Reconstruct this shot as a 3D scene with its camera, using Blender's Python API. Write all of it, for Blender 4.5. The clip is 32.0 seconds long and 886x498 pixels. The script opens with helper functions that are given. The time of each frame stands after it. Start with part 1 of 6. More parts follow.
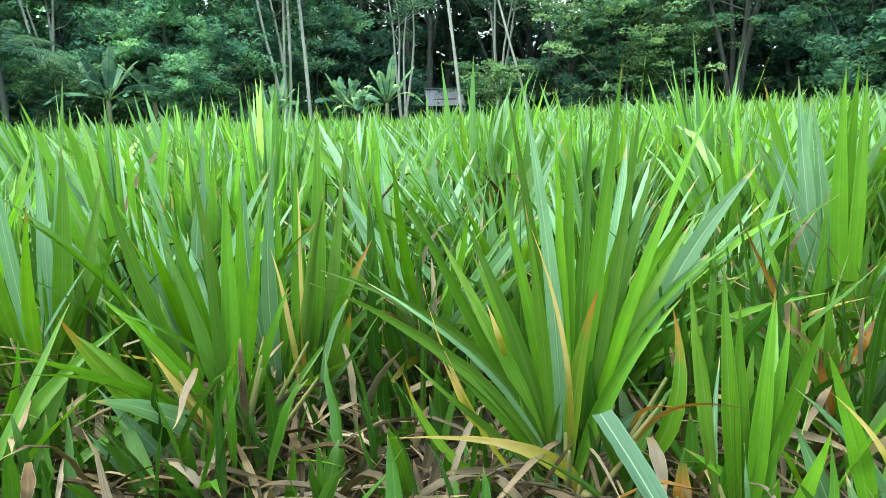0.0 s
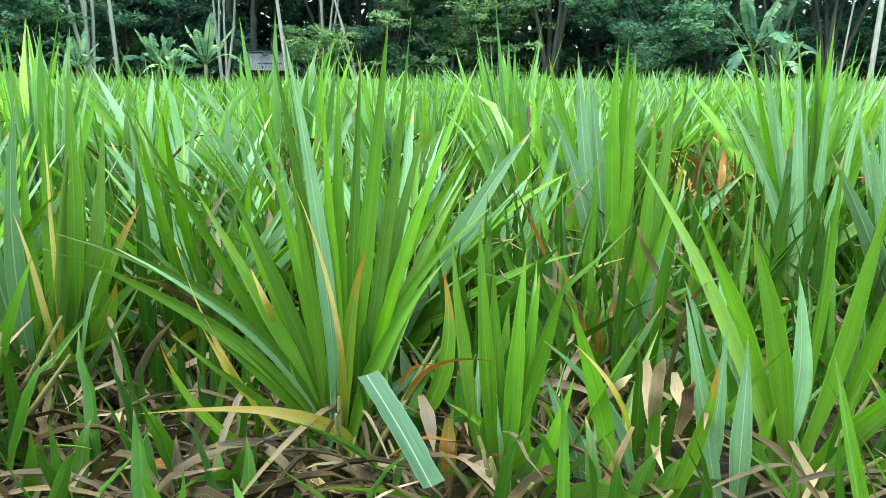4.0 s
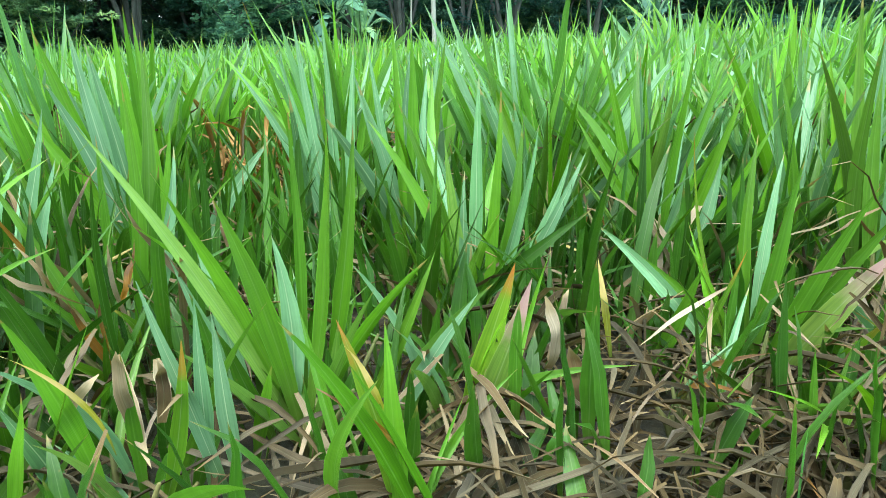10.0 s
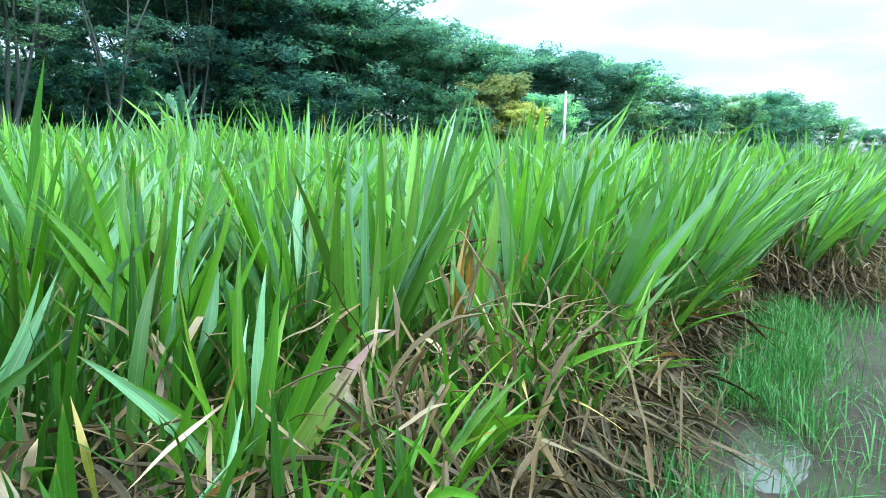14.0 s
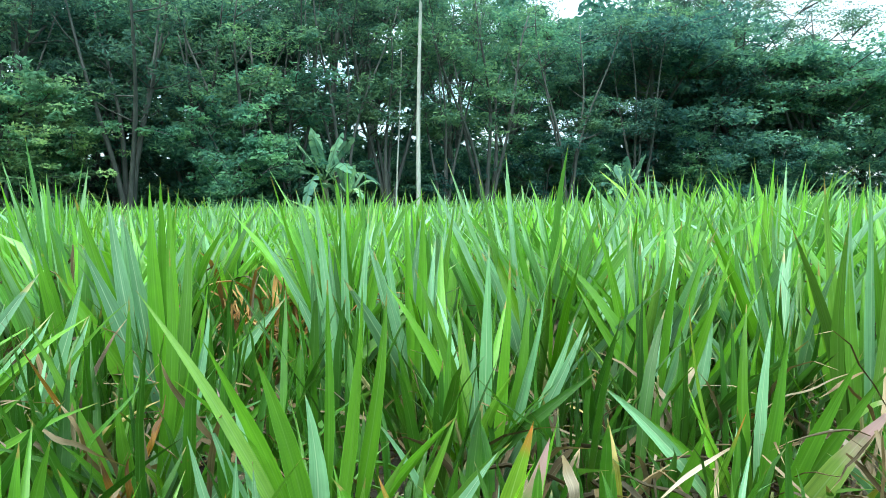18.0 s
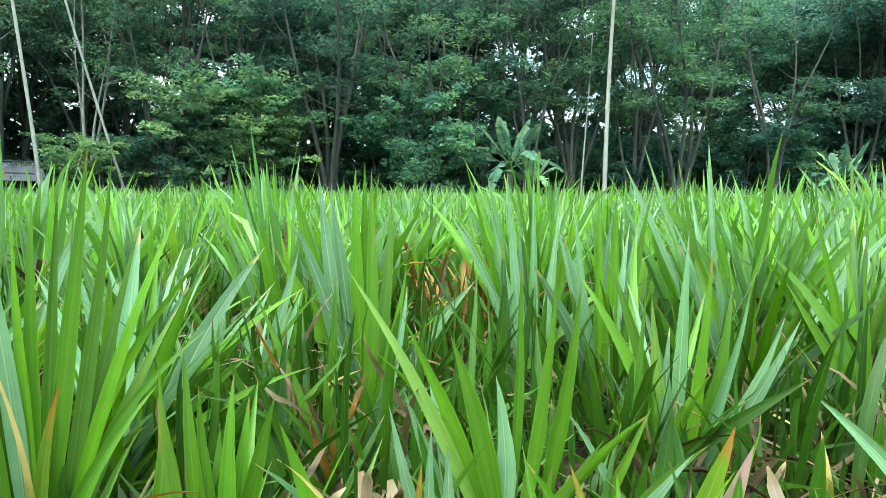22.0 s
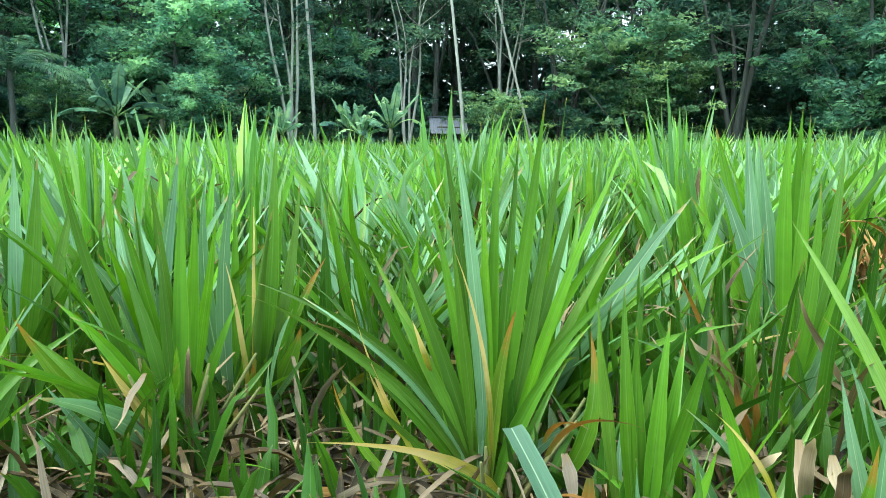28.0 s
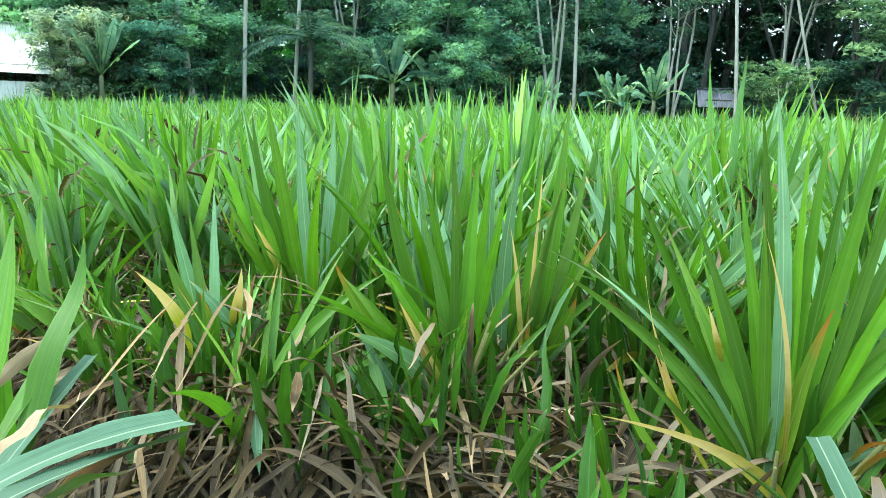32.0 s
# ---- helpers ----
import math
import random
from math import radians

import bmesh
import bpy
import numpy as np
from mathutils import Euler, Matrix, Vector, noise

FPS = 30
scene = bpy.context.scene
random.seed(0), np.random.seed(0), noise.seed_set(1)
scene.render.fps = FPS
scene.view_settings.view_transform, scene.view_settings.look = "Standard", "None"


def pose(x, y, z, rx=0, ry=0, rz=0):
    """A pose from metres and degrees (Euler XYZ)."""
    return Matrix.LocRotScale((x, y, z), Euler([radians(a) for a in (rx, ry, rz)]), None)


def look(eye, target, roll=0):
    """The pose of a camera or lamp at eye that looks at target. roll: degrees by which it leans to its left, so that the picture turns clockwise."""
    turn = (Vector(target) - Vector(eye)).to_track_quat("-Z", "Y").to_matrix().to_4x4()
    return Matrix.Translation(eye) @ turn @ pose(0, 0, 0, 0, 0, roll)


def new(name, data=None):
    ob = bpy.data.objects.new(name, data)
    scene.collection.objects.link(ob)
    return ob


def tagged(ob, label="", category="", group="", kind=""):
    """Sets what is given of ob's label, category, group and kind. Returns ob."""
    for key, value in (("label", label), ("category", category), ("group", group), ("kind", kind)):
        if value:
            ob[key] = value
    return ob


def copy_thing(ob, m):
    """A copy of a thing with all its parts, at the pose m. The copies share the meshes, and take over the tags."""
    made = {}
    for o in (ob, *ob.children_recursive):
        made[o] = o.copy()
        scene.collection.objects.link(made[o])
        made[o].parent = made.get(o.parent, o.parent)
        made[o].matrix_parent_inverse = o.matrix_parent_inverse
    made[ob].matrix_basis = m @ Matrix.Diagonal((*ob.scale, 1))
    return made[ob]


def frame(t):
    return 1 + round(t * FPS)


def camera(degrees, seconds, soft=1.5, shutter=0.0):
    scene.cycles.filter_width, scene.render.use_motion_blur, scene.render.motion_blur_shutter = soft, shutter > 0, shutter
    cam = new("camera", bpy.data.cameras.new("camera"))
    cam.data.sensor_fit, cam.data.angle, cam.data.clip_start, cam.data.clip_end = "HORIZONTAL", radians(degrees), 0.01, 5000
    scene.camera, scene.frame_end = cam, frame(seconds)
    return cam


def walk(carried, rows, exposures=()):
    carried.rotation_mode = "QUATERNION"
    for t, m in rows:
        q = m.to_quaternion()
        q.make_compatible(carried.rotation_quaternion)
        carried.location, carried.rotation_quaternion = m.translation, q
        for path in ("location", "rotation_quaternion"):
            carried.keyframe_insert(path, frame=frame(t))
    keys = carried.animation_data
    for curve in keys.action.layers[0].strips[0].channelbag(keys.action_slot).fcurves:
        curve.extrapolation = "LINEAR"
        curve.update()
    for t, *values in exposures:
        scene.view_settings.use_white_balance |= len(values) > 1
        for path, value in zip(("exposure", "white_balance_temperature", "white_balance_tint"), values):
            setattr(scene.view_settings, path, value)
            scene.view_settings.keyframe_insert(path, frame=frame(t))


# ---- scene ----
cam = camera(65.5, 32.0, soft=0.3)
PATH = [
    (0, (-0.240, 0.145, 1.030), (-0.201, 2.105, 0.646), -1.6),
    (0.5, (-0.199, 0.154, 1.024), (-0.098, 2.121, 0.684), -1.2),
    (1, (-0.172, 0.159, 1.020), (-0.118, 2.129, 0.683), -1.4),
    (1.5, (-0.157, 0.155, 1.014), (-0.110, 2.127, 0.683), -1.8),
    (2, (-0.134, 0.183, 0.990), (-0.033, 2.139, 0.582), -1.8),
    (2.5, (-0.149, 0.186, 1.002), (0.101, 2.122, 0.565), -0.9),
    (3, (-0.139, 0.187, 0.995), (0.207, 2.092, 0.498), -0.8),
    (3.5, (-0.107, 0.176, 0.996), (0.290, 2.063, 0.466), 0.8),
    (4, (-0.090, 0.155, 1.001), (0.422, 2.031, 0.531), 0.9),
    (4.5, (-0.050, 0.127, 1.001), (0.568, 1.973, 0.543), 0.9),
    (5, (-0.026, 0.102, 1.017), (0.698, 1.916, 0.584), 1.2),
    (5.5, (-0.014, 0.086, 1.034), (0.811, 1.860, 0.619), 1.1),
    (6, (0.003, 0.074, 1.046), (0.908, 1.810, 0.637), 0.7),
    (6.5, (0.038, 0.065, 1.048), (0.993, 1.771, 0.627), -0.0),
    (7, (0.066, 0.050, 1.033), (1.004, 1.761, 0.593), -0.1),
    (7.5, (0.139, 0.070, 1.031), (1.154, 1.729, 0.581), -1.7),
    (8, (0.198, 0.058, 1.038), (1.252, 1.700, 0.620), -2.6),
    (8.5, (0.275, 0.105, 1.003), (1.358, 1.733, 0.608), -2.8),
    (9, (0.193, 0.047, 1.042), (1.326, 1.626, 0.612), -3.0),
    (9.5, (0.243, 0.022, 1.009), (1.447, 1.511, 0.454), -2.3),
    (10, (0.254, 0.020, 0.995), (1.631, 1.360, 0.442), -1.4),
    (10.5, (0.277, 0.023, 1.036), (1.861, 1.163, 0.580), -0.3),
    (11, (0.284, -0.012, 1.037), (1.986, 0.973, 0.657), -0.1),
    (11.5, (0.316, -0.012, 1.030), (2.089, 0.849, 0.667), 0.1),
    (12, (0.351, -0.025, 1.019), (2.182, 0.705, 0.658), 0.5),
    (12.5, (0.340, -0.035, 1.036), (2.226, 0.566, 0.724), 1.5),
    (13, (0.376, -0.055, 1.031), (2.299, 0.415, 0.720), 0.9),
    (13.5, (0.388, -0.073, 1.041), (2.348, 0.234, 0.760), 1.6),
    (14, (0.401, -0.077, 1.043), (2.368, 0.163, 0.753), 1.5),
    (14.5, (0.388, -0.074, 1.048), (2.344, 0.251, 0.772), 2.0),
    (15, (0.369, -0.067, 1.052), (2.293, 0.415, 0.784), 2.5),
    (15.5, (0.353, -0.060, 1.056), (2.219, 0.607, 0.762), 1.7),
    (16, (0.349, -0.049, 1.057), (2.159, 0.755, 0.751), 1.4),
    (16.5, (0.323, -0.032, 1.058), (2.069, 0.899, 0.748), 0.9),
    (17, (0.252, -0.017, 1.074), (1.857, 1.148, 0.821), 0.6),
    (17.5, (0.175, 0.002, 1.065), (1.693, 1.283, 0.830), 0.6),
    (18, (0.073, 0.003, 1.043), (1.550, 1.347, 0.930), -0.3),
    (18.5, (0.066, 0.013, 1.050), (1.472, 1.433, 0.954), 0.6),
    (19, (0.071, 0.008, 1.039), (1.337, 1.552, 0.914), 0.5),
    (19.5, (0.086, 0.001, 1.039), (1.245, 1.626, 0.898), 0.1),
    (20, (0.075, -0.002, 1.040), (1.205, 1.644, 0.915), 0.3),
    (20.5, (0.073, 0.009, 1.035), (1.182, 1.667, 0.885), 0.2),
    (21, (0.061, 0.019, 1.033), (1.170, 1.678, 0.895), -0.0),
    (21.5, (0.041, 0.023, 1.037), (1.124, 1.697, 0.880), 0.3),
    (22, (0.044, 0.025, 1.040), (1.121, 1.703, 0.888), 0.9),
    (22.5, (0.054, 0.022, 1.027), (1.140, 1.688, 0.810), 0.4),
    (23, (0.065, 0.063, 1.010), (1.078, 1.753, 0.668), 0.3),
    (23.5, (0.056, 0.073, 1.014), (0.984, 1.790, 0.578), 0.9),
    (24, (0.054, 0.080, 1.011), (0.948, 1.808, 0.548), 0.8),
    (24.5, (0.066, 0.080, 1.017), (0.901, 1.835, 0.545), 0.3),
    (25, (0.054, 0.066, 1.029), (0.803, 1.878, 0.635), 0.1),
    (25.5, (0.033, 0.043, 1.040), (0.599, 1.927, 0.683), -1.3),
    (26, (0.016, 0.022, 1.052), (0.468, 1.945, 0.738), -1.4),
    (26.5, (0.001, 0.004, 1.060), (0.371, 1.948, 0.767), -0.7),
    (27, (-0.018, 0.001, 1.065), (0.265, 1.959, 0.772), 0.2),
    (27.5, (-0.047, 0.023, 1.064), (0.106, 1.992, 0.751), 0.6),
    (28, (-0.067, 0.029, 1.034), (-0.034, 2.005, 0.726), 0.5),
    (28.5, (-0.107, 0.038, 1.033), (-0.293, 2.003, 0.710), 1.5),
    (29, (-0.145, 0.042, 1.024), (-0.542, 1.971, 0.673), 2.2),
    (29.5, (-0.166, 0.019, 1.032), (-0.692, 1.925, 0.737), 1.8),
    (30, (-0.173, 0.012, 1.034), (-0.746, 1.908, 0.758), 2.0),
    (30.5, (-0.172, 0.001, 1.036), (-0.778, 1.886, 0.756), 2.2),
    (31, (-0.168, -0.000, 1.035), (-0.784, 1.879, 0.737), 1.9),
    (31.5, (-0.171, 0.009, 1.033), (-0.807, 1.878, 0.713), 2.2),
    (32, (-0.186, 0.015, 1.030), (-0.836, 1.863, 0.624), 2.1),
]
walk(cam, [(t, look(eye, target, roll)) for t, eye, target, roll in PATH], [(0.0, 1.68, 6700, 3.0), (4.0, 1.68, 6700, 2.0), (7.0, 1.66, 6600, 1.5), (9.0, 1.66, 6500, 2.0), (11.0, 1.62, 6150, 1.0), (12.0, 1.6, 6000, 1.0), (13.5, 1.57, 5750, 0.0), (15.5, 1.56, 5550, -4.0), (17.0, 1.56, 5700, -3.0), (19.0, 1.56, 6450, 1.5), (22.0, 1.58, 6600, 2.5), (25.0, 1.62, 6600, 2.0), (28.0, 1.62, 6350, 3.0), (32.0, 1.64, 6250, 3.0)])

# ---- world, sun, exposure ----
world = bpy.data.worlds.new("sky")
scene.world = world
world.use_nodes = True
wn, wl = world.node_tree.nodes, world.node_tree.links
sky = wn.new("ShaderNodeTexSky")
sky.sky_type = "NISHITA"
sky.sun_disc = False
sky.sun_elevation = radians(52)
sky.sun_rotation = radians(-70)
sky.dust_density = 2.0
cloud_at = wn.new("ShaderNodeTexCoord")
cloud_map = wn.new("ShaderNodeMapping")
cloud_map.inputs["Scale"].default_value = (1.0, 1.0, 4.5)
cloud = wn.new("ShaderNodeTexNoise")
cloud.inputs["Scale"].default_value = 2.6
cloud.inputs["Detail"].default_value = 6
cloud_ramp = wn.new("ShaderNodeValToRGB")
cloud_ramp.color_ramp.elements[0].position, cloud_ramp.color_ramp.elements[0].color = 0.38, (1.7, 2.5, 2.85, 1)
cloud_ramp.color_ramp.elements[1].position, cloud_ramp.color_ramp.elements[1].color = 0.6, (3.1, 3.4, 3.5, 1)
cloud_mix = wn.new("ShaderNodeMix")
cloud_mix.data_type = "RGBA"
cloud_mix.inputs[0].default_value = 0.82
wl.new(cloud_at.outputs["Generated"], cloud_map.inputs["Vector"])
wl.new(cloud_map.outputs[0], cloud.inputs["Vector"])
wl.new(cloud.outputs[0], cloud_ramp.inputs[0])
wl.new(sky.outputs[0], cloud_mix.inputs[6])
wl.new(cloud_ramp.outputs[0], cloud_mix.inputs[7])
# an overcast sky is about three times as bright overhead as at the horizon
cloud_up = wn.new("ShaderNodeSeparateXYZ")
cloud_rise = wn.new("ShaderNodeMapRange")
cloud_rise.inputs["From Min"].default_value, cloud_rise.inputs["From Max"].default_value = 0.0, 1.0
cloud_rise.inputs["To Min"].default_value, cloud_rise.inputs["To Max"].default_value = 0.8, 4.7
cloud_gain = wn.new("ShaderNodeVectorMath")
cloud_gain.operation = "SCALE"
wl.new(cloud_at.outputs["Generated"], cloud_up.inputs[0])
wl.new(cloud_up.outputs[2], cloud_rise.inputs[0])
wl.new(cloud_mix.outputs[2], cloud_gain.inputs[0])
wl.new(cloud_rise.outputs[0], cloud_gain.inputs["Scale"])
wl.new(cloud_gain.outputs[0], wn["Background"].inputs["Color"])
wn["Background"].inputs["Strength"].default_value = 0.125
sun_data = bpy.data.lights.new("sun", "SUN")
sun_data.energy, sun_data.angle, sun_data.color = 1.8, radians(28), (1.0, 0.97, 0.9)
sun = new("sun", sun_data)
sun.matrix_world = look((-6, 2.5, 14), (0, 6, 0))

# ---- materials ----


def shader(name):
    m = bpy.data.materials.new(name)
    m.use_nodes = True
    return m, m.node_tree.nodes, m.node_tree.links, m.node_tree.nodes["Principled BSDF"]


def mixed(nodes, links, fac, a, b, mode="MIX"):
    """A colour mix node; each of fac, a, b is a value or a socket."""
    n = nodes.new("ShaderNodeMix")
    n.data_type, n.blend_type = "RGBA", mode
    for socket, v in ((n.inputs[0], fac), (n.inputs[6], a), (n.inputs[7], b)):
        if isinstance(v, bpy.types.NodeSocket):
            links.new(v, socket)
        else:
            socket.default_value = v if isinstance(v, (int, float)) else (*v, 1)
    return n.outputs[2]


def ramp(nodes, links, source, stops):
    n = nodes.new("ShaderNodeValToRGB")
    while len(n.color_ramp.elements) < len(stops):
        n.color_ramp.elements.new(0.5)
    for e, (p, c) in zip(n.color_ramp.elements, stops):
        e.position, e.color = p, (*c, 1) if not isinstance(c, (int, float)) else (c, c, c, 1)
    links.new(source, n.inputs[0])
    return n.outputs[0]


def noise_of(nodes, links, scale, detail=4, vector=None, rough=0.6):
    n = nodes.new("ShaderNodeTexNoise")
    n.inputs["Scale"].default_value, n.inputs["Detail"].default_value, n.inputs["Roughness"].default_value = scale, detail, rough
    if vector:
        links.new(vector, n.inputs["Vector"])
    return n.outputs["Fac"]


def leaf_material(name, colours, tip, tip_from, island, midrib, rough=0.38, glow=0.30, streak=0.5, sheath=(0.085, 0.15, 0.022), gloss=0.4):
    """A blade of grass: colours vary leaf by leaf and in long streaks, the foot takes a sheath tone that holds base
    shade, a fine midrib runs along it, the tip withers to another colour.
    """
    m, nodes, links, p = shader(name)
    if island:
        rnd = nodes.new("ShaderNodeNewGeometry").outputs["Random Per Island"]
    else:
        rnd = nodes.new("ShaderNodeObjectInfo").outputs["Random"]

    def calc(op, a, b=0.0, c=0.0):
        n = nodes.new("ShaderNodeMath")
        n.operation = op
        for socket, v in zip(n.inputs, (a, b, c)):
            if isinstance(v, bpy.types.NodeSocket):
                links.new(v, socket)
            else:
                socket.default_value = v
        return n.outputs[0]

    uv = nodes.new("ShaderNodeUVMap")
    sep = nodes.new("ShaderNodeSeparateXYZ")
    links.new(uv.outputs[0], sep.inputs[0])
    u, v = sep.outputs[0], sep.outputs[1]
    base = ramp(nodes, links, rnd, [(i / max(1, len(colours) - 1), c) for i, c in enumerate(colours)])
    # some leaves are deep and some light
    base = mixed(nodes, links, 1.0, base, ramp(nodes, links, calc("FRACT", calc("MULTIPLY", rnd, 37.3)), [(0.0, (0.62, 0.62, 0.66)), (0.6, (1.0, 1.0, 1.0)), (1.0, (1.3, 1.25, 1.35))]), "MULTIPLY")
    where = nodes.new("ShaderNodeTexCoord").outputs["Object"]
    # long streaks along the blade, different on every leaf
    lane = nodes.new("ShaderNodeCombineXYZ")
    links.new(calc("MULTIPLY", u, 9.0), lane.inputs[0])
    links.new(calc("MULTIPLY", v, 1.6), lane.inputs[1])
    links.new(calc("MULTIPLY", rnd, 91.0), lane.inputs[2])
    lanes = noise_of(nodes, links, 1.0, 4, lane.outputs[0], 0.65)
    base = mixed(nodes, links, 1.0, base, ramp(nodes, links, lanes, [(0.3, (0.72, 0.75, 0.74)), (0.5, (1.0, 1.0, 1.0)), (0.7, (1.28, 1.2, 1.2))]), "MULTIPLY")
    blotch = noise_of(nodes, links, 9.0, 3, where)
    base = mixed(nodes, links, ramp(nodes, links, blotch, [(0.4, 0.0), (0.75, 0.4)]), base, tuple(0.6 * c for c in colours[0]))
    # fine veins along the blade
    fine = calc("SINE", calc("MULTIPLY", u, 120.0))
    base = mixed(nodes, links, ramp(nodes, links, fine, [(0.0, 0.0), (1.0, 0.08 * streak)]), base, (0.20, 0.36, 0.06))
    # foot in the sheath's tone, darkened to hold shade at the clump's base
    base = mixed(nodes, links, ramp(nodes, links, v, [(0.0, 0.75), (0.28, 0.0)]), base, sheath)
    # withered tip
    ragged = calc("MULTIPLY_ADD", noise_of(nodes, links, 14.0, 3, where), 0.35, -0.17)
    base = mixed(nodes, links, ramp(nodes, links, calc("ADD", v, ragged), [(tip_from, 0.0), (min(1.0, tip_from + 0.22), 1.0)]), base, tip)
    # small rusty specks
    base = mixed(nodes, links, ramp(nodes, links, noise_of(nodes, links, 46.0, 2, where), [(0.72, 0.0), (0.78, 0.55)]), base, (0.15, 0.11, 0.03))
    # midrib, and a thin light margin
    off = calc("ABSOLUTE", calc("SUBTRACT", u, 0.5))
    base = mixed(nodes, links, ramp(nodes, links, off, [(0.010, midrib), (0.04, 0.0)]), base, (0.40, 0.50, 0.32))
    base = mixed(nodes, links, ramp(nodes, links, off, [(0.455, 0.0), (0.485, 0.35)]), base, tuple(min(0.8, 1.7 * c + 0.03) for c in colours[-1]))
    links.new(base, p.inputs["Base Color"])
    links.new(calc("MULTIPLY_ADD", blotch, 0.3, rough - 0.15), p.inputs["Roughness"])
    p.inputs["Specular IOR Level"].default_value = gloss
    bump = nodes.new("ShaderNodeBump")
    bump.inputs["Strength"].default_value, bump.inputs["Distance"].default_value = 0.25, 0.002
    links.new(calc("MULTIPLY_ADD", fine, 0.35, lanes), bump.inputs["Height"])
    links.new(bump.outputs[0], p.inputs["Normal"])
    t = nodes.new("ShaderNodeBsdfTranslucent")
    links.new(mixed(nodes, links, 1.0, base, (1.25, 1.2, 0.5), "MULTIPLY"), t.inputs["Color"])
    both = nodes.new("ShaderNodeMixShader")
    both.inputs[0].default_value = glow
    links.new(p.outputs[0], both.inputs[1])
    links.new(t.outputs[0], both.inputs[2])
    links.new(both.outputs[0], nodes["Material Output"].inputs["Surface"])
    return m


# the two bluish pale entries stand in for the sky's sheen on blades
GREENS = [(0.056, 0.180, 0.012), (0.094, 0.265, 0.018), (0.038, 0.125, 0.016), (0.135, 0.31, 0.028), (0.062, 0.165, 0.045), (0.084, 0.235, 0.016), (0.14, 0.27, 0.13), (0.09, 0.20, 0.085), (0.052, 0.145, 0.018)]
DRY = [(0.33, 0.23, 0.115), (0.17, 0.11, 0.055), (0.52, 0.42, 0.27), (0.085, 0.052, 0.026), (0.42, 0.35, 0.26)]
DEAD = {"rough": 0.8, "glow": 0.15, "sheath": (0.16, 0.11, 0.05), "gloss": 0.12}


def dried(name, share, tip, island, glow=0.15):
    """Withered leaves: share is how pale, of fresh straw; the low shares also hold shade."""
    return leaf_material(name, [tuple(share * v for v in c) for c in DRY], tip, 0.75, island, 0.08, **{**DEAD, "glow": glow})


green = leaf_material("leaf_green", [(1.08 * r, 1.05 * g, 0.36 * b) for r, g, b in GREENS], (0.24, 0.20, 0.06), 0.965, False, 0.10, 0.38, 0.2)
bright = leaf_material("leaf_bright_green", [(0.082, 0.228, 0.011), (0.104, 0.265, 0.014), (0.072, 0.205, 0.012)], (0.22, 0.18, 0.04), 0.96, False, 0.06, 0.42, 0.24)
# pale undersides and the sky's sheen, both put into the colour
pale = leaf_material("leaf_pale_sheen", [(0.135, 0.29, 0.135), (0.18, 0.35, 0.19), (0.11, 0.26, 0.10)], (0.3, 0.28, 0.12), 0.965, False, 0.55, 0.34, 0.22)
rusty = leaf_material("leaf_rusty_tip", [(0.10, 0.24, 0.014), (0.14, 0.25, 0.018)], (0.36, 0.12, 0.022), 0.78, False, 0.2, 0.45, 0.35)
yellow = leaf_material("leaf_yellowing", [(0.30, 0.33, 0.03), (0.38, 0.33, 0.04), (0.24, 0.32, 0.03)], (0.58, 0.44, 0.18), 0.42, False, 0.2, 0.5, 0.35)
brown = leaf_material("leaf_brown", [(0.28, 0.13, 0.025), (0.19, 0.10, 0.03), (0.34, 0.17, 0.025)], (0.13, 0.07, 0.035), 0.6, False, 0.1, 0.6, 0.2, gloss=0.2)
dry = dried("leaf_dry", 0.75, (0.34, 0.26, 0.15), False)
# darkened straw: shade among the low leaves is put into its colour
dry_dark = dried("leaf_dry_shaded", 0.36, (0.17, 0.115, 0.055), False)
pink = leaf_material("leaf_purple_tip", [(0.15, 0.27, 0.04), (0.17, 0.25, 0.05)], (0.36, 0.22, 0.22), 0.62, False, 0.2, 0.45, 0.3)
# lifted and bluer than leaf_green: sky sheen is put into the colour
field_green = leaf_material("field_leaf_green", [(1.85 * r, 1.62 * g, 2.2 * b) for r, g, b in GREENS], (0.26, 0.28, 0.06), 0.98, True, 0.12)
# older low leaves, darkened further to hold the shade between clumps
low_green = leaf_material("low_leaf_shaded", [(0.022, 0.085, 0.006), (0.036, 0.12, 0.008), (0.055, 0.16, 0.010), (0.028, 0.09, 0.010)], (0.2, 0.16, 0.05), 0.93, True, 0.1)
# field_dry and straw carry the shade under the grass in their colour
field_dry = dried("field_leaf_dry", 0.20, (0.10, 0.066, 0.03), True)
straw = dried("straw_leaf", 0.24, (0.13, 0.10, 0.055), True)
nest_brown = leaf_material("curled_brown_leaf", [(0.24, 0.12, 0.035), (0.32, 0.18, 0.06), (0.14, 0.07, 0.022)], (0.36, 0.22, 0.09), 0.6, True, 0.1, **DEAD)
# blue-grey of the sky's reflection is put into this leaf colour
broken = leaf_material("leaf_sky_grey_sheen", [(0.052, 0.115, 0.066), (0.064, 0.135, 0.078)], (0.07, 0.13, 0.08), 0.97, False, 0.45, 0.55, 0.12, sheath=(0.06, 0.12, 0.07), gloss=0.25)
straw_pale = dried("pale_straw_leaf", 0.48, (0.24, 0.175, 0.095), True)
cream = dried("leaf_dry_cream", 1.05, (0.56, 0.45, 0.30), False)
KINDS = {"e": cream, "c": broken, "g": green, "b": bright, "p": pale, "r": rusty, "y": yellow, "n": brown, "d": dry, "k": pink}


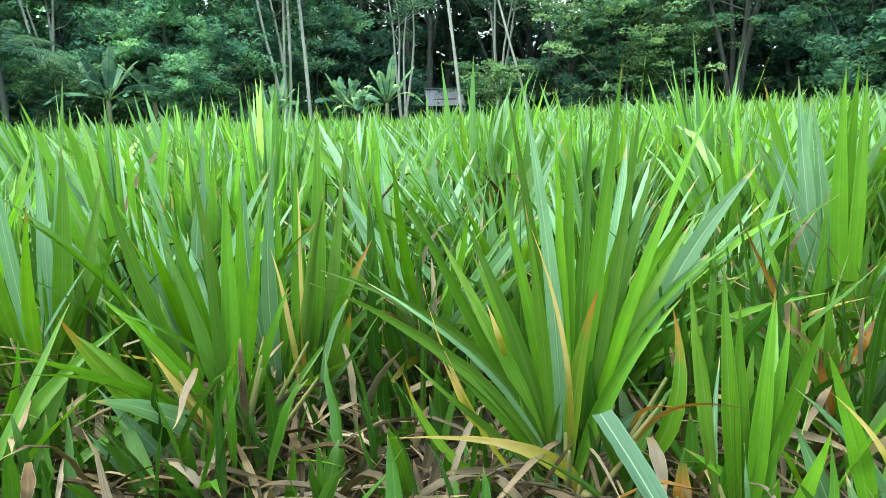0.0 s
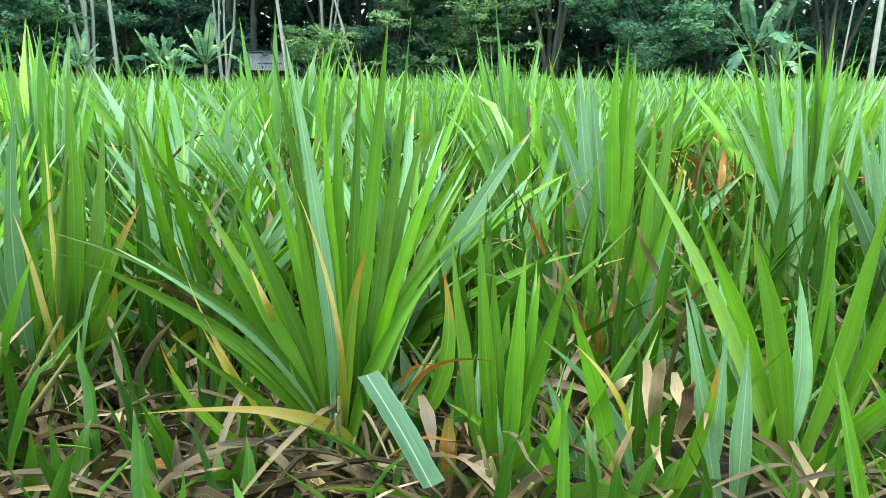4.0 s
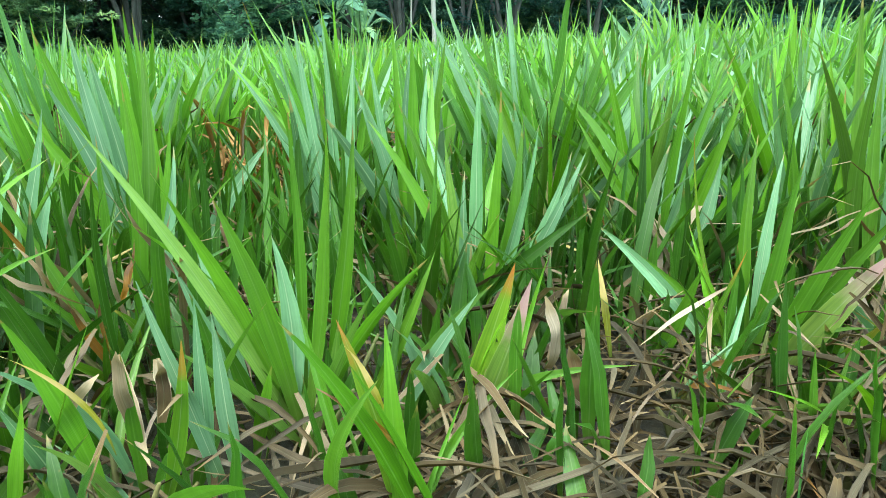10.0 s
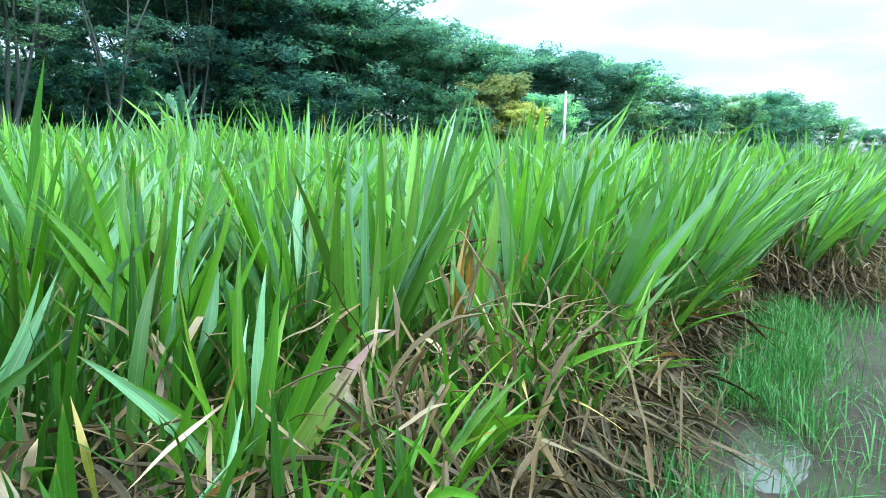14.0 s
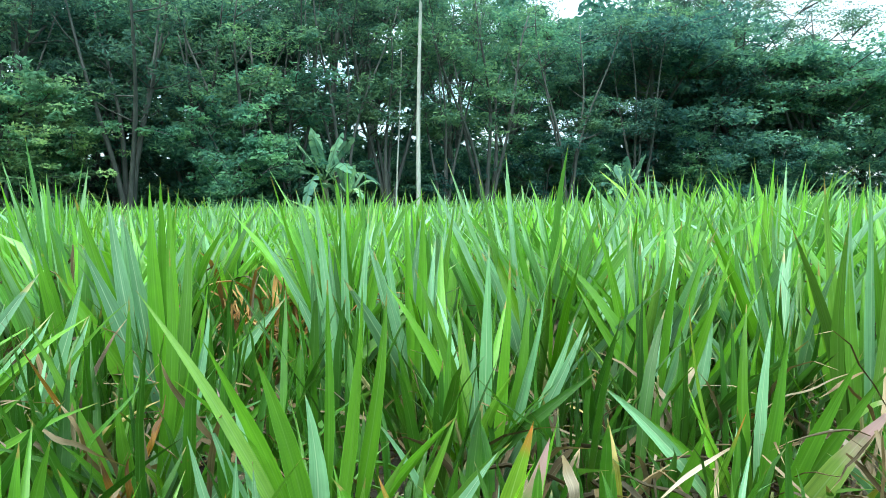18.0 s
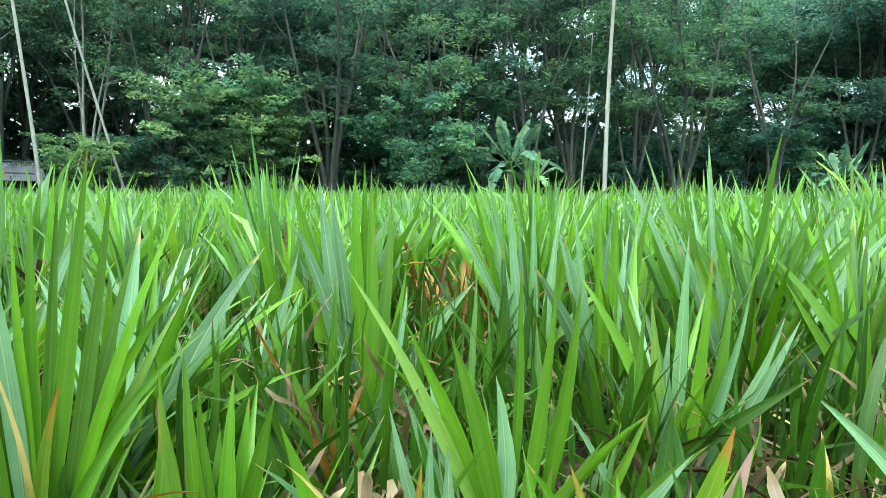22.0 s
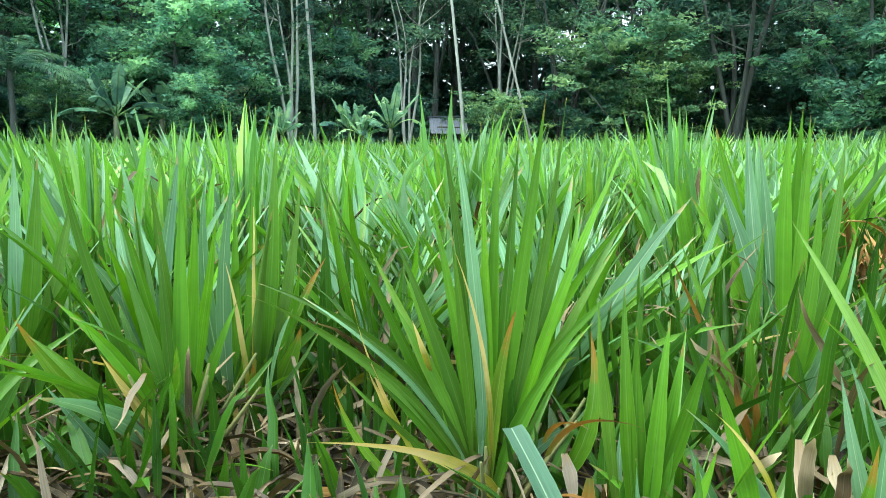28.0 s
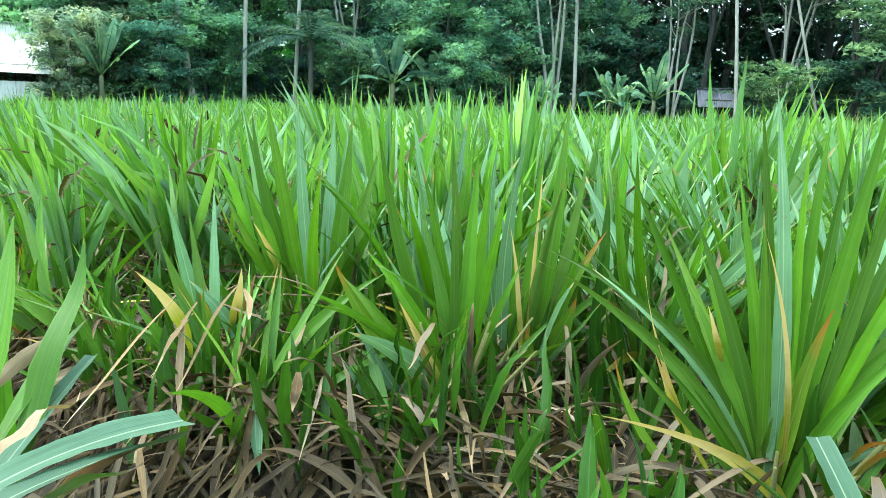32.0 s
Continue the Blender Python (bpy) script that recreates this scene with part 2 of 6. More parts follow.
def foliage_material(name, colours, rough=0.65, glow=0.5):
    m, nodes, links, p = shader(name)
    colours = [tuple(0.5 * v + 0.5 * sum(c[i] for c in colours) / len(colours) for i, v in enumerate(col)) for col in colours]
    g = nodes.new("ShaderNodeNewGeometry")
    base = ramp(nodes, links, g.outputs["Random Per Island"], [(i / (len(colours) - 1), c) for i, c in enumerate(colours)])
    where = nodes.new("ShaderNodeTexCoord").outputs["Object"]
    # tone of young leaves and of lit tops, painted on in noise patches
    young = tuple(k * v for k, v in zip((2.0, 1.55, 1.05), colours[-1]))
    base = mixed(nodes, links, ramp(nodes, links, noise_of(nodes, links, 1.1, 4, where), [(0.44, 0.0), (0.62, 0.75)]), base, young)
    # dark patches put the shade inside the crown into the colour
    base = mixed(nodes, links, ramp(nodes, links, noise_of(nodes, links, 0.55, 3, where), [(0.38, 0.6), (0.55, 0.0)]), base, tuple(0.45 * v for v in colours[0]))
    # no two plants have quite the same green
    plant = nodes.new("ShaderNodeObjectInfo").outputs["Random"]
    base = mixed(nodes, links, 1.0, base, ramp(nodes, links, plant, [(0.0, (0.42, 0.48, 0.62)), (0.3, (0.95, 0.95, 0.98)), (0.45, (0.6, 0.66, 0.8)), (0.7, (1.05, 1.05, 1.0)), (0.85, (0.75, 0.8, 0.85)), (1.0, (1.55, 1.5, 1.25))]), "MULTIPLY")
    links.new(base, p.inputs["Base Color"])
    p.inputs["Roughness"].default_value = rough
    p.inputs["Specular IOR Level"].default_value = 0.08
    t = nodes.new("ShaderNodeBsdfTranslucent")
    links.new(base, t.inputs["Color"])
    both = nodes.new("ShaderNodeMixShader")
    both.inputs[0].default_value = glow
    links.new(p.outputs[0], both.inputs[1])
    links.new(t.outputs[0], both.inputs[2])
    links.new(both.outputs[0], nodes["Material Output"].inputs["Surface"])
    return m


# the next four hold the distant wood's bluish haze in their colour
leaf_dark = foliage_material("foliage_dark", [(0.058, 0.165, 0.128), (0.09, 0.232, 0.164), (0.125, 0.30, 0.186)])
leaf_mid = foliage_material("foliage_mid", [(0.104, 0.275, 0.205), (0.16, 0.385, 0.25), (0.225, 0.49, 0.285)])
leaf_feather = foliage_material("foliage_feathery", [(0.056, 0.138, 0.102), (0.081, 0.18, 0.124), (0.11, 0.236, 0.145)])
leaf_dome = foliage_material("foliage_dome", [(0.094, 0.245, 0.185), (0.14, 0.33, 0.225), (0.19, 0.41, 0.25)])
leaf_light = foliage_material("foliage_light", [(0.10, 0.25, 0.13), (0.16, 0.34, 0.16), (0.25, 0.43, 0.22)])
leaf_flower = foliage_material("foliage_whitish", [(0.11, 0.25, 0.14), (0.26, 0.40, 0.27), (0.40, 0.52, 0.40)])
leaf_warm = foliage_material("foliage_yellowed", [(0.22, 0.38, 0.13), (0.44, 0.50, 0.15), (0.36, 0.36, 0.17)])
leaf_banana = foliage_material("banana_leaf", [(0.10, 0.25, 0.16), (0.15, 0.33, 0.20), (0.22, 0.42, 0.27)], 0.4, 0.35)
leaf_banana_light = foliage_material("banana_leaf_light", [(0.20, 0.45, 0.22), (0.27, 0.52, 0.28), (0.36, 0.60, 0.38)], 0.4, 0.4)


def bark_material(name, a, b, scale=6.0):
    m, nodes, links, p = shader(name)
    where = nodes.new("ShaderNodeTexCoord").outputs["Object"]
    mp = nodes.new("ShaderNodeMapping")
    mp.inputs["Scale"].default_value = (1, 1, 0.35)
    links.new(where, mp.inputs["Vector"])
    n = noise_of(nodes, links, scale, 6, mp.outputs[0], 0.7)
    links.new(ramp(nodes, links, n, [(0.3, a), (0.7, b)]), p.inputs["Base Color"])
    p.inputs["Roughness"].default_value = 0.85
    bump = nodes.new("ShaderNodeBump")
    bump.inputs["Strength"].default_value, bump.inputs["Distance"].default_value = 0.6, 0.02
    links.new(n, bump.inputs["Height"])
    links.new(bump.outputs[0], p.inputs["Normal"])
    return m


bark = bark_material("bark_grey_brown", (0.034, 0.042, 0.038), (0.088, 0.10, 0.088))
bark_pale = bark_material("bark_pale", (0.20, 0.21, 0.185), (0.42, 0.44, 0.39), 4.0)
bark_stem = bark_material("banana_stem", (0.05, 0.07, 0.035), (0.12, 0.13, 0.07), 4.0)


def ground_material(name):
    m, nodes, links, p = shader(name)
    where = nodes.new("ShaderNodeNewGeometry").outputs["Position"]
    fine, wide = noise_of(nodes, links, 28, 6, where, 0.7), noise_of(nodes, links, 1.6, 4, where)
    soil = ramp(nodes, links, fine, [(0.3, (0.010, 0.007, 0.004)), (0.55, (0.026, 0.018, 0.010)), (0.8, (0.06, 0.042, 0.022))])
    green_mix = ramp(nodes, links, wide, [(0.45, 0.0), (0.62, 0.35)])
    links.new(mixed(nodes, links, green_mix, soil, (0.04, 0.07, 0.02)), p.inputs["Base Color"])
    p.inputs["Roughness"].default_value = 0.9
    bump = nodes.new("ShaderNodeBump")
    bump.inputs["Strength"].default_value, bump.inputs["Distance"].default_value = 0.8, 0.02
    links.new(fine, bump.inputs["Height"])
    links.new(bump.outputs[0], p.inputs["Normal"])
    return m


soil = ground_material("soil")


def plain(name, a, b, rough, metal=0.0, scale=8.0, bump_by=0.0):
    m, nodes, links, p = shader(name)
    n = noise_of(nodes, links, scale, 5, nodes.new("ShaderNodeTexCoord").outputs["Object"])
    links.new(ramp(nodes, links, n, [(0.3, a), (0.7, b)]), p.inputs["Base Color"])
    p.inputs["Roughness"].default_value, p.inputs["Metallic"].default_value = rough, metal
    return m


zinc = plain("corrugated_zinc", (0.58, 0.62, 0.64), (0.76, 0.79, 0.80), 0.4, 0.15, 2.0)
zinc_old = plain("weathered_zinc", (0.10, 0.11, 0.135), (0.17, 0.18, 0.22), 0.6, 0.1, 2.0)
timber = plain("dark_timber", (0.035, 0.03, 0.025), (0.09, 0.075, 0.06), 0.8)
white_paint = plain("white_painted_concrete", (0.68, 0.70, 0.70), (0.80, 0.81, 0.80), 0.6)
water_mat, _n, _l, _p = shader("paddy_water")
_p.inputs["Base Color"].default_value = (0.05, 0.055, 0.04, 1)
_p.inputs["Roughness"].default_value = 0.06
_p.inputs["Specular IOR Level"].default_value = 0.6
_b = _n.new("ShaderNodeBump")
_b.inputs["Strength"].default_value, _b.inputs["Distance"].default_value = 0.15, 0.01
_l.new(noise_of(_n, _l, 6, 3, _n.new("ShaderNodeTexCoord").outputs["Object"]), _b.inputs["Height"])
_l.new(_b.outputs[0], _p.inputs["Normal"])

# ---- builders ----


def mesh_of(name, verts, faces, material, uvs=None, smooth=True):
    me = bpy.data.meshes.new(name)
    me.from_pydata(np.asarray(verts, float).tolist(), [], np.asarray(faces).tolist() if isinstance(faces, np.ndarray) else faces)
    if uvs is not None:
        layer = me.uv_layers.new(name="UVMap")
        idx = np.empty(len(me.loops), dtype=np.int32)
        me.loops.foreach_get("vertex_index", idx)
        layer.data.foreach_set("uv", np.asarray(uvs, np.float32)[idx].ravel())
    if smooth:
        me.polygons.foreach_set("use_smooth", np.ones(len(me.polygons), dtype=bool))
    me.materials.append(material)
    me.update()
    return me


def child(name, data, parent, label=""):
    ob = new(name, data)
    ob.parent = parent
    return tagged(ob, label)


def part(name, bm, material, parent, label=""):
    me = bpy.data.meshes.new(name)
    bm.to_mesh(me)
    bm.free()
    me.materials.append(material)
    return child(name, me, parent, label)


def thing(name, at, label, category, group="", kind=""):
    ob = new(name)
    ob.empty_display_size = 0.1
    ob.matrix_world = at if isinstance(at, Matrix) else pose(*at)
    return tagged(ob, label, category, group, kind)


def width_profile(v):
    """Width of a blade along its length: a narrow sheath, widest below the middle, then a long point."""
    return np.clip(0.42 + 1.5 * v, 0, 1) * np.clip(1.0 - ((v - 0.42) / 0.58).clip(0, 1) ** 1.7, 0, 1)


def blades(base, tip, width, bow, side, fold, seg, cols=3, wave=0.0, seed=0, square=False):
    """Many grass blades at once. base, tip: n x 3; bow: how far the middle is pushed up; side: turn of the flat face about the blade."""
    rng = np.random.default_rng(seed)
    n = len(base)
    v = np.linspace(0, 1, seg + 1)
    along = tip - base
    length = np.linalg.norm(along, axis=1, keepdims=True)
    flat = along * [1, 1, 0]
    ctrl = base + along * 0.5 + np.array([0, 0, 1.0]) * (bow[:, None] * length) - flat * (0.18 * np.sign(bow) * np.minimum(1, np.abs(bow) * 6))[:, None]
    a, b, c = base[:, None], ctrl[:, None], tip[:, None]
    w = v[None, :, None]
    line = (1 - w) ** 2 * a + 2 * w * (1 - w) * b + w * w * c
    run = 2 * (1 - w) * (b - a) + 2 * w * (c - b)
    run /= np.linalg.norm(run, axis=2, keepdims=True) + 1e-9
    ref = np.stack([np.cos(side), np.sin(side), 0 * side], -1)[:, None]
    across = ref - (ref * run).sum(-1, keepdims=True) * run
    across /= np.linalg.norm(across, axis=2, keepdims=True) + 1e-9
    normal = np.cross(run, across)
    # leaves twist a little along their length and sway sideways
    turn = (rng.normal(0, 0.45, (n, 1)) * v[None] ** 1.3)[..., None]
    line = line + across * (rng.normal(0, 0.018, (n, 1)) * length * np.sin(np.pi * v[None]))[..., None]
    across, normal = across * np.cos(turn) + normal * np.sin(turn), normal * np.cos(turn) - across * np.sin(turn)
    if wave:
        line = line + normal * (np.sin(v[None] * rng.uniform(6, 14, (n, 1)) + rng.uniform(0, 6, (n, 1))) * rng.uniform(0, wave, (n, 1)) * v[None])[..., None]
    half = 0.5 * width[:, None] * (np.clip(0.8 + 0.3 * v, 0, 1) if square else width_profile(v))[None]
    u = np.linspace(-1, 1, cols)
    lift = fold[:, None, None] * np.abs(u)[None, None] * half[..., None]
    rip = rng.normal(0, 0.05, (n, seg + 1, cols)) * half[..., None] * (np.abs(u) > 0.9)
    verts = line[:, :, None] + across[:, :, None] * (u[None, None] * half[..., None] + rip)[..., None] + normal[:, :, None] * lift[..., None]
    uv = np.empty((n, seg + 1, cols, 2))
    uv[..., 0], uv[..., 1] = (u * 0.5 + 0.5)[None, None], v[None, :, None]
    i, j = np.meshgrid(np.arange(seg), np.arange(cols - 1), indexing="ij")
    q = np.stack([i * cols + j, i * cols + j + 1, (i + 1) * cols + j + 1, (i + 1) * cols + j], -1).reshape(-1, 4)
    faces = (q[None] + (np.arange(n) * (seg + 1) * cols)[:, None, None]).reshape(-1, 4)
    return verts.reshape(-1, 3), faces, uv.reshape(-1, 2)


def tube(points, radii, sides=8):
    """A tapered limb along points."""
    pts = [Vector(p) for p in points]
    verts, faces = [], []
    for k, p in enumerate(pts):
        d = (pts[min(k + 1, len(pts) - 1)] - pts[max(k - 1, 0)]).normalized()
        x = d.orthogonal().normalized()
        y = d.cross(x)
        for s in range(sides):
            a = 2 * math.pi * s / sides
            verts.append(p + (x * math.cos(a) + y * math.sin(a)) * radii[k])
    for k in range(len(pts) - 1):
        for s in range(sides):
            t = (s + 1) % sides
            faces.append((k * sides + s, k * sides + t, (k + 1) * sides + t, (k + 1) * sides + s))
    faces.append(tuple(range(sides))[::-1])
    faces.append(tuple((len(pts) - 1) * sides + s for s in range(sides)))
    return verts, faces


def joined(pieces):
    verts, faces, at = [], [], 0
    for v, f in pieces:
        verts += [tuple(p) for p in v]
        faces += [tuple(i + at for i in q) for q in f]
        at += len(v)
    return verts, faces


# ---- the lie of the land: the field's edge runs straight past the camera ----
EDGE_Y, EDGE_N = 1.07, (0.443, 0.896)
PADDY = -0.25


def inside(x, y):
    """Metres from the field's edge, into the field."""
    return x * EDGE_N[0] + (y - EDGE_Y) * EDGE_N[1]


def along_edge(x, y):
    return x * EDGE_N[1] - (y - EDGE_Y) * EDGE_N[0]


def from_edge(u, s):
    return u * EDGE_N[1] + s * EDGE_N[0], EDGE_Y - u * EDGE_N[0] + s * EDGE_N[1]


def edge_shift(u):
    return 0.065 * np.clip(u - 3.4, 0, 3.3) - 0.8 * np.clip((u - 6.9) / 0.7, 0, 1) - 0.42 * np.clip((-0.95 - u) / 0.6, 0, 1)


def ground_z(x, y):
    u, s = along_edge(x, y), inside(x, y)
    s = s - edge_shift(u)
    slope = np.clip((s + 0.15) / 0.3, 0, 1)
    slope = slope * slope * (3 - 2 * slope)
    rough = 0.022 * np.sin(3.1 * x + 1.3 * y) * np.sin(2.3 * y - 1.1 * x) + 0.013 * np.sin(9.1 * x - 4 * y) * np.sin(7.3 * y + 2 * x)
    near = np.clip(1.5 - np.hypot(x, y) / 40, 0, 1)
    pool = np.exp(-(((u - 4.2) / 0.5) ** 2) - ((s + 0.53) / 0.2) ** 2) + np.exp(-(((u - 9.5) / 1.6) ** 2) - ((s + 1.3) / 0.4) ** 2)
    return PADDY + slope * -PADDY + rough * near - 0.09 * pool * (1 - slope)


gu = np.concatenate([[-1500, -500, -200, -90, -50, -30, -20], np.arange(-14, 20, 0.22), [22, 26, 32, 45, 60, 90, 160, 320, 700, 1600]])
gs = np.concatenate([[-1500, -500, -200, -90, -40, -20, -12, -8, -5, -3.5], np.arange(-2.6, 1.0, 0.09), np.arange(1.0, 8, 0.4), [10, 14, 20, 30, 45, 70, 120, 250, 600, 1600]])
U, S = np.meshgrid(gu, gs, indexing="ij")
GX, GY = from_edge(U, S)
GZ = ground_z(GX, GY)
nu, ns = U.shape
i, j = np.meshgrid(np.arange(nu - 1), np.arange(ns - 1), indexing="ij")
quads = np.stack([i * ns + j, (i + 1) * ns + j, (i + 1) * ns + j + 1, i * ns + j + 1], -1).reshape(-1, 4)[:, ::-1]
ground = new("ground", mesh_of("ground", np.stack([GX, GY, GZ], -1).reshape(-1, 3), quads, soil))
tagged(ground, "dark damp soil of the field with a low bank down to the paddy", "ground", kind="structure")
wx = [from_edge(u, s) for u, s in ((-12, -0.2), (24, -0.2), (24, -30), (-12, -30))]
water = new("water", mesh_of("water", [(x, y, PADDY - 0.045) for x, y in wx], [(3, 2, 1, 0)], water_mat))
tagged(water, "still shallow paddy water mirroring the pale sky", "water", kind="structure")

# ---- trees and the wood round the field ----


def leaf_quads(centres, radii, per, size, rng, flat=0.6, slim=0.45, droop=0.0, tumble=0.8):
    """Small pointed leaves scattered round centres: one pointed blade each."""
    k = len(centres)
    off = rng.normal(0, 1, (k, per, 3))
    off /= np.linalg.norm(off, axis=2, keepdims=True)
    off *= rng.uniform(0.25, 1.0, (k, per, 1)) ** 0.5 * np.asarray(radii)[:, None, None]
    off[..., 2] *= flat
    c = (np.asarray(centres)[:, None] + off).reshape(-1, 3)
    n = len(c)
    d = rng.normal(0, 1, (n, 3)) * [1, 1, 0.45] - [0, 0, droop]
    d /= np.linalg.norm(d, axis=1, keepdims=True)
    up = rng.normal(0, tumble, (n, 3)) + [0, 0, 1]
    w = np.cross(d, up)
    w /= np.linalg.norm(w, axis=1, keepdims=True) + 1e-9
    s = size * rng.uniform(0.6, 1.35, (n, 1))
    verts = np.stack([c - d * s * 0.8 - w * s * slim, c - d * s * 0.5 + w * s * slim * 1.1, c + d * s], 1).reshape(-1, 3)
    return verts, np.arange(3 * n).reshape(-1, 3)


def tree(name, label, height, fork, spread, limbs, mat_leaf, mat_bark, seed, leaf=0.2, per=70, flat=0.5, slim=0.4, thick=0.22, low=0.0, twigs=4, cluster=1.1, bend=0.5, category="tree"):
    """A tapered trunk, forked limbs and a crown of many small leaves."""
    rng = np.random.default_rng(seed)
    root = thing(name, (0, 0, 0), label, category)
    lean = rng.normal(0, bend, 2)
    trunk = [Vector((lean[0] * f * f + 0.12 * math.sin(5 * f + seed), lean[1] * f * f, height * 0.92 * f - 0.15)) for f in np.linspace(0, 1, 9)]
    v, f = tube(trunk, [thick * (1.25 - 1.1 * q) for q in np.linspace(0, 1, 9)])
    child("trunk", mesh_of("trunk", v, f, mat_bark), root)
    centres, radii = [], []
    for k in range(limbs):
        q = fork + (0.95 - fork) * (k + rng.uniform(0, 0.6)) / limbs
        idx = q * 8
        start = trunk[int(idx)].lerp(trunk[min(8, int(idx) + 1)], idx % 1)
        a = 2.4 * k + rng.uniform(-0.5, 0.5)
        reach = spread * rng.uniform(0.65, 1.1) * (1.0 - 0.35 * max(0, q - 0.6))
        rise = (height - start.z) * rng.uniform(0.35, 0.85)
        end = start + Vector((math.cos(a) * reach, math.sin(a) * reach, rise))
        mid = start.lerp(end, 0.5) + Vector((rng.normal(0, 0.2), rng.normal(0, 0.2), rng.uniform(-0.1, 0.35) * rise * 0.5))
        pieces = [tube([start, start.lerp(mid, 0.6), mid, mid.lerp(end, 0.6), end], [thick * r * (1.05 - q * 0.6) for r in (0.55, 0.45, 0.36, 0.24, 0.1)], 6)]
        for _ in range(twigs):
            g = rng.uniform(0.35, 1.0)
            p = start.lerp(mid, g * 2) if g < 0.5 else mid.lerp(end, g * 2 - 1)
            tip = p + Vector((rng.normal(0, 0.35) * spread, rng.normal(0, 0.35) * spread, rng.uniform(0.0, 0.2) * height * 0.6))
            pieces.append(tube([p, p.lerp(tip, 0.5) + Vector((0, 0, 0.1)), tip], [thick * 0.2, thick * 0.13, thick * 0.05], 5))
            centres += [tip, p.lerp(tip, 0.6)]
            radii += [cluster * rng.uniform(0.7, 1.3), cluster * rng.uniform(0.5, 1.0)]
        centres.append(end)
        radii.append(cluster * rng.uniform(0.8, 1.3))
        v, f = joined(pieces)
        child("limb", mesh_of("limb", v, f, mat_bark), root)
    if low:
        for _ in range(int(low)):
            a, r = rng.uniform(0, 6.28), spread * rng.uniform(0.2, 0.9)
            centres.append(Vector((math.cos(a) * r, math.sin(a) * r, height * rng.uniform(0.08, 0.6))))
            radii.append(cluster * rng.uniform(0.6, 1.2))
    v, f = leaf_quads([tuple(c) for c in centres], radii, per, leaf, rng, flat, slim)
    child("crown", mesh_of("crown", v, f, mat_leaf, smooth=False), root)
    return root


def banana(name, label, height, seed, leaves=9, open_by=0.0, fresh=None):
    """A banana plant: a thick sheathed stem and long leaves that rise steeply and arch over, split along the veins. open_by: how far the fan spreads."""
    rng = np.random.default_rng(seed)
    root = thing(name, (0, 0, 0), label, "banana plant")
    stem_h = height * 0.42
    v, f = tube([(0, 0, -0.1), (0.02, 0, stem_h * 0.5), (0.05, 0.02, stem_h)], [0.15, 0.12, 0.085], 10)
    child("stem", mesh_of("stem", v, f, bark_stem), root)
    for k in range(leaves):
        a = 2.4 * k + rng.uniform(-0.3, 0.3)
        upright = k / (leaves - 1)
        ln = height * rng.uniform(0.52, 0.66)
        steep = 0.72 + 0.72 * upright - open_by + rng.uniform(-0.15, 0.15)
        droop = rng.uniform(0.15, 0.6) * (1.15 - 0.9 * upright) + 0.5 * open_by
        pts, widths = [], []
        n = 26
        for i in range(n + 1):
            q = i / n
            out = math.cos(steep) * ln * q * (1 - 0.12 * q)
            up = math.sin(steep) * ln * q - droop * ln * q ** 2.4
            pts.append(Vector((0.04 + math.cos(a) * out, math.sin(a) * out, stem_h - 0.05 + up)))
            widths.append(0.02 if q < 0.2 else 0.235 * height / 4 * math.sin(math.pi * min(1, 0.06 + (q - 0.2) / 0.85)) ** 0.5)
        roll = rng.uniform(-0.5, 0.5)
        side = Vector((-math.sin(a) * math.cos(roll), math.cos(a) * math.cos(roll), math.sin(roll)))
        verts, faces = [], []
        for sgn in (1, -1):
            drop = 0.2
            for i in range(n):
                # a tear now and then lets the next strip hang lower
                if rng.uniform() < 0.3:
                    drop = rng.uniform(0.1, 0.75)
                w0, w1 = widths[i], widths[i + 1]
                b = len(verts)
                lift = Vector((0, 0, 0.25))
                verts += [pts[i], pts[i + 1], pts[i + 1] + sgn * side * w1 * (1 - 0.25 * drop) - Vector((0, 0, drop * w1)) + 0.12 * lift * w1, pts[i] + sgn * side * w0 * (1 - 0.25 * drop) - Vector((0, 0, drop * w0))]
                faces.append((b, b + 1, b + 2, b + 3))
        blade = child("leaf", mesh_of("leaf", verts, faces, fresh or leaf_banana, smooth=False), root)
        v, f = tube(pts[::3], [0.035 * (1 - 0.85 * i / 9) for i in range(len(pts[::3]))], 5)
        child("midrib", mesh_of("midrib", v, f, leaf_light), blade)
    return root


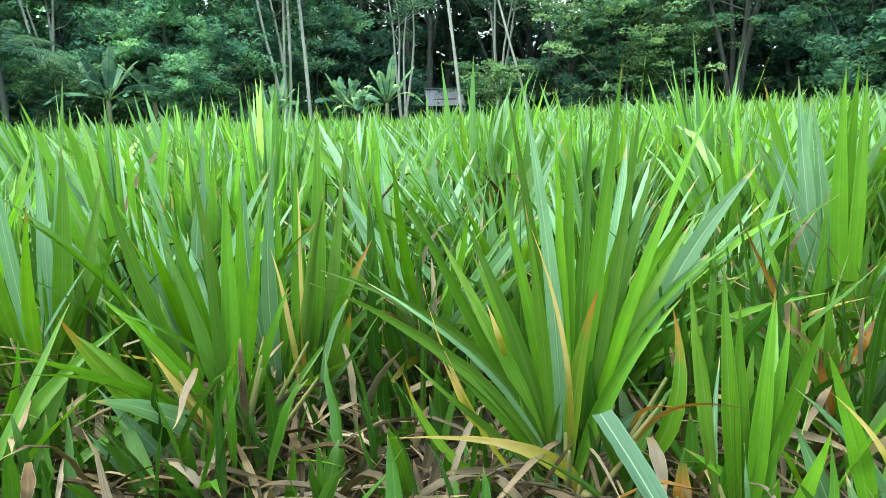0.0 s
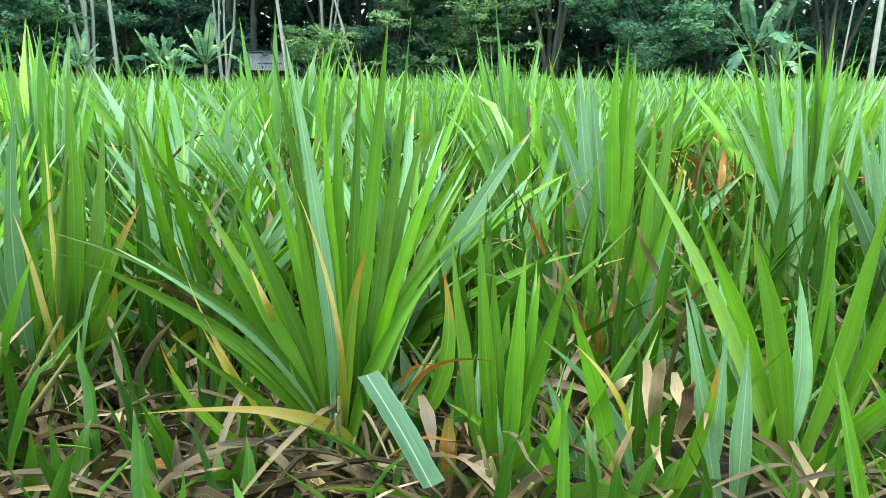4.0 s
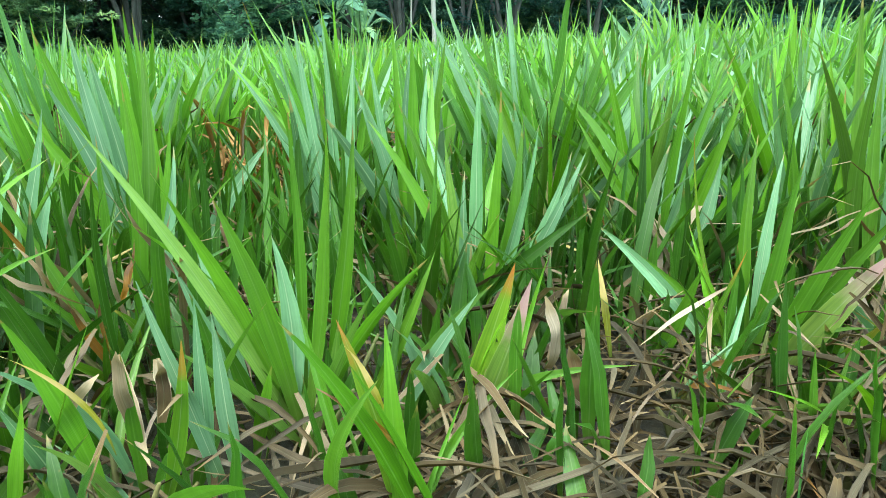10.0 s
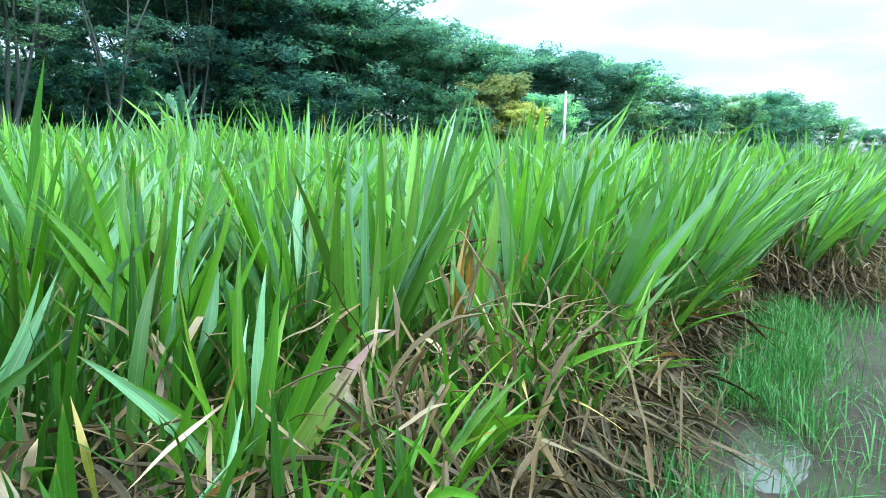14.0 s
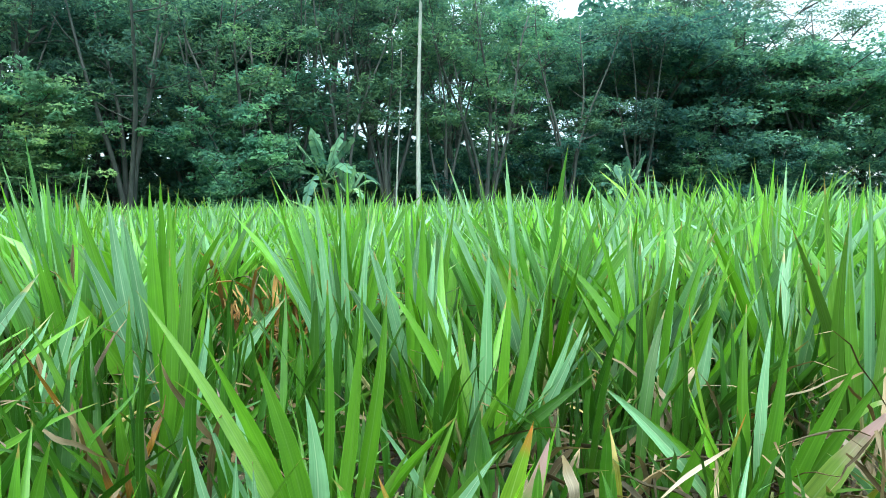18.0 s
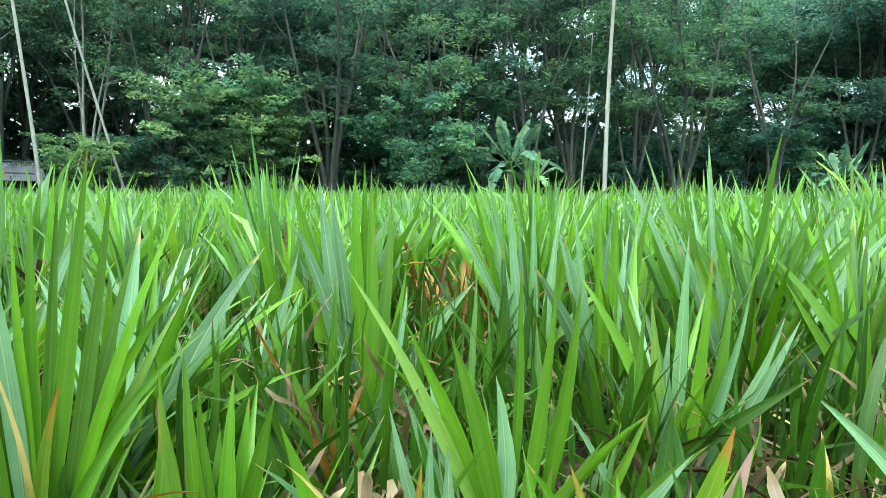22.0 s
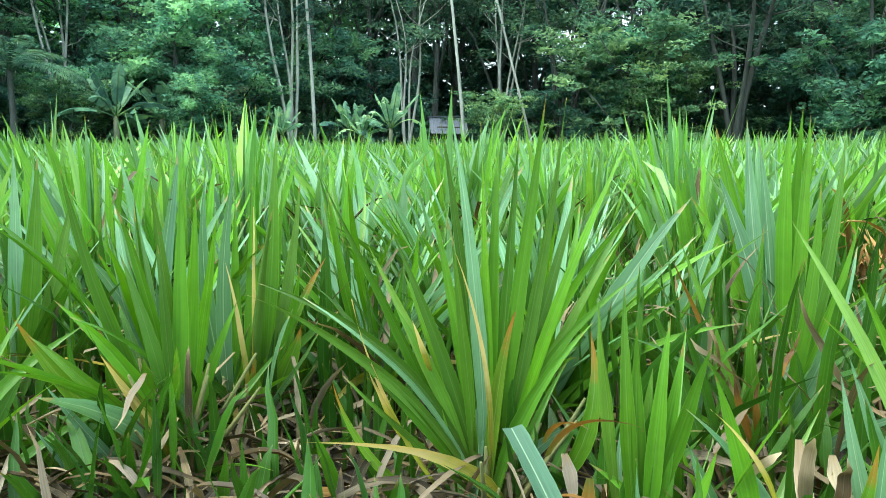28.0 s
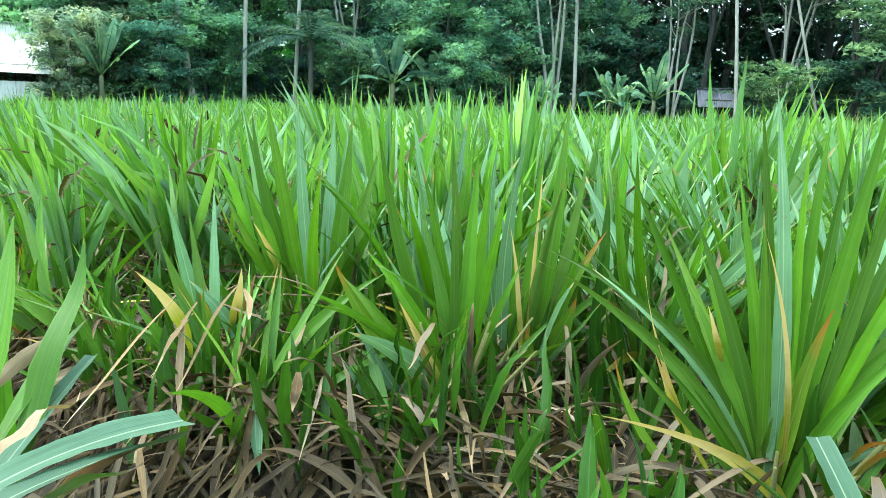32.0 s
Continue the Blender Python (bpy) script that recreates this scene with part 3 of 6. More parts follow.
def frond_palm(name, label, height, seed, fronds=14, length=2.6):
    """A palm: ringed slender trunk and feather leaves of many leaflets."""
    rng = np.random.default_rng(seed)
    root = thing(name, (0, 0, 0), label, "palm")
    pts = [(0.03 * math.sin(3 * q), 0.05 * q, height * q - 0.1) for q in np.linspace(0, 1, 12)]
    v, f = tube(pts, [0.14 - 0.06 * q + 0.008 * (i % 2) for i, q in enumerate(np.linspace(0, 1, 12))], 9)
    child("trunk", mesh_of("trunk", v, f, bark), root)
    for k in range(fronds):
        a, steep = 2.4 * k, rng.uniform(0.1, 1.3)
        spine = []
        for i in range(13):
            q = i / 12
            out, up = math.cos(steep) * length * q, math.sin(steep) * length * q - 0.55 * length * q * q
            spine.append(Vector((math.cos(a) * out, math.sin(a) * out, height + up)))
        verts, faces = tube(spine, [0.03 * (1 - 0.9 * i / 12) for i in range(13)], 5)
        verts = list(verts)
        side = Vector((-math.sin(a), math.cos(a), 0))
        for i in range(2, 48):
            q = i / 48
            c = spine[int(q * 12)].lerp(spine[min(12, int(q * 12) + 1)], q * 12 % 1)
            d = (spine[min(12, int(q * 12) + 1)] - spine[int(q * 12)]).normalized()
            ln = 0.55 * math.sin(math.pi * (0.12 + 0.85 * q))
            for sgn in (1, -1):
                b = len(verts)
                e = c + sgn * side * ln * 0.8 + d * ln * 0.5 - Vector((0, 0, ln * rng.uniform(0.2, 0.7)))
                m = c.lerp(e, 0.4)
                verts += [c, m + d * 0.03, e, m - d * 0.03]
                faces.append((b, b + 1, b + 2, b + 3))
        child("frond", mesh_of("frond", verts, faces, leaf_feather, smooth=False), root)
    return root


def polar(yaw, r):
    """A place r metres from where the camera stands, yaw degrees to the right of straight ahead."""
    return r * math.sin(radians(yaw)), r * math.cos(radians(yaw))


LINE = ((-75, 30), (-45, 33), (0, 33), (25, 33), (45, 36), (60, 43), (72, 52), (82, 62), (92, 78), (102, 100), (115, 130))


def treeline(yaw):
    return float(np.interp(yaw, [a for a, _ in LINE], [r for _, r in LINE]))


standing = set()


def stand(ob, yaw, r, turn=0.0, scale=1.0):
    """Sets a tree down; the second time and after, a copy of it."""
    x, y = polar(yaw, r)
    first = ob.name not in standing
    standing.add(ob.name)
    m = pose(x, y, 0, 0, 0, turn) @ Matrix.Diagonal((scale, scale, scale, 1))
    if first:
        ob.matrix_world = m
        return ob
    c = copy_thing(ob, pose(x, y, 0, 0, 0, turn))
    c.scale = (scale,) * 3
    return c


wood = random.Random(5)
tall = [
    tree("feathery_tree", "tall slender tree with pale forked limbs and thin feathery crown", 15, 0.25, 3.6, 8, leaf_feather, bark, 11, 0.115, 85, 0.28, 0.3, 0.17, twigs=8, cluster=1.05),
    tree("feathery_tree", "tall slender tree with pale forked limbs and thin feathery crown", 16.5, 0.2, 4.0, 9, leaf_feather, bark, 12, 0.115, 85, 0.28, 0.3, 0.19, twigs=8, cluster=1.05, bend=1.2),
    tree("broadleaf_tree", "dense dark green broadleaf tree in the wood", 12, 0.18, 3.2, 9, leaf_dark, bark, 13, 0.118, 80, 0.5, 0.42, 0.2, low=45, twigs=8, cluster=0.8),
    tree("broadleaf_tree", "dense mid-green broadleaf tree in the wood", 10.5, 0.2, 3.0, 8, leaf_mid, bark, 14, 0.118, 80, 0.5, 0.42, 0.17, low=45, twigs=8, cluster=0.75),
]
yaw = -66.0
while yaw < 78:
    for layer in range(2):
        y0 = yaw + wood.uniform(-2, 2)
        k = wood.choice((3, 2, 0, 1, 2, 3) if y0 < -8 else (0, 1, 2, 1, 0) if y0 < 55 else (0, 1, 2, 3))
        stand(tall[k], y0, treeline(y0) + 2.5 + 7 * layer + wood.uniform(-1.2, 2.5) + (5.0 if y0 < -46 else 0.0), wood.uniform(0, 360), wood.uniform(0.85, 1.15) * (1 + 0.1 * layer))
    yaw += 5.2 if yaw < 60 else 3.6
stand(tall[2], 21.0, 37.0, 80)
stand(tall[3], -27.0, 36.0, 200)
stand(tall[0], 27.0, 38.0, 10)
stand(tall[1], -16.0, 38.0, 130)

shrub = [
    tree("shrub", "leafy dark green shrub at the wood's edge", 3.6, 0.1, 1.6, 8, leaf_dark, bark, 21, 0.091, 46, 0.5, 0.42, 0.06, low=55, twigs=7, cluster=0.36, category="shrub"),
    tree("shrub", "bushy mid-green shrub at the wood's edge", 4.6, 0.1, 1.9, 9, leaf_mid, bark, 22, 0.091, 50, 0.5, 0.4, 0.07, low=70, twigs=8, cluster=0.42, category="shrub"),
    tree("shrub", "light green shrub with layered pale young leaves", 4.2, 0.12, 1.7, 9, leaf_light, bark, 23, 0.096, 46, 0.35, 0.4, 0.06, low=30, twigs=7, cluster=0.42, category="shrub"),
]
whitish = tree("shrub", "tall shrub with whitish young leaves beside the shed", 4.4, 0.12, 1.5, 9, leaf_flower, bark, 24, 0.09, 60, 0.5, 0.42, 0.06, low=40, twigs=6, cluster=0.4, category="shrub")
yaw = -50.0
while yaw < 76:
    k = wood.choice((1, 2, 0, 1, 1) if yaw < -8 else (0, 0, 1, 0))
    stand(shrub[k], yaw, treeline(yaw) + wood.uniform(1.0, 3.0), wood.uniform(0, 360), wood.choice((0.7, 0.9, 1.1, 1.4, 1.75)))
    yaw += wood.uniform(2.8, 4.6)

for a, s, k in ((-45.9, 0.95, 2), (-43, 1.25, 1), (-38.3, 1.0, 1), (-26.5, 0.9, 1), (-19, 1.6, 1), (-16, 1.3, 1), (12.5, 1.1, 0), (16.5, 1.3, 1), (30.5, 1.5, 0), (34, 0.9, 0), (48, 1.0, 0), (56, 1.5, 0), (59.5, 1.3, 0), (68, 1.6, 0), (73, 1.6, 0)):
    stand(shrub[k], a, treeline(a) - 0.8, 37 * a, s)
stand(shrub[2], 15.6, 30.6, 40, 1.5)
stand(shrub[2], 18.6, 30.8, 100, 1.1)
stand(shrub[2], 5.0, 31.6, 160, 0.8)
stand(shrub[0], 31.1, 30.4, 90, 1.45)
for k, a in enumerate((43.0, 45.5, 48.2, 50.6, 53.0, 55.6, 58.0, 60.4, 62.6)):
    stand(shrub[0], a, treeline(a) + 5.0 + k % 3, 55 * k, 1.35)
stand(whitish, -48.3, 30.2, 0, 0.95)
stand(whitish, -42.6, 32.5, 130, 1.3)
stand(whitish, -16.5, 31.5, 210, 0.8)
stand(shrub[2], -43.4, 33.5, 60, 1.75)
stand(shrub[1], -41.8, 30.4, 300, 0.85)
stand(shrub[2], -27.4, 31.0, 20, 0.8)
stand(shrub[1], -18.6, 30.2, 140, 0.9)

# domed trees that close the field on its far side, smaller with distance
dome = tree("umbrella_tree", "broad domed tree with layered crown beyond the field", 12, 0.3, 6.5, 12, leaf_dome, bark, 31, 0.195, 105, 0.33, 0.42, 0.3, low=80, twigs=8, cluster=1.35)
DOMES = ((70, 55, 1.12), (64.5, 49, 1.1), (75, 58, 1.0), (79, 64, 0.95), (83, 66, 0.86), (86.5, 72, 0.9), (90, 76, 0.92), (93.5, 78, 0.93), (96.3, 86, 0.94), (98.3, 93, 0.85), (104.2, 118, 0.62), (106.3, 120, 0.8), (109.0, 125, 0.72), (111.5, 130, 0.62), (114.5, 140, 0.5))
for k, (a, r, s) in enumerate(DOMES):
    stand(dome, a, r, 47 * k, s)
warm = tree("yellowing_tree", "small tree with yellowed and rust-tinged leaves", 6.5, 0.2, 2.4, 8, leaf_warm, bark, 33, 0.15, 80, 0.5, 0.42, 0.12, low=20, twigs=6, cluster=0.7)
stand(frond_palm("coconut_palm", "tall coconut palm standing above the far trees", 9.0, 72, 13, 2.6), 109.2, 122, 0, 1.0)
stand(warm, 86.9, 61, 0, 1.15)
stand(warm, 89.4, 60, 120, 0.8)
for k, (a, r, s) in enumerate(((84.6, 58, 1.5), (91.5, 64, 1.4), (97.5, 84, 1.7), (100.0, 88, 1.9), (102.3, 92, 1.9), (104.6, 98, 2.1), (106.8, 102, 2.1), (109.0, 106, 2.2))):
    stand(shrub[k % 3], a, r, 70 * k, s)

# the far depth of the wood: uncountable foliage behind the first trees
rng = np.random.default_rng(77)
# the left half takes the lighter tone, with more haze in its colour
for name, a0, a1, mat in (("far_woods_light", -75, -6, leaf_mid), ("far_woods", -6, 84, leaf_dark)):
    cs, rs = [], []
    for a in np.arange(a0, a1, 0.55):
        r0 = treeline(a) + 13
        top = (16.5 if a < 68 else 16.5 - 0.45 * (a - 68)) + 1.5 * math.sin(a * 0.83 + 1)
        for z in np.arange(0.6, top, 1.2):
            if z > (4.0 if a > 8 else 7.0) and math.sin(a * 0.77 + z * 0.9) + math.sin(a * 0.41 - z * 1.3) > (0.4 if a > 8 else 0.95):
                continue
            x, y = polar(a + rng.uniform(-0.4, 0.4), r0 + rng.uniform(-1.5, 3))
            cs.append((x, y, z + rng.uniform(-0.5, 0.5)))
            rs.append(rng.uniform(0.7, 1.25))
    v, f = leaf_quads(cs, rs, 48, 0.34, rng, 0.9, 0.55, 0.0, 3.0)
    tagged(new(name, mesh_of(name, v, f, mat, smooth=False)), "mass of foliage deep in the wood", "woods", kind="stuff")

fans = [
    banana("banana_plant", "banana plant with a steep fan of pale leaves", 4.5, 40, 8, fresh=leaf_banana_light),
    banana("banana_plant", "banana plant with long arching split leaves", 4.5, 41, 10, 0.25),
    banana("banana_plant", "young banana plant with spreading light green leaves", 4.5, 45, 11, 0.12, fresh=leaf_banana_light),
]
BANANAS = ((0, -45.9, 29.5, 4.1, 20), (1, -24.3, 29.5, 4.5, 70), (1, -21.0, 30.5, 4.4, 200), (2, -12.2, 29.5, 3.0, 130), (2, -3.6, 28.5, 3.7, 10), (2, -5.8, 29.4, 2.9, 200), (1, -6.9, 30.0, 3.4, 300), (1, 38.2, 31, 5.7, 200), (2, 40.0, 30.4, 3.8, 250), (1, 62.6, 37, 4.6, 40))
for k, a, r, h, turn in BANANAS:
    stand(fans[k], a, r, turn, h / 4.5)


def slender(label, height, radius, lean_x, lean_y, seed, mat=bark_pale):
    """A slim pale trunk, bare to a sparse crown high up."""
    rng = np.random.default_rng(seed)
    root = thing("slender_tree", (0, 0, 0), label, "tree")
    qs = np.linspace(0, 1, 14)
    pts = [(lean_x * q + 0.10 * math.sin(4 * q + seed), lean_y * q, height * q - 0.15) for q in qs]
    v, f = tube(pts, [radius * (1.15 - 0.5 * q) * (1 + 0.06 * math.sin(37 * q)) for q in qs], 9)
    child("trunk", mesh_of("trunk", v, f, mat), root)
    cs = [(pts[-1][0] + rng.normal(0, 0.7), pts[-1][1] + rng.normal(0, 0.7), height + rng.uniform(-0.8, 0.8)) for _ in range(9)]
    v, f = leaf_quads(cs, [0.7] * 9, 60, 0.17, rng, 0.5, 0.3)
    child("crown", mesh_of("crown", v, f, leaf_feather, smooth=False), root)
    return root


SLENDER = ((-39.3, 31, 13, 0.13, -1.4), (-35.7, 31, 14, 0.085, 0.3), (-32.0, 31, 14, 0.08, 0.5), (-9.6, 31.5, 14, 0.075, -0.7), (2.5, 31, 14, 0.07, -1.2), (8.4, 31.5, 13, 0.055, -3.2), (45.8, 33, 14, 0.1, 0.2), (44.0, 34, 9, 0.04, 0.2))
for k, (a, r, h, w, lx) in enumerate(SLENDER):
    stand(slender("slim pale bare trunk standing at the wood's edge", h, w, lx * math.cos(radians(a)), -lx * math.sin(radians(a)), 60 + k), a, r, 0, 1.0)
stand(frond_palm("coconut_palm", "young coconut palm with drooping feathery fronds", 3.6, 71, 15, 3.2), -30.8, 30.5, 0, 1.0)


def multistem(name, label, height, stems, spread, seed, mat_bark, thick, per=60):
    """A tree of several curved, leaning stems from one foot, bare below and thinly leaved above."""
    rng = np.random.default_rng(seed)
    root = thing(name, (0, 0, 0), label, "tree")
    centres, radii = [], []
    for k in range(stems):
        a = 6.28 * k / stems + rng.uniform(-0.5, 0.5)
        out, wob, up = spread * rng.uniform(0.5, 1.1), rng.uniform(0, 6), height * rng.uniform(0.75, 1.0)
        pts = []
        for q in np.linspace(0, 1, 12):
            r = out * (0.62 * q + 0.5 * q * q) + 0.1 * k / stems
            pts.append(Vector((math.cos(a) * r + 0.42 * q * math.sin(6 * q + wob), math.sin(a) * r + 0.42 * q * math.cos(5 * q + wob), up * q - 0.15)))
        v, f = tube(pts, [thick * rng.uniform(0.8, 1.1) * (1.1 - 0.85 * q) for q in np.linspace(0, 1, 12)], 7)
        child("stem", mesh_of("stem", v, f, mat_bark), root)
        for _ in range(6):
            g = rng.integers(5, 12)
            b, s = rng.uniform(0, 6.28), rng.uniform(0.8, 2.2)
            tip = pts[g] + Vector((math.cos(b) * s, math.sin(b) * s, rng.uniform(0.3, 1.6)))
            v, f = tube([pts[g], pts[g].lerp(tip, 0.5) + Vector((0, 0, -0.12)), tip], [thick * 0.32, thick * 0.2, thick * 0.06], 5)
            child("branch", mesh_of("branch", v, f, mat_bark), root)
            centres += [tip, pts[g].lerp(tip, 0.7) + Vector((0, 0, 0.3))]
            radii += [rng.uniform(0.7, 1.3), rng.uniform(0.5, 0.9)]
        centres.append(pts[-1])
        radii.append(1.2)
    v, f = leaf_quads([tuple(p) for p in centres], radii, per, 0.16, rng, 0.4, 0.3)
    child("crown", mesh_of("crown", v, f, leaf_feather, smooth=False), root)
    return root


bark_grey = bark_material("bark_grey", (0.03, 0.035, 0.032), (0.08, 0.088, 0.078), 5.0)
forked = [multistem("forked_tree", "grey tree of several leaning curved stems", 12.5, 5, 3.6, 81, bark_grey, 0.125), multistem("forked_tree", "grey tree of several leaning curved stems", 13.5, 4, 2.9, 83, bark_grey, 0.095)]
for k, (a, r, turn, s) in enumerate(((23.4, 31.0, 30, 1.0), (39.4, 33.2, 140, 1.0), (31.5, 32.2, 250, 0.9), (16.0, 32.0, 200, 0.95), (51.5, 36.5, 310, 1.0), (58.0, 39.0, 100, 1.0), (27.8, 33.5, 20, 0.9), (35.3, 34, 60, 1.05), (43.2, 35, 170, 0.95), (48.0, 35.5, 220, 0.9), (10.5, 33, 75, 0.9), (63.5, 43, 10, 1.0))):
    stand(forked[k % 2], a, r, turn, s)
pale_fork = multistem("forked_tree", "pale-barked tree forking into thin upright stems", 13, 4, 1.5, 82, bark_pale, 0.085, 40)
stand(pale_fork, -11.4, 32.0, 30, 1.0)
stand(pale_fork, -2.2, 33.0, 160, 0.8)
stand(pale_fork, -27.6, 34.5, 75, 0.95)
stand(pale_fork, 5.6, 34.0, 220, 0.9)
stand(pale_fork, -16.8, 35.0, 300, 0.9)


def corrugated(width, height, pitch, depth, material, name, parent, m, label=""):
    """A sheet of corrugated metal, width by height, with rounded waves."""
    n = max(8, int(width / pitch) * 4)
    verts, faces = [], []
    for k in range(n + 1):
        x = width * k / n
        z = depth * math.sin(2 * math.pi * x / pitch)
        verts += [(x, 0, z), (x, height, z), (x, 0, z - 0.004), (x, height, z - 0.004)]
    for k in range(n):
        a = 4 * k
        faces += [(a, a + 4, a + 5, a + 1), (a + 2, a + 3, a + 7, a + 6)]
    ob = child(name, mesh_of(name, verts, faces, material), parent, label)
    ob.matrix_local = m
    return ob


def box(w, d, h):
    bm = bmesh.new()
    bmesh.ops.create_cube(bm, size=1.0, matrix=Matrix.Diagonal((w, d, h, 1)))
    bmesh.ops.bevel(bm, geom=bm.edges[:], offset=min(w, d, h) * 0.08, segments=1, affect="EDGES")
    return bm


def shed(name, label, at, turn, wide, deep, eave, ridge, metal, wall_metal):
    """A small farm shed: timber posts, corrugated walls and a gable roof of corrugated sheets."""
    root = thing(name, (at[0], at[1], 0, 0, 0, turn), label, "shed")
    for sx in (-1, 0, 1):
        for sy in (-1, 1):
            p = part("post", box(0.1, 0.1, eave), timber, root)
            p.location = (sx * wide / 2 * 0.97, sy * deep / 2 * 0.97, eave / 2)
    for sy in (-1, 1):
        p = part("beam", box(wide, 0.1, 0.12), timber, root)
        p.location = (0, sy * deep / 2 * 0.97, eave - 0.02)
    low = eave - 0.6
    p = part("inner_wall", box(wide * 0.94, 0.04, eave - 0.1), timber, root)
    p.location = (0, 0, eave / 2)
    for k in range(int(round(wide / 0.9))):
        w = wide / round(wide / 0.9)
        corrugated(w - 0.01, low, 0.09, 0.012, wall_metal, "wall_sheet", root, pose(-wide / 2 + k * w, -deep / 2 - 0.03, 0.02, 90, 0, 0))
        corrugated(w - 0.01, low, 0.09, 0.012, wall_metal, "wall_sheet", root, pose(-wide / 2 + k * w, deep / 2 + 0.03, 0.02, 90, 0, 0))
    for sx in (-1, 1):
        corrugated(deep, low, 0.09, 0.012, wall_metal, "wall_sheet", root, pose(sx * (wide / 2 + 0.03), -deep / 2, 0.02, 90, 0, 90))
    over = 0.35
    run, rise = deep / 2 + over, ridge - eave
    pitch_angle = math.degrees(math.atan2(rise, deep / 2))
    sheet = run / math.cos(radians(pitch_angle))
    for k in range(int(round((wide + 0.7) / 0.8))):
        w = (wide + 0.7) / round((wide + 0.7) / 0.8)
        x = -wide / 2 - 0.35 + k * w
        z0 = ridge - math.tan(radians(pitch_angle)) * run
        corrugated(w + 0.03, sheet, 0.09, 0.014, metal, "roof_sheet", root, pose(x, -run, z0, pitch_angle, 0, 0))
        corrugated(w + 0.03, sheet, 0.09, 0.014, metal, "roof_sheet", root, pose(x + w, run, z0, pitch_angle, 0, 180))
    cap = part("ridge_cap", box(wide + 0.7, 0.24, 0.03), metal, root)
    cap.location = (0, 0, ridge + 0.02)
    return root


shed("farm_shed", "pale corrugated metal shed with gable roof beside the field", polar(-54.2, 33.0), 52, 5.2, 4.2, 1.95, 3.6, zinc, zinc)
shed("farm_hut", "small weathered hut with grey metal roof under trees", polar(1.05, 33.5), 8, 1.05, 1.2, 1.7, 2.2, zinc_old, zinc_old)
pole_x, pole_y = polar(92.7, 45)
pole = thing("utility_pole", (pole_x, pole_y, 0), "thin white painted pole standing in the field", "pole")
v, f = tube([(0, 0, -0.3), (0, 0, 2.5), (0, 0, 4.75)], [0.085, 0.078, 0.065], 12)
child("shaft", mesh_of("shaft", v, f, white_paint), pole)
v, f = tube([(0, 0, 4.74), (0, 0, 4.80)], [0.078, 0.05], 12)
child("cap", mesh_of("cap", v, f, zinc_old), pole)

# ---- the field of tall fodder grass ----


def tuft_blades(xy, z, counts, rng, seg, high, wide, spread=1.0, lean=None, cols=3):
    """Upright leaf blades for clumps at xy: a few near the middle stand straight, the outer ones lean out."""
    at = np.repeat(np.arange(len(xy)), counts)
    n = len(at)
    # each clump is a handful of shoots, each shoot a fan of leaves
    shoots = 6
    pick = rng.integers(0, shoots, n)
    heart = rng.normal(0, 0.28, (len(xy), shoots, 2))[at, pick]
    plane = rng.uniform(0, 2 * np.pi, (len(xy), shoots))[at, pick]
    fan = rng.choice([-1.0, -0.45, 0.1, 0.5, 1.0], n) * rng.uniform(0.6, 1.3, n) * 0.24
    out = heart + np.stack([np.cos(plane), np.sin(plane)], -1) * fan[:, None] + rng.normal(0, 0.05, (n, 2))
    az = np.arctan2(out[:, 1], out[:, 0])
    tilt = np.arctan(np.hypot(out[:, 0], out[:, 1])).clip(0.02, 1.1) * spread
    length = high[at] * rng.uniform(0.72, 1.06, n)
    base = np.stack([xy[at, 0], xy[at, 1], z[at]], -1)
    foot = rng.uniform(0.0, 0.09, n)
    base += np.stack([np.cos(az) * foot, np.sin(az) * foot, rng.uniform(0.0, 0.22, n)], -1)
    reach = length * np.sin(tilt)
    tip = base + np.stack([np.cos(az) * reach, np.sin(az) * reach, length * np.cos(tilt) - (base[:, 2] - z[at]) * 0.7], -1)
    if lean is not None:
        tip[:, :2] += lean[at] * (length * rng.uniform(0.6, 1.0, n))[:, None]
    width = wide * rng.uniform(0.65, 1.25, n)
    return blades(base, tip, width, np.where(rng.uniform(0, 1, n) < 0.13, rng.uniform(0.1, 0.25, n), rng.uniform(0.0, 0.09, n)) * (1 + tilt), plane + np.pi / 2 + rng.normal(0, 0.5, n), rng.uniform(0.1, 0.55, n), seg, cols, 0.0, int(rng.integers(1 << 30)))


NEAR_R = 3.3


def by_tuft(x, y):
    """Whether a place lies in the thin patch round the withered tuft."""
    along, off = 0.571 * x + 0.821 * y, np.abs(0.821 * x - 0.571 * y)
    return (off < 0.27) & (along > 2.5) & (along < 4.35)


frng = np.random.default_rng(3)
step = 0.50
gu, gs = np.meshgrid(np.arange(-40, 70, step), np.arange(0.15, 62, step), indexing="ij")
fx, fy = from_edge(gu + frng.uniform(-0.17, 0.17, gu.shape), gs + frng.uniform(-0.17, 0.17, gs.shape) + edge_shift(gu))
fx, fy = fx.ravel(), fy.ravel()
ang = np.degrees(np.arctan2(fx, fy))
rad = np.hypot(fx, fy)
line_r = np.interp(ang, [a for a, _ in LINE], [r for _, r in LINE]) - 1.0
keep = (rad < np.minimum(line_r, 58)) & (rad > NEAR_R) & (ang > -66) & (ang < 122) & ~by_tuft(fx, fy)
fx, fy, rad = fx[keep], fy[keep], rad[keep]
patch = 0.06 * np.sin(0.9 * fx + 0.4 * fy) + 0.05 * np.sin(1.7 * fy - 0.6 * fx)
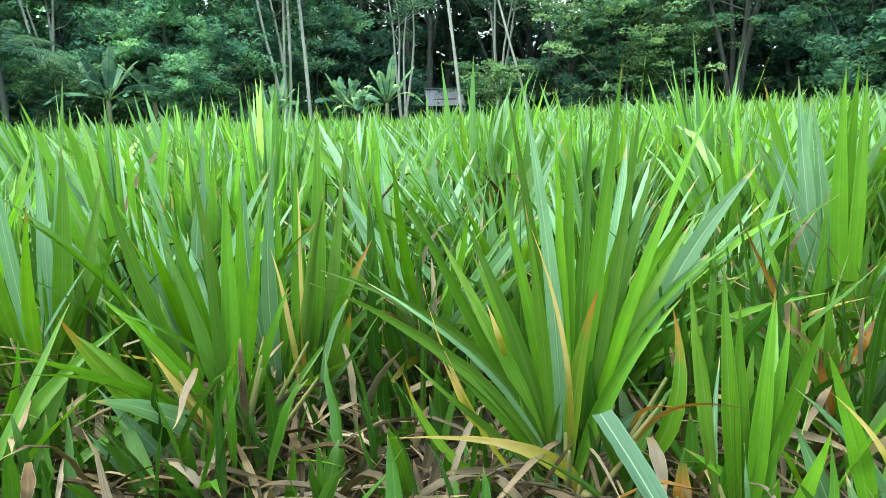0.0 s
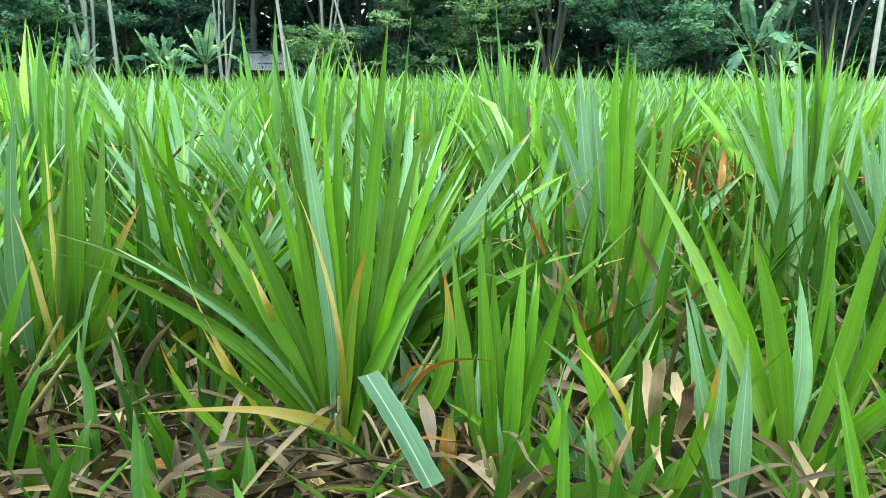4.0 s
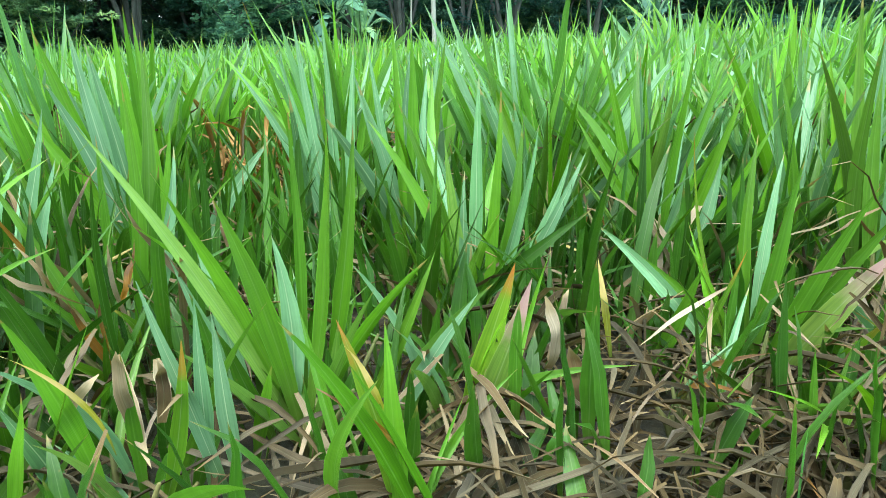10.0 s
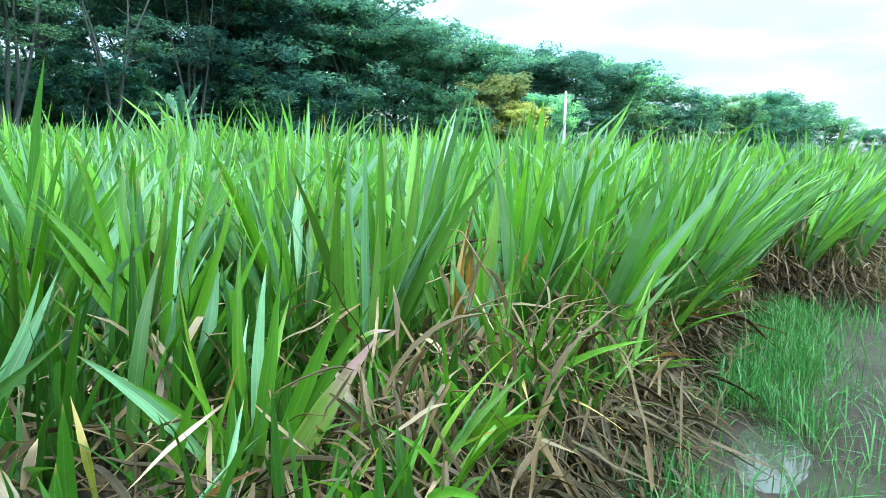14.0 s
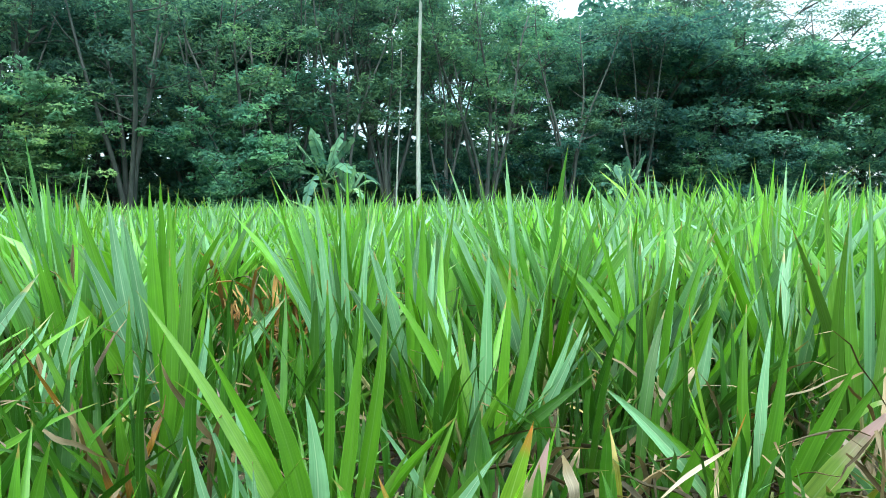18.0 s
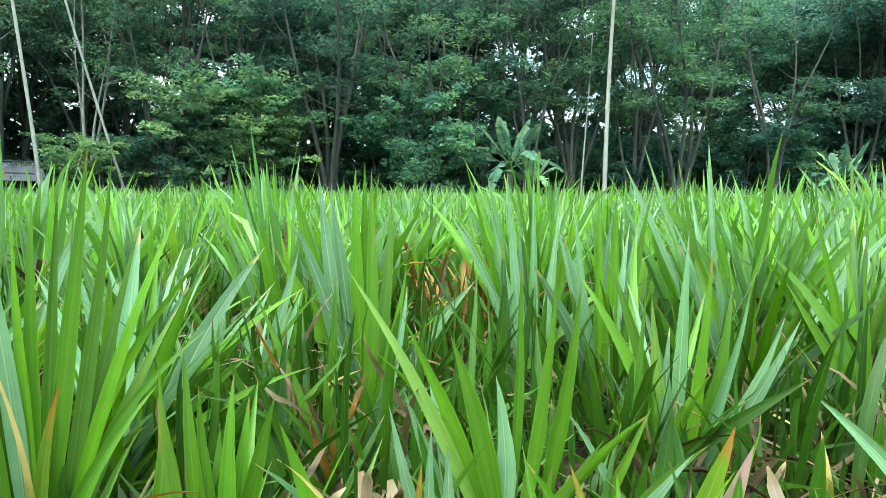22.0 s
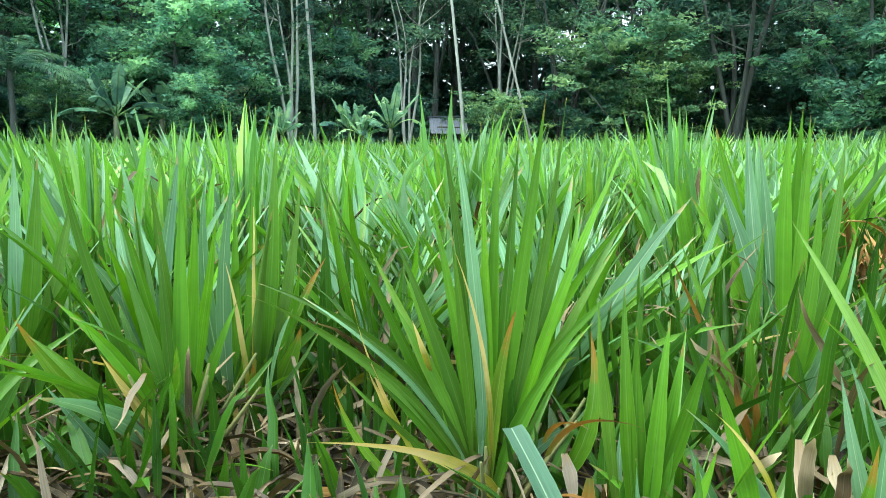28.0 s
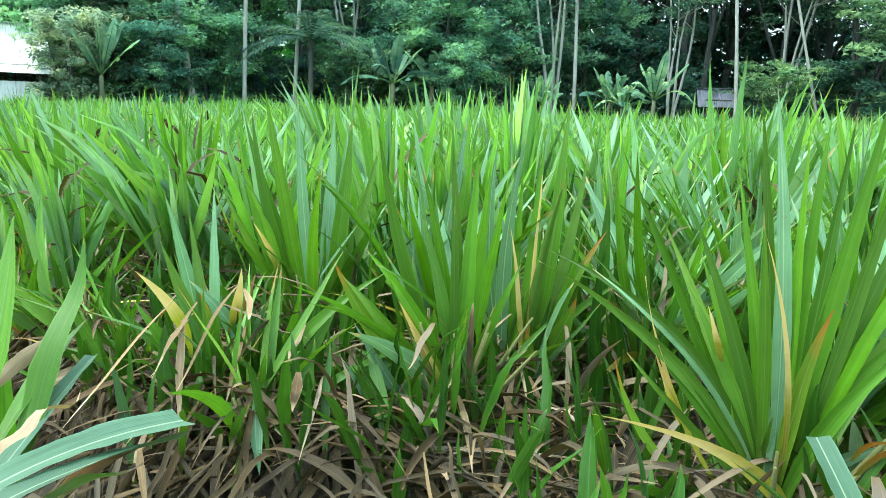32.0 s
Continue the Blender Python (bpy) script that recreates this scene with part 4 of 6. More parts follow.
tops = 0.91 + 0.07 * np.clip((ang[keep] - 35) / 12, 0, 1) + 0.13 * np.clip((ang[keep] - 2) / 22, 0, 1) + 0.7 * patch + frng.normal(0, 0.085, len(fx)) + np.where(rad < 9, np.where(ang[keep] > 45, 0.27, 0.2), 0.13) * (frng.uniform(0, 1, len(fx)) < 0.15) + 0.09 * np.clip((rad - 10) / 8, 0, 1) - 0.1 * np.clip((-36 - ang[keep]) / 8, 0, 1) - 0.13 * np.clip((rad - 7) / 14, 0, 1) * np.clip((6 - ang[keep]) / 16, 0, 1)
for name, lo, hi, count, seg, wide in (("field_grass_near", NEAR_R, 9, 32, 4, 0.054), ("field_grass_middle", 9, 19, 18, 3, 0.058), ("field_grass_far", 19, 60, 9, 2, 0.085)):
    pick = (rad >= lo) & (rad < hi)
    xy = np.stack([fx[pick], fy[pick]], -1)
    si = inside(xy[:, 0], xy[:, 1]) - edge_shift(along_edge(xy[:, 0], xy[:, 1]))
    lean = -np.array([EDGE_N]) * (0.30 * np.clip(1 - si / 1.2, 0, 1))[:, None] + frng.normal(0, 0.05, (len(xy), 2))
    v, f, uv = tuft_blades(xy, ground_z(xy[:, 0], xy[:, 1]), count, frng, seg, tops[pick], wide, 1.0, lean, 3 if hi < 19.5 else 2)
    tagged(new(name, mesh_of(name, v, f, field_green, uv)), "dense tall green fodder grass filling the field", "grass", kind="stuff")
    if hi <= 19:
        dn = 7 if hi <= 9 else 2
        at = np.repeat(xy, dn, 0)
        n = len(at)
        az, r = frng.uniform(0, 6.28, n), frng.uniform(0.15, 0.45, n)
        b = np.stack([at[:, 0], at[:, 1], frng.uniform(0.1, 0.6, n)], -1)
        t = b + np.stack([np.cos(az) * r, np.sin(az) * r, frng.uniform(-0.2, 0.35, n)], -1)
        t[:, 2] = np.maximum(t[:, 2], 0.03)
        v, f, uv = blades(b, t, frng.uniform(0.015, 0.04, n), frng.uniform(0.1, 0.4, n), az + 1.57, frng.uniform(0.2, 0.8, n), 4, 3, 0.02, 8)
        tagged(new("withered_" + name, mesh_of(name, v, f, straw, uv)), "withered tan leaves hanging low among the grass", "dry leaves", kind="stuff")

# ---- near clumps: every leaf on its own ----


def one_blade(name, mat, base, tip, width, bow, side, fold, seg=9, wave=0.0, seed=0, square=False):
    v, f, uv = blades(np.array([base], float), np.array([tip], float), np.array([width]), np.array([bow]), np.array([side]), np.array([fold]), seg, 5, wave, seed, square)
    return mesh_of(name, v, f, mat, uv)


lib_rng = np.random.default_rng(9)
LIB = {}
for kind, mat, many in (("g", green, 18), ("b", bright, 7), ("p", pale, 8), ("r", rusty, 3), ("y", yellow, 4), ("n", brown, 3)):
    LIB[kind] = []
    for k in range(many):
        LIB[kind].append(one_blade("leaf", mat, (0, 0, 0), (0.03, 0, 1.0), lib_rng.uniform(0.036, 0.060), lib_rng.uniform(0.0, 0.02), math.pi / 2 + lib_rng.normal(0, 0.5), lib_rng.uniform(0.15, 0.6), 9, 0.006, 100 + k))
        v = LIB[kind][-1].vertices
        sag = lib_rng.uniform(0.02, 0.22) if kind not in "yn" else lib_rng.uniform(0.1, 0.4)
        for p in v:
            p.co.x += sag * max(0.0, p.co.z) ** 2.2
            p.co.z *= 1 - 0.35 * sag * p.co.z
LIB["d"] = [one_blade("dry_leaf", dry if k % 4 == 0 else dry_dark, (0, 0, 0), (lib_rng.uniform(0.5, 0.95), 0, lib_rng.uniform(-0.55, 0.2)), lib_rng.uniform(0.02, 0.044), lib_rng.uniform(0.1, 0.45), math.pi / 2 + lib_rng.normal(0, 0.4), lib_rng.uniform(0.3, 1.0), 9, 0.03, 300 + k) for k in range(12)]


def clump(x, y, seed, leaves=24, high=1.05, spread=1.0, lean=(0.0, 0.0), heroes=(), dead=5, old=4, skirt=0, weights="ggggbbbpppppgggbbbpppppyggbpppp", label="clump of tall fodder grass with broad green blades"):
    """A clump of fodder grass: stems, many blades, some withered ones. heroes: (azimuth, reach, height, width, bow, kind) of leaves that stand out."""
    rng = random.Random(seed)
    z = float(ground_z(np.float64(x), np.float64(y))) - 0.02
    root = thing("grass_clump", (x, y, z), label, "grass clump", "grass clumps at the field's edge")
    pieces = []
    for k in range(5):
        a, r = rng.uniform(0, 6.28), rng.uniform(0.0, 0.07)
        h = rng.uniform(0.12, 0.26) * high ** 1.5
        pieces.append(tube([(r * math.cos(a), r * math.sin(a), -0.03), (1.1 * r * math.cos(a), 1.1 * r * math.sin(a), h * 0.5), (1.5 * r * math.cos(a), 1.5 * r * math.sin(a), h)], [0.022, 0.019, 0.012], 7))
    for k in range(14):
        a, lean_out = rng.uniform(0, 6.28), rng.uniform(0.05, 0.75)
        h, r = rng.uniform(0.22, 0.5) * min(1.0, high), rng.uniform(0.0, 0.05)
        top = Vector((math.cos(a) * (r + h * math.tan(lean_out * 0.8)), math.sin(a) * (r + h * math.tan(lean_out * 0.8)), h))
        foot = Vector((r * math.cos(a), r * math.sin(a), -0.02))
        pieces.append(tube([foot, foot.lerp(top, 0.5) + Vector((0, 0, 0.03)), top], [0.011, 0.009, 0.004], 5))
    v, f = joined(pieces)
    child("stem", mesh_of("stem", v, f, sheath), root)
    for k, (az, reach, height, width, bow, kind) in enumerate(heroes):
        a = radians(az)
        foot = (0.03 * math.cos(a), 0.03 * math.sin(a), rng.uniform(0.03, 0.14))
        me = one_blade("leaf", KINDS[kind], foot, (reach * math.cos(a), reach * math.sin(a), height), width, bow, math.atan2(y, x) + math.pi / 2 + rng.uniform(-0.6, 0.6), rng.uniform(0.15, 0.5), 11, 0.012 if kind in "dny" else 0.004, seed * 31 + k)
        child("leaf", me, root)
    shoots = [(rng.gauss(0, 0.26) * spread, rng.gauss(0, 0.26) * spread, rng.uniform(0, 6.28)) for _ in range(6)]
    for k in range(leaves):
        kind = rng.choice(weights)
        ob = child("leaf", rng.choice(LIB[kind]), root)
        sx, sy, plane = rng.choice(shoots)
        fan = rng.choice((-1.0, -0.45, 0.1, 0.5, 1.0)) * rng.uniform(0.6, 1.3) * 0.23 * spread
        ox, oy = sx + math.cos(plane) * fan + rng.gauss(0, 0.05), sy + math.sin(plane) * fan + rng.gauss(0, 0.05)
        tilt, a = min(1.1, math.atan(math.hypot(ox, oy)) + 0.02), math.degrees(math.atan2(oy, ox))
        ln = high * rng.uniform(0.66, 1.05) * (1.0 if kind not in "yn" else 0.6)
        m = pose(rng.uniform(-0.06, 0.06), rng.uniform(-0.06, 0.06), rng.uniform(0.0, 0.14), 0, math.degrees(tilt), a) @ Matrix.Diagonal((rng.uniform(0.8, 1.25), ln * rng.uniform(0.8, 1.25), ln, 1))
        if lean != (0.0, 0.0):
            m = Matrix.Rotation(math.hypot(*lean), 4, Vector((-lean[1], lean[0], 0))) @ m
        ob.matrix_local = m
    # old leaves low down, yellowing or rust-brown
    for k in range(min(old, 4 if leaves > 6 else 2)):
        ob = child("leaf", rng.choice(LIB[rng.choice("rrnggy")]), root)
        ln = min(1.0, high) * rng.uniform(0.4, 0.62)
        ob.matrix_local = pose(rng.uniform(-0.06, 0.06), rng.uniform(-0.06, 0.06), rng.uniform(0.02, 0.2), 0, math.degrees(rng.uniform(0.35, 1.1)), rng.uniform(0, 360)) @ Matrix.Diagonal((rng.uniform(0.7, 1.0), ln * rng.uniform(0.8, 1.2), ln, 1))
    for k in range(skirt):
        ob = child("leaf", rng.choice(LIB[rng.choice("gggggbp")]), root)
        ln = rng.uniform(0.3, 0.62)
        ob.matrix_local = pose(rng.uniform(-0.1, 0.1), rng.uniform(-0.1, 0.1), rng.uniform(0.0, 0.08), 0, math.degrees(rng.uniform(0.1, 0.6)), rng.uniform(0, 360)) @ Matrix.Diagonal((rng.uniform(0.6, 1.3), ln * rng.uniform(0.5, 0.9), ln, 1))
    for k in range(dead):
        ob = child("dry_leaf", rng.choice(LIB["d"]), root)
        s = rng.uniform(0.4, 0.75) * min(1.0, 0.35 + 0.65 * high)
        ob.matrix_local = pose(rng.uniform(-0.05, 0.05), rng.uniform(-0.05, 0.05), rng.uniform(0.06, 0.3), 0, 0, rng.uniform(0, 360)) @ Matrix.Diagonal((s, s, s, 1))
    return root


sheath = bark_material("grass_sheath", (0.055, 0.085, 0.018), (0.17, 0.15, 0.05), 10.0)

NEAR_CLUMPS = []


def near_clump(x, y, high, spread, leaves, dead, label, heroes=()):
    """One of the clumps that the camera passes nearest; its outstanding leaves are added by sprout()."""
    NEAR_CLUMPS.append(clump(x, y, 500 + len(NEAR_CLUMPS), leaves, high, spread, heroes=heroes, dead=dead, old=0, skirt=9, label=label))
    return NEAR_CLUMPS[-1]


def sprout(root, kind, foot_x, foot_z, tip_x, tip_z, out, sway, wide):
    """A leaf that stands out: its foot and tip to the side of and above the clump's base, how far the tip leans out to the path, its sideways bend and its width."""
    rng = np.random.default_rng(int(abs(1000 * tip_x + 7000 * tip_z + 31000 * wide)))
    at = root.matrix_world.translation
    back = Vector((at.x, at.y, 0)).normalized()
    right = Vector((back.y, -back.x, 0))
    a = right * foot_x + Vector((0, 0, foot_z)) - back * (0.3 * out)
    c = right * tip_x + Vector((0, 0, tip_z)) - back * out
    flat = Vector((tip_x - foot_x, tip_z - foot_z)).normalized()
    b = (a + c) / 2 + (right * flat.y - Vector((0, 0, flat.x))) * (2 * sway) - back * rng.normal(0.02, 0.03)
    v = np.linspace(0, 1, 12)
    w = v[:, None]
    a, b, c = np.array(a), np.array(b), np.array(c)
    line = (1 - w) ** 2 * a + 2 * w * (1 - w) * b + w * w * c
    run = 2 * (1 - w) * (b - a) + 2 * w * (c - b)
    run /= np.linalg.norm(run, axis=1, keepdims=True)
    face = -np.array(back) + np.array(right) * rng.normal(0, 0.35) + np.array([0, 0, rng.uniform(-0.2, 0.3)])
    across = np.cross(run, face)
    across /= np.linalg.norm(across, axis=1, keepdims=True)
    normal = np.cross(across, run)
    turn = (rng.normal(0, 0.25) * v ** 1.4)[:, None]
    across, normal = across * np.cos(turn) + normal * np.sin(turn), normal * np.cos(turn) - across * np.sin(turn)
    crumple = 0.010 if kind in "dn" else 0.003
    line = line + normal * (crumple * np.sin(v * rng.uniform(7, 15) + rng.uniform(0, 6)) * v)[:, None]
    if kind == "d":
        shape = (0.62 + 0.3 * np.sin(3 * v + 9 * wide)) * np.clip((1.02 - v) / 0.2, 0.15, 1)
    else:
        shape = np.clip(0.38 + 1.3 * v, 0, 1) * np.clip(1 - ((v - 0.36) / 0.64).clip(0, 1) ** 1.55, 0, 1)
    half = 0.44 * wide * shape
    u = np.array([-1, -0.5, 0, 0.5, 1.0])
    edge = half[:, None] * (u[None] + rng.normal(0, 0.035, (12, 5)) * (np.abs(u) > 0.9))
    lift = rng.uniform(0.1, 0.45) * np.abs(u)[None] * half[:, None] + crumple * np.sin(5 * v + rng.uniform(0, 6))[:, None] * u[None] * 0.6
    verts = line[:, None] + across[:, None] * edge[..., None] + normal[:, None] * lift[..., None]
    uv = np.stack([np.broadcast_to(u * 0.5 + 0.5, (12, 5)), np.broadcast_to(v[:, None], (12, 5))], -1)
    faces = [(5 * r + q, 5 * r + q + 1, 5 * r + q + 6, 5 * r + q + 5) for r in range(11) for q in range(4)]
    name = "dry_leaf" if kind in "dn" else "leaf"
    child(name, mesh_of(name, verts.reshape(-1, 3), faces, KINDS[kind], uv.reshape(-1, 2)), root)


A = near_clump(0.09, 1.74, 0.85, 0.9, 4, 5, "large spreading clump of fodder grass with a broken leaf")
B = near_clump(-0.83, 1.99, 0.85, 0.9, 5, 6, "clump of fodder grass with rust-tipped outer leaves")
C = near_clump(-0.67, 2.23, 0.85, 0.8, 5, 6, "grass clump with cream and orange withered leaves")
D = near_clump(0.43, 1.47, 0.55, 0.6, 2, 5, "low clump of broad bright green leaves")
E = near_clump(0.66, 1.36, 0.5, 0.8, 1, 5, "short grass clump with yellow-edged leaves and dry strips")
F = near_clump(1.13, 1.37, 0.7, 0.8, 3, 4, "grass clump with one very broad bright leaf")
G = near_clump(1.03, 0.90, 0.4, 0.7, 0, 5, "small clump with yellowing pointed leaves")
H = near_clump(1.42, 1.12, 0.45, 0.7, 2, 8, "grass clump with purple and rust tinged leaves")
I = near_clump(1.89, 1.51, 0.9, 0.9, 6, 5, "upright clump of long green blades")
J = near_clump(1.43, 2.76, 0.9, 0.7, 6, 4, "tall clump with pale shining leaf faces")
K = near_clump(0.78, 2.45, 0.75, 0.8, 7, 4, "grass clump with pale bluish leaf faces")
L = near_clump(0.92, 1.97, 0.65, 0.8, 4, 7, "thin grass clump with withered brown stalks")
M = near_clump(2.17, 0.67, 0.6, 0.9, 3, 7, "clump of stiff bright green leaves on the bank")
N = near_clump(3.43, -0.24, 0.65, 1.0, 6, 9, "pale green clump drooping over the bank")
O = near_clump(-1.55, 1.74, 0.5, 1.1, 6, 9, "ragged clump with orange-tipped leaves on the bank")
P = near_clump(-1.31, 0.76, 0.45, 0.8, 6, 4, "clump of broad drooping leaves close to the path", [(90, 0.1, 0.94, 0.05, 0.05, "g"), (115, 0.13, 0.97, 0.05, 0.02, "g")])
Q = near_clump(2.15, 2.05, 0.95, 0.9, 9, 4, "tall bright green clump in the field")
R = near_clump(2.88, 0.51, 1.05, 0.75, 10, 6, "tall green clump near the bank")
S = near_clump(2.55, 1.18, 0.95, 0.9, 9, 5, "dense clump of bright green blades")
T = near_clump(-1.57, 2.39, 0.8, 0.8, 8, 6, "tall clump with glossy green blades")
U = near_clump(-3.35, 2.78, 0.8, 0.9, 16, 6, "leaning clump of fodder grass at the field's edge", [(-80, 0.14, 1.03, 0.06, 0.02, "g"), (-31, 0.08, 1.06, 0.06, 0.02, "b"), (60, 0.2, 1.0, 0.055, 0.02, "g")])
V = near_clump(1.86, 2.36, 0.95, 0.8, 9, 4, "tall clump of long dark green blades")
W = near_clump(3.20, 0.12, 0.8, 0.8, 8, 8, "half withered grass clump with a brown folded leaf")
X = near_clump(-2.80, 3.00, 0.8, 0.8, 6, 5, "windswept clump of narrow bluish leaves")
Y = near_clump(2.45, 0.12, 0.3, 0.8, 2, 6, "small bright green clump low on the bank")
sprout(A, "b", 0.01, 0.17, 0.12, 1.18, 0, -0.001, 0.050)
sprout(A, "g", 0.01, 0.10, 0.17, 1.17, 0, 0.010, 0.047)
sprout(A, "g", 0.02, 0.10, 0.33, 1.09, 0, -0.034, 0.037)
sprout(A, "g", 0.02, 0.10, 0.38, 0.94, 0, -0.074, 0.037)
sprout(A, "b", 0.02, 0.10, 0.36, 0.75, 0.05, -0.083, 0.036)
sprout(A, "b", 0.01, 0.10, 0.24, 0.64, 0.1, -0.052, 0.047)
sprout(A, "r", 0.00, 0.10, 0.05, 0.66, 0.1, -0.017, 0.066)
sprout(A, "p", -0.01, 0.10, -0.11, 1.13, 0, 0.021, 0.049)
sprout(A, "g", -0.01, 0.10, -0.14, 1.12, -0.06, 0.013, 0.039)
sprout(A, "b", -0.00, 0.10, -0.04, 1.11, 0, 0.007, 0.041)
sprout(A, "b", 0.00, 0.10, 0.01, 1.09, -0.04, -0.008, 0.047)
sprout(A, "g", 0.01, 0.10, 0.06, 1.10, -0.05, -0.004, 0.037)
sprout(A, "p", 0.01, 0.10, 0.09, 1.05, -0.05, 0.005, 0.039)
sprout(A, "g", -0.04, 0.18, -0.11, 0.86, 0.06, 0.009, 0.039)
sprout(A, "y", -0.01, 0.10, -0.10, 0.81, 0.08, 0.045, 0.017)
sprout(A, "g", -0.01, 0.10, -0.44, 0.98, 0, 0.011, 0.041)
sprout(A, "g", -0.04, 0.18, -0.60, 0.69, 0.1, 0.079, 0.046)
sprout(A, "g", -0.04, 0.18, -0.59, 0.71, 0.05, 0.105, 0.039)
sprout(A, "p", -0.01, 0.10, -0.47, 0.68, 0.08, 0.078, 0.021)
sprout(A, "y", -0.08, 0.10, -0.34, 0.69, 0.12, -0.038, 0.019)
sprout(A, "y", -0.20, 0.27, -0.30, 0.51, 0.12, -0.006, 0.035)
sprout(A, "r", -0.12, 0.10, -0.40, 0.47, 0.08, -0.050, 0.028)
sprout(A, "g", -0.20, 0.04, -0.40, 0.40, 0.05, -0.000, 0.028)
sprout(A, "g", -0.01, 0.10, -0.26, 0.84, 0, 0.024, 0.046)
sprout(A, "g", -0.01, 0.10, -0.33, 0.81, -0.03, 0.018, 0.047)
sprout(A, "g", -0.04, 0.18, -0.25, 0.67, 0.06, 0.015, 0.040)
sprout(A, "g", -0.05, 0.17, -0.38, 0.56, 0.06, 0.031, 0.041)
sprout(A, "g", -0.04, 0.15, -0.37, 0.49, 0.1, 0.005, 0.035)
sprout(A, "y", -0.15, 0.46, -0.20, 0.63, 0.08, 0.003, 0.019)
sprout(A, "r", 0.11, 0.10, 0.25, 0.59, 0, 0.059, 0.058)
sprout(A, "g", 0.02, 0.10, 0.33, 0.81, -0.08, -0.029, 0.042)
sprout(A, "g", 0.01, 0.10, 0.23, 0.99, -0.08, -0.007, 0.047)
sprout(A, "g", -0.01, 0.10, -0.17, 0.94, -0.08, 0.010, 0.045)
sprout(A, "g", -0.04, 0.19, -0.23, 0.73, -0.02, 0.010, 0.042)
sprout(B, "b", 0.01, 0.12, 0.05, 0.94, 0, 0.002, 0.058)
sprout(B, "b", 0.03, 0.13, 0.09, 0.90, 0, -0.001, 0.054)
sprout(B, "g", 0.01, 0.17, -0.03, 0.95, 0, 0.008, 0.050)
sprout(B, "b", -0.01, 0.16, -0.25, 0.98, 0, -0.032, 0.054)
sprout(B, "g", -0.00, 0.17, -0.13, 0.90, 0, 0.025, 0.051)
sprout(B, "g", -0.01, 0.13, -0.29, 0.62, 0, 0.038, 0.058)
sprout(B, "g", 0.01, 0.10, -0.25, 0.58, 0.05, 0.106, 0.027)
sprout(B, "r", 0.00, 0.09, -0.18, 0.48, 0.1, 0.015, 0.053)
sprout(B, "y", 0.00, 0.07, -0.15, 0.43, 0.13, 0.019, 0.023)
sprout(B, "b", 0.02, 0.09, 0.19, 0.59, 0.05, -0.015, 0.047)
sprout(B, "g", -0.03, 0.12, -0.35, 0.54, 0.05, 0.019, 0.058)
sprout(B, "p", -0.14, -0.02, -0.34, 0.32, 0.15, -0.006, 0.043)
sprout(B, "p", -0.06, -0.02, -0.31, 0.42, 0.12, 0.005, 0.050)
sprout(B, "g", 0.00, 0.16, -0.12, 0.74, 0, 0.016, 0.051)
sprout(B, "g", 0.03, 0.13, 0.15, 0.83, -0.04, -0.001, 0.052)
sprout(B, "g", -0.01, 0.12, -0.20, 0.72, -0.03, -0.009, 0.055)
sprout(B, "g", 0.01, 0.13, -0.02, 0.76, 0.03, -0.003, 0.050)
sprout(B, "r", -0.11, 0.16, -0.38, 0.59, 0.05, -0.012, 0.065)
sprout(B, "g", -0.14, -0.02, -0.38, 0.33, 0.12, -0.020, 0.044)
sprout(B, "y", 0.00, 0.09, -0.18, 0.49, 0.12, 0.005, 0.039)
sprout(C, "p", -0.05, 0.10, -0.02, 0.99, 0, -0.037, 0.064)
sprout(C, "p", -0.03, 0.10, -0.11, 0.95, -0.05, -0.049, 0.058)
sprout(C, "y", 0.00, 0.10, -0.06, 0.69, 0.06, 0.015, 0.023)
sprout(C, "y", 0.01, 0.10, 0.03, 0.86, 0.06, -0.001, 0.023)
sprout(C, "b", 0.04, 0.19, 0.11, 1.11, 0, 0.006, 0.065)
sprout(C, "g", 0.03, 0.19, 0.03, 0.93, -0.05, -0.002, 0.058)
sprout(C, "b", 0.00, 0.10, 0.04, 0.96, 0, -0.004, 0.053)
sprout(C, "b", -0.02, 0.10, -0.02, 0.88, -0.05, -0.015, 0.048)
sprout(C, "r", 0.02, 0.10, 0.26, 0.68, 0, -0.028, 0.056)
sprout(C, "b", 0.04, 0.15, 0.17, 0.67, 0.05, 0.012, 0.067)
sprout(C, "g", 0.02, 0.15, 0.06, 0.58, -0.02, 0.002, 0.060)
sprout(C, "r", 0.05, 0.19, 0.17, 0.47, 0.06, 0.007, 0.078)
sprout(C, "r", 0.04, 0.10, 0.01, 0.36, 0.08, 0.000, 0.078)
sprout(C, "y", -0.02, -0.02, -0.05, 0.31, 0.1, -0.006, 0.031)
sprout(C, "g", 0.05, 0.18, 0.19, 0.95, -0.05, 0.011, 0.051)
sprout(C, "g", 0.05, 0.18, 0.13, 0.92, -0.08, 0.002, 0.046)
sprout(D, "g", -0.02, 0.10, -0.08, 0.74, 0, -0.007, 0.044)
sprout(D, "b", -0.01, 0.10, -0.05, 0.66, 0.04, -0.005, 0.046)
sprout(D, "b", -0.00, 0.10, 0.02, 0.68, 0, -0.007, 0.050)
sprout(D, "b", 0.00, 0.10, 0.05, 0.62, 0, -0.006, 0.055)
sprout(D, "b", 0.00, 0.20, 0.10, 0.63, 0.05, -0.002, 0.051)
sprout(D, "g", -0.01, 0.20, -0.01, 0.55, -0.02, -0.007, 0.046)
sprout(D, "p", -0.02, 0.18, -0.04, 0.39, 0.1, 0.002, 0.015)
sprout(D, "b", 0.01, 0.17, 0.03, 0.33, 0.1, -0.002, 0.051)
